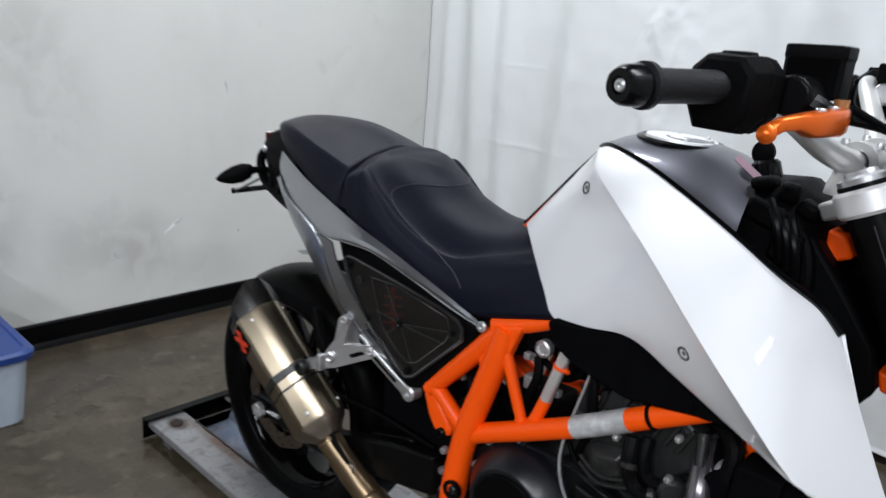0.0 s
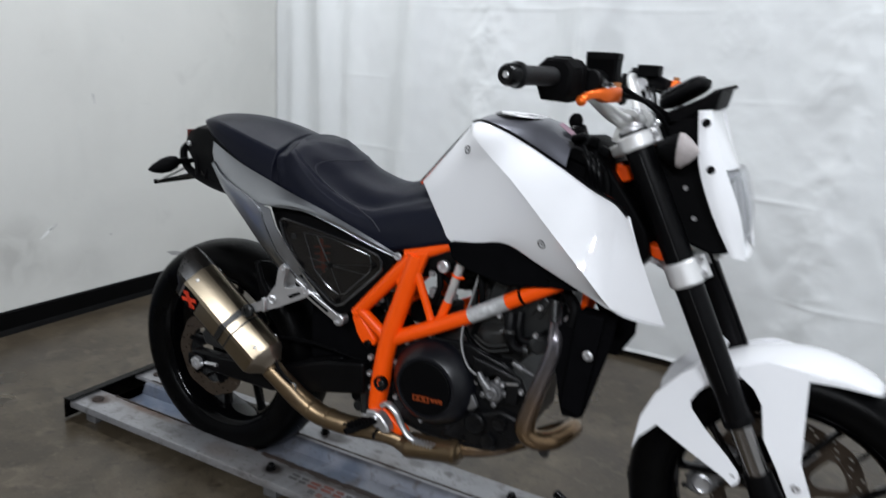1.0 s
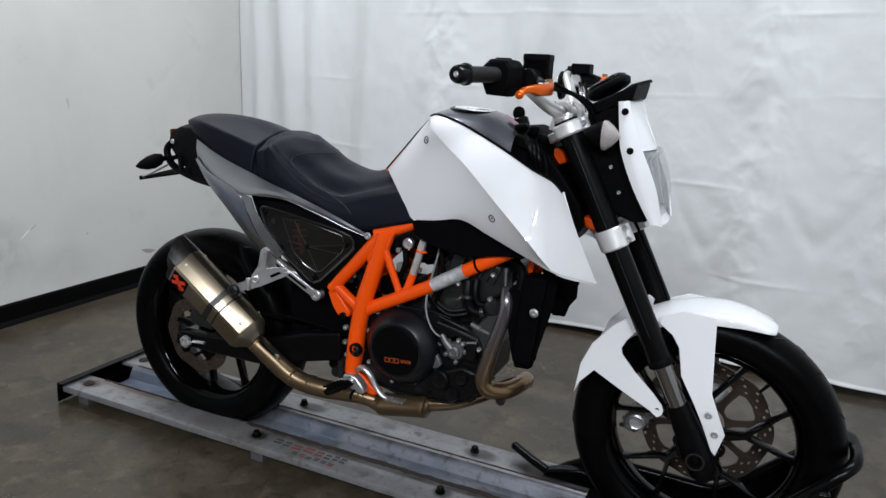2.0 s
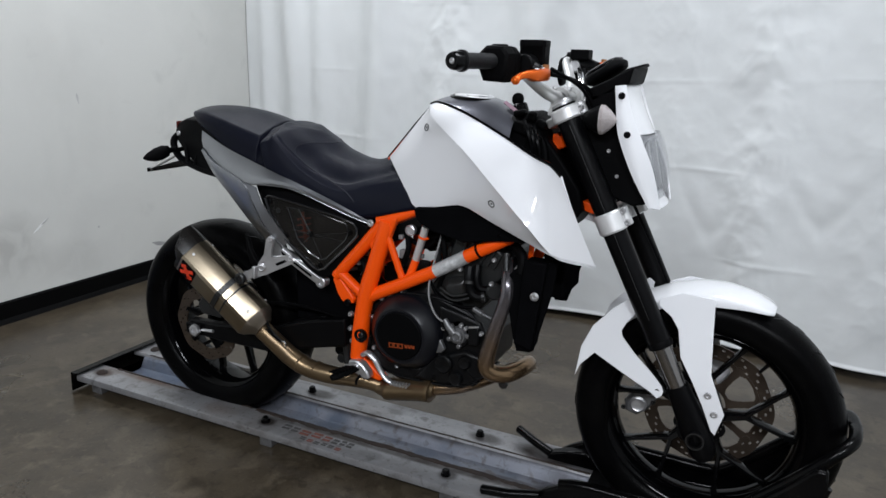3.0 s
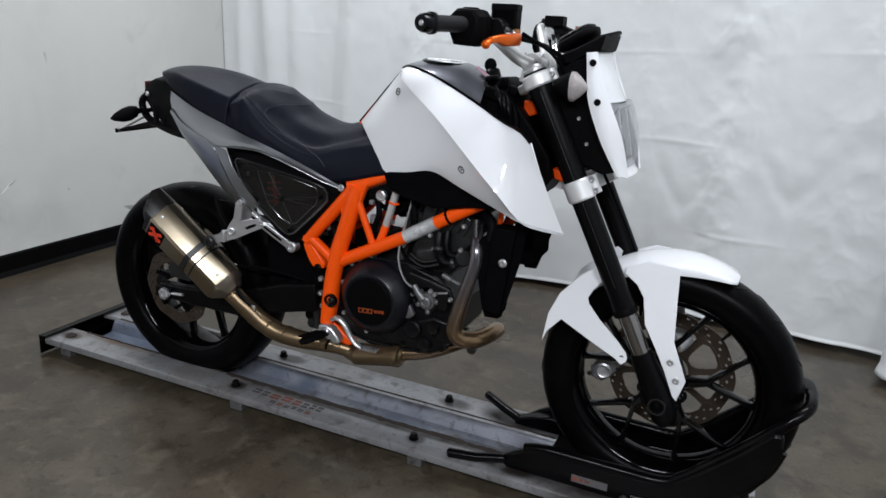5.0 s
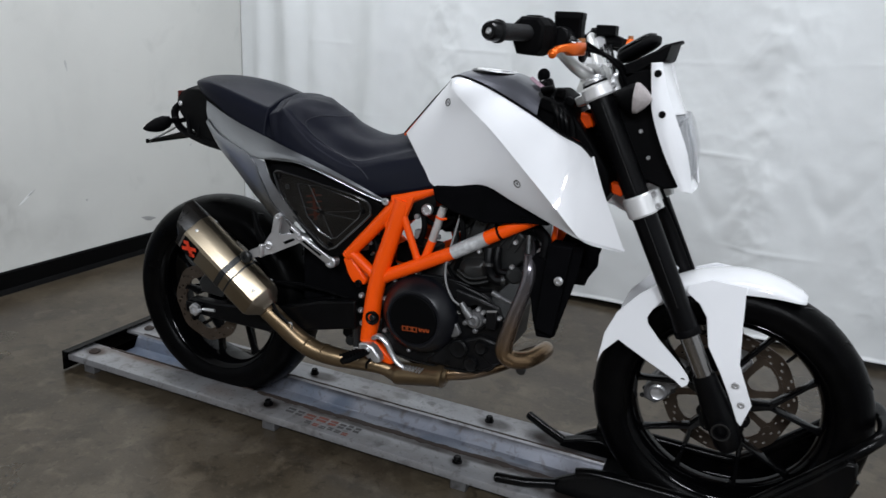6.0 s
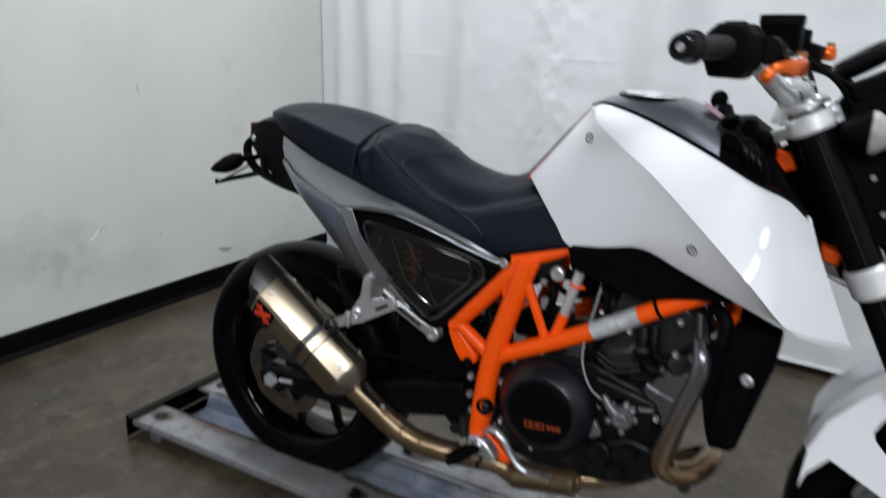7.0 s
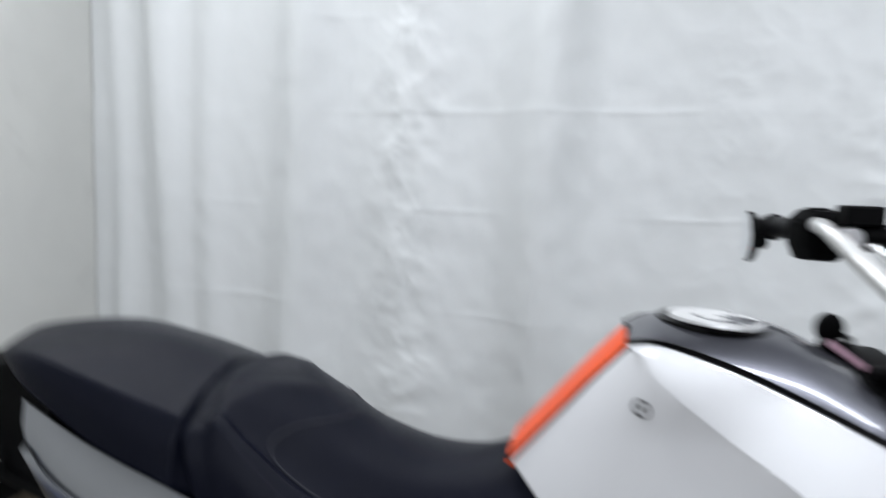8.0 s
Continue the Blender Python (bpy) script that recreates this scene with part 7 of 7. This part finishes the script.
part("throttle_body", tube([(0.72, 0, 0.68), (0.80, 0, 0.70)], 0.036, n=20), BLACKM, bike)
part("injector_block", box((0.790, -0.045, 0.745), (0.05, 0.04, 0.030)), ENGINE2, bike, bevel=0.004)
part("round_connector", revolve([(0, 0.0145), (0.012, 0.0145), (0.014, 0.011), (0.010, 0.008), (0.010, 0.001)], (0.711, -0.088, 0.720), (0, -1, 0), 20, close=False), ALU, bike, "round metal fitting")
for pts, r, m_ in [
    ([(0.893, -0.118, 0.655), (0.896, -0.128, 0.625), (0.903, -0.130, 0.598), (0.918, -0.130, 0.585), (0.938, -0.126, 0.586)], 0.0125, BLACKM),
    ([(0.912, -0.112, 0.660), (0.914, -0.122, 0.630), (0.924, -0.124, 0.606), (0.950, -0.120, 0.604)], 0.0095, BLACKM),
    ([(0.80, -0.09, 0.74), (0.815, -0.11, 0.70), (0.82, -0.11, 0.64), (0.80, -0.10, 0.58)], 0.007, BLACKP),
    ([(0.700, -0.09, 0.70), (0.708, -0.10, 0.67), (0.694, -0.10, 0.63)], 0.008, BLACKP),
    ([(0.68, -0.07, 0.70), (0.74, -0.08, 0.675), (0.78, -0.08, 0.70)], 0.006, BLACKP),
    ([(0.758, -0.08, 0.60), (0.80, -0.10, 0.556), (0.87, -0.118, 0.546), (0.91, -0.122, 0.552)], 0.0045, BLACKP),
    ([(1.0, -0.10, 0.72), (1.03, -0.12, 0.70), (1.03, -0.13, 0.66)], 0.012, BLACKP),
    ([(0.56, -0.09, 0.62), (0.575, -0.10, 0.585), (0.55, -0.10, 0.55)], 0.007, BLACKP),
    ([(0.846, -0.092, 0.742), (0.852, -0.118, 0.724), (0.870, -0.112, 0.722), (0.874, -0.090, 0.742)], 0.0022, CABLE),
]:
    part("engine_hose", tube(pts, r, n=10, sub=4), m_, bike)
part("clutch_cable", tube([(0.806, -0.100, 0.735), (0.800, -0.112, 0.690), (0.786, -0.128, 0.602), (0.792, -0.138, 0.557), (0.812, -0.142, 0.520), (0.832, -0.140, 0.505)], 0.0026, n=10, sub=6), CABLE, bike, "pale grey sheathed cable")
for p, sz, m_ in [((0.69, -0.088, 0.652), (0.022, 0.02, 0.024), CABLE), ((0.735, -0.07, 0.715), (0.035, 0.02, 0.02), BLACKP), ((0.555, -0.07, 0.60), (0.03, 0.03, 0.04), BLACKP), ((0.55, -0.095, 0.612), (0.014, 0.014, 0.020), CABLE), ((0.595, -0.095, 0.605), (0.018, 0.016, 0.014), BLACKP)]:
    part("wiring_block", box(p, sz), m_, bike, bevel=0.003)
part("starter_block", box((0.665, -0.02, 0.585), (0.10, 0.10, 0.05)), BLACKP, bike, bevel=0.008)
for p in [(0.544, -0.118, 0.467), (0.543, -0.118, 0.425), (0.549, -0.118, 0.390)]:
    part("pivot_bolt", bolt(p, (0, -1, 0), 0.0075, 0.010), ALU, bike)
part("brake_cylinder", tube([(0.528, -0.12, 0.385), (0.532, -0.12, 0.318)], 0.011, n=12), ENGINE2, bike)
part("cylinder_fork", box((0.533, -0.122, 0.306), (0.016, 0.014, 0.024)), ALU, bike, bevel=0.002)
part("linkage_block", prism([(0.46, 0.36), (0.52, 0.35), (0.56, 0.31), (0.50, 0.295), (0.46, 0.32)], -0.08, 0.08), ENGINE, bike, bevel=0.005)
part("linkage_pin", tube([(0.500, -0.088, 0.318), (0.500, -0.104, 0.318)], 0.014, n=14), ENGINE2, bike)
for k in range(6):
    part("head_rib", box((0.872 + 0.018 * k, -0.108, 0.700 - 0.005 * k), (0.006, 0.012, 0.045), None, pose(0, 0, 0, 0, 25, 0)), ENGINE2, head, bevel=0.001)
part("case_seam", tube([(0.62, -0.114, 0.33), (0.70, -0.114, 0.312), (0.87, -0.114, 0.322), (0.935, -0.114, 0.37), (0.942, -0.114, 0.46), (0.900, -0.114, 0.528), (0.80, -0.114, 0.556), (0.67, -0.114, 0.550)], 0.003, n=8, sub=5), ENGINE, eng, "raised case joint")
for q, d, r in [((0.897, -0.129, 0.617), (0.1, -0.3, -1), 0.0140), ((0.934, -0.127, 0.585), (1, 0.4, 0.1), 0.0140)]:
    part("hose_clamp", revolve([(-0.004, r - 0.002), (-0.004, r), (0.004, r), (0.004, r - 0.002)], q, d, 16), ENGINE2, eng, "dark steel hose clamp")
part("thermostat", revolve([(-0.012, 0.018), (0.0, 0.022), (0.012, 0.021), (0.017, 0.016), (0.017, 0.001)], (0.958, -0.112, 0.600), (0.45, -1, 0), 22, close=False), ENGINE2, eng)
for p, q, r, m_ in [((0.789, -0.082, 0.640), (0.787, -0.082, 0.682), 0.009, ENGINE2), ((0.823, -0.085, 0.660), (0.819, -0.085, 0.700), 0.010, ENGINE2), ((0.882, -0.06, 0.735), (0.886, -0.075, 0.765), 0.011, ALU), ((0.908, -0.06, 0.735), (0.914, -0.075, 0.762), 0.011, ALU)]:
    part("plug_cap", tube([p, p[:2] + ((p[2] + q[2]) / 2,), q], [r, r * 0.82, r * 0.9], n=12), m_, head)
part("intake_boot", tube([(0.78, -0.02, 0.69), (0.83, -0.03, 0.705)], [0.036, 0.032], n=18), BLACKP, bike, "black rubber intake boot")
part("boot_clamp", revolve([(-0.004, 0.034), (-0.004, 0.037), (0.004, 0.037), (0.004, 0.034)], (0.80, -0.024, 0.695), (1, -0.2, 0.3), 20), ALU, bike, "steel boot clamp")
for p, q, r, m_ in [((0.845, -0.085, 0.735), (0.852, -0.095, 0.772), 0.009, ALU), ((0.868, -0.09, 0.728), (0.876, -0.10, 0.768), 0.008, ENGINE2), ((0.985, -0.11, 0.70), (0.992, -0.125, 0.66), 0.009, ENGINE2)]:
    part("sensor", tube([p, q], [r, r * 0.8], n=12), m_, bike, "small metal sensor body")
for k in range(5):
    part("barrel_fin", box((0.855 + 0.010 * k, -0.094, 0.590 + 0.013 * k), (0.085, 0.014, 0.004), None, pose(0, 0, 0, 0, 35, 0)), ENGINE2, cyl)
part("pale_connector", box((0.742, -0.095, 0.655), (0.018, 0.012, 0.012)), CABLE, bike, "pale plastic connector", bevel=0.002)
part("pale_connector", box((0.686, -0.10, 0.700), (0.012, 0.012, 0.012)), CABLE, bike, bevel=0.002)

# -- radiator --
RAD = [(1.000, 0.650), (1.012, 0.668), (1.034, 0.682), (1.060, 0.692), (1.122, 0.702), (1.113, 0.626), (1.076, 0.474), (1.066, 0.466), (1.032, 0.464), (1.020, 0.500), (1.002, 0.590)]
for s in (-1, 1):
    rp = part("radiator_shroud", prism(RAD if s < 0 else RAD[:3] + [(1.116, 0.64), (1.080, 0.524), (1.045, 0.522), (1.03, 0.60)], s * 0.136, s * 0.128), MATT, bike, "black radiator shroud", bevel=0.003)
    part("shroud_bolt", revolve([(0, 0.0105), (0.003, 0.0105), (0.006, 0.007), (0.006, 0.004), (0.003, 0.003), (0.003, 0.0005)], (1.080, s * (0.168 if s < 0 else 0.140), 0.622), (0, s, 0), 20, close=False), ALU, rp)
radi = part("radiator", prism([(1.045, 0.70), (1.10, 0.70), (1.075, 0.48), (1.03, 0.49)], -0.155, -0.10), MATT, bike, "black radiator core", bevel=0.003)
for k in range(14):
    part("radiator_fin", box((1.092 - 0.0018 * k, -0.128, 0.69 - 0.014 * k), (0.012, 0.05, 0.003)), MATT, radi)
part("radiator_fan", box((1.085, 0.05, 0.640), (0.050, 0.16, 0.12)), MATT, bike, "black fan housing", bevel=0.006)

part("frame_tube", tube([(1.045, 0.06, 0.76), (1.012, 0.06, 0.66), (0.985, 0.06, 0.58)], 0.014, n=12), ORANGE, bike, "orange frame down tube")
part("radiator_hose", tube([(0.985, -0.06, 0.668), (1.01, -0.10, 0.662), (1.045, -0.125, 0.660)], 0.015, n=14, sub=4), BLACKM, bike, "black radiator hose")
part("hose_clamp", revolve([(-0.004, 0.0155), (-0.004, 0.0172), (0.004, 0.0172), (0.004, 0.0155)], (1.022, -0.109, 0.661), (1, -0.7, 0), 16), ALU, bike, "steel hose clamp")

# -- exhaust --
part("header_pipe", tube([(0.975, -0.060, 0.672), (0.990, -0.105, 0.660), (1.000, -0.132, 0.632), (1.001, -0.140, 0.602), (0.992, -0.142, 0.561), (0.979, -0.143, 0.516), (0.967, -0.143, 0.470), (0.958, -0.142, 0.432), (0.959, -0.140, 0.406), (0.976, -0.132, 0.390), (1.005, -0.108, 0.386), (1.024, -0.062, 0.388), (1.026, -0.005, 0.380), (0.998, 0.030, 0.352), (0.950, -0.010, 0.335), (0.900, -0.060, 0.318), (0.850, -0.085, 0.302), (0.79, -0.098, 0.290)], [0.0165, 0.0165, 0.0165, 0.0168, 0.0172, 0.0180, 0.0195, 0.0212, 0.0222, 0.0225, 0.0225, 0.0222, 0.021, 0.020, 0.0185, 0.0180, 0.0180, 0.0190], n=20, sub=5), HEADER, bike, "heat-blued exhaust header pipe", smooth=60)
part("header_flange", revolve([(0, 0.028), (0.008, 0.028), (0.008, 0.017), (0, 0.017)], (0.975, -0.060, 0.672), (0.5, -0.8, -0.2), 24), ENGINE2, bike)
part("pipe_nut", revolve([(0, 0.013), (0.010, 0.013), (0.013, 0.010), (0.013, 0.001)], (0.998, -0.112, 0.361), (0, -1, 0), 8, close=False), ENGINE2, bike, "dark nut under the header")
part("collector", loft([[Vector((x, -0.102, z)) + Vector((0, math.cos(a) * 0.040 * k, math.sin(a) * 0.0325 * k)) for a in (2 * math.pi * j / 28 for j in range(28))] for x, z, k in [(0.800, 0.291, 0.62), (0.793, 0.289, 0.78), (0.791, 0.288, 1.02), (0.780, 0.286, 1.03), (0.778, 0.286, 0.99), (0.665, 0.263, 0.99), (0.655, 0.261, 0.95), (0.646, 0.259, 0.74), (0.625, 0.262, 0.66)]]), PIPE, bike, "bronze-tinted exhaust collector", smooth=40)
part("link_pipe", tube([(0.640, -0.103, 0.262), (0.601, -0.112, 0.272), (0.544, -0.126, 0.277), (0.488, -0.140, 0.280), (0.420, -0.150, 0.289), (0.364, -0.157, 0.315), (0.320, -0.165, 0.350), (0.278, -0.170, 0.382), (0.258, -0.172, 0.398)], [0.0215, 0.0225, 0.0245, 0.0262, 0.0270, 0.0275, 0.0270, 0.0262, 0.0255], n=22, sub=5), PIPE, bike, "bronze-tinted steel link pipe", smooth=60)
for q, d, r in [((0.447, -0.146, 0.285), (1, -0.16, -0.10), 0.0278), ((0.396, -0.153, 0.298), (1, -0.12, -0.35), 0.0284), ((0.282, -0.1695, 0.379), (1, -0.1, -0.8), 0.0276)]:
    part("pipe_joint", revolve([(-0.004, r - 0.003), (-0.003, r), (0.003, r), (0.004, r - 0.003)], q, d, 26), PIPE, bike, "raised pipe joint")
ma, mb = Vector((0.268, -0.178, 0.412)), Vector((0.040, -0.192, 0.592))
md = (mb - ma).normalized()
mu = Vector((-md.z, 0, md.x))
mu = (mu if mu.z > 0 else -mu).normalized()
ms = md.cross(mu).normalized()
ms = ms if ms.y < 0 else -ms
HEXP = [(0.051, 0.022), (0.010, 0.056), (-0.045, 0.047), (-0.060, 0.010), (-0.050, -0.030), (-0.016, -0.050), (0.030, -0.046), (0.053, -0.014)]


def mring(u, k, slant=0.0):
    pts = []
    for i in range(len(HEXP)):
        a, b = Vector(HEXP[i]), Vector(HEXP[(i + 1) % len(HEXP)])
        for t in (0.10, 0.5, 0.90):
            q = a.lerp(b, t) * k
            pts.append(ma + md * (u + slant * q.x) + mu * q.x + ms * q.y)
    return pts


ML = (mb - ma).length
muf = part("muffler", loft([mring(0.010, 0.99), mring(0.016, 1.02), mring(0.125, 1.02), mring(0.125, 1.05), mring(ML - 0.02, 1.05), mring(ML - 0.014, 1.03)]), TITAN, bike, "brushed titanium muffler with riveted sleeve", smooth=22)
part("muffler_cone", loft([mring(-0.024, 0.50), mring(-0.020, 0.55), mring(-0.012, 0.68), mring(0.000, 0.90), mring(0.011, 0.995)]), TITAND, muf, "blasted titanium cone", smooth=40)
part("muffler_end_cap", loft([mring(ML - 0.016, 1.02), mring(ML + 0.002, 1.03, 0.10), mring(ML + 0.014, 0.99, 0.70), mring(ML + 0.017, 0.84, 0.76), mring(ML + 0.006, 0.76, 0.7), mring(ML - 0.02, 0.66, 0.5)]), CARBON, muf, "dark carbon end cap", smooth=25)
part("muffler_strap", loft([mring(0.116, 1.055), mring(0.116, 1.072), mring(0.132, 1.072), mring(0.132, 1.055)]), ENGINE2, muf, "bare metal strap", smooth=22)
part("sleeve_seam", loft([mring(0.092, 1.022), mring(0.092, 1.034), mring(0.097, 1.034), mring(0.097, 1.022)]), ENGINE2, muf, smooth=22)
for u in (0.030, ML - 0.032):
    for i in range(0, 8, 2):
        q = Vector(HEXP[i]).lerp(Vector(HEXP[(i + 1) % 8]), 0.5) * 1.045
        n2 = (mu * q.x + ms * q.y).normalized()
        part("rivet", revolve([(0, 0.0045), (0.002, 0.004), (0.003, 0.0005)], ma + md * u + mu * q.x + ms * q.y, n2, 10, close=False), ALU, muf)
# emblem kept as plain red blocks on a dark field, lying on the outer face
fa, fb = Vector(HEXP[1]) * 1.052, Vector(HEXP[2]) * 1.052
fm = fa.lerp(fb, 0.5)
fe = (mu * (fb - fa).x + ms * (fb - fa).y).normalized()
fo = md.cross(fe).normalized()
fo = fo if fo.dot(mu * fm.x + ms * fm.y) > 0 else -fo
base_m = Matrix((md, fe, fo)).transposed()


def decal(u, v, su, sv, h, rot=0.0):
    c = ma + md * u + mu * fm.x + ms * fm.y + fe * v + fo * h
    return box(c, (su, sv, 0.0012), None, (base_m @ Matrix.Rotation(radians(rot), 3, "Z")).to_4x4())


part("emblem_field", decal(ML - 0.050, 0.0, 0.056, 0.050, 0.001), BLACKP, muf, "black emblem field")
for u, v, su, sv, rot in [(-0.074, 0.010, 0.018, 0.010, 35), (-0.058, 0.0, 0.044, 0.011, -38), (-0.042, -0.010, 0.018, 0.010, 35), (-0.072, -0.012, 0.014, 0.010, 35), (-0.044, 0.012, 0.014, 0.010, 35), (-0.058, 0.0, 0.020, 0.012, 40)]:
    part("emblem_block", decal(ML + u + 0.008, v, su, sv, 0.0022, rot), REDMARK, muf, "red emblem shape")
for d in (-1, 1):
    part("pipe_spring", tube([(0.268 + 0.02 * d, -0.185, 0.430 + 0.012 * d), (0.300 + 0.01 * d, -0.182, 0.395), (0.345, -0.175, 0.362)], 0.005, n=8, sub=3), BLACKM, muf, "retaining spring")
part("spring_hook", tube([(0.345, -0.175, 0.362), (0.358, -0.178, 0.366), (0.360, -0.178, 0.350)], 0.003, n=8, sub=3), CHROME, muf)
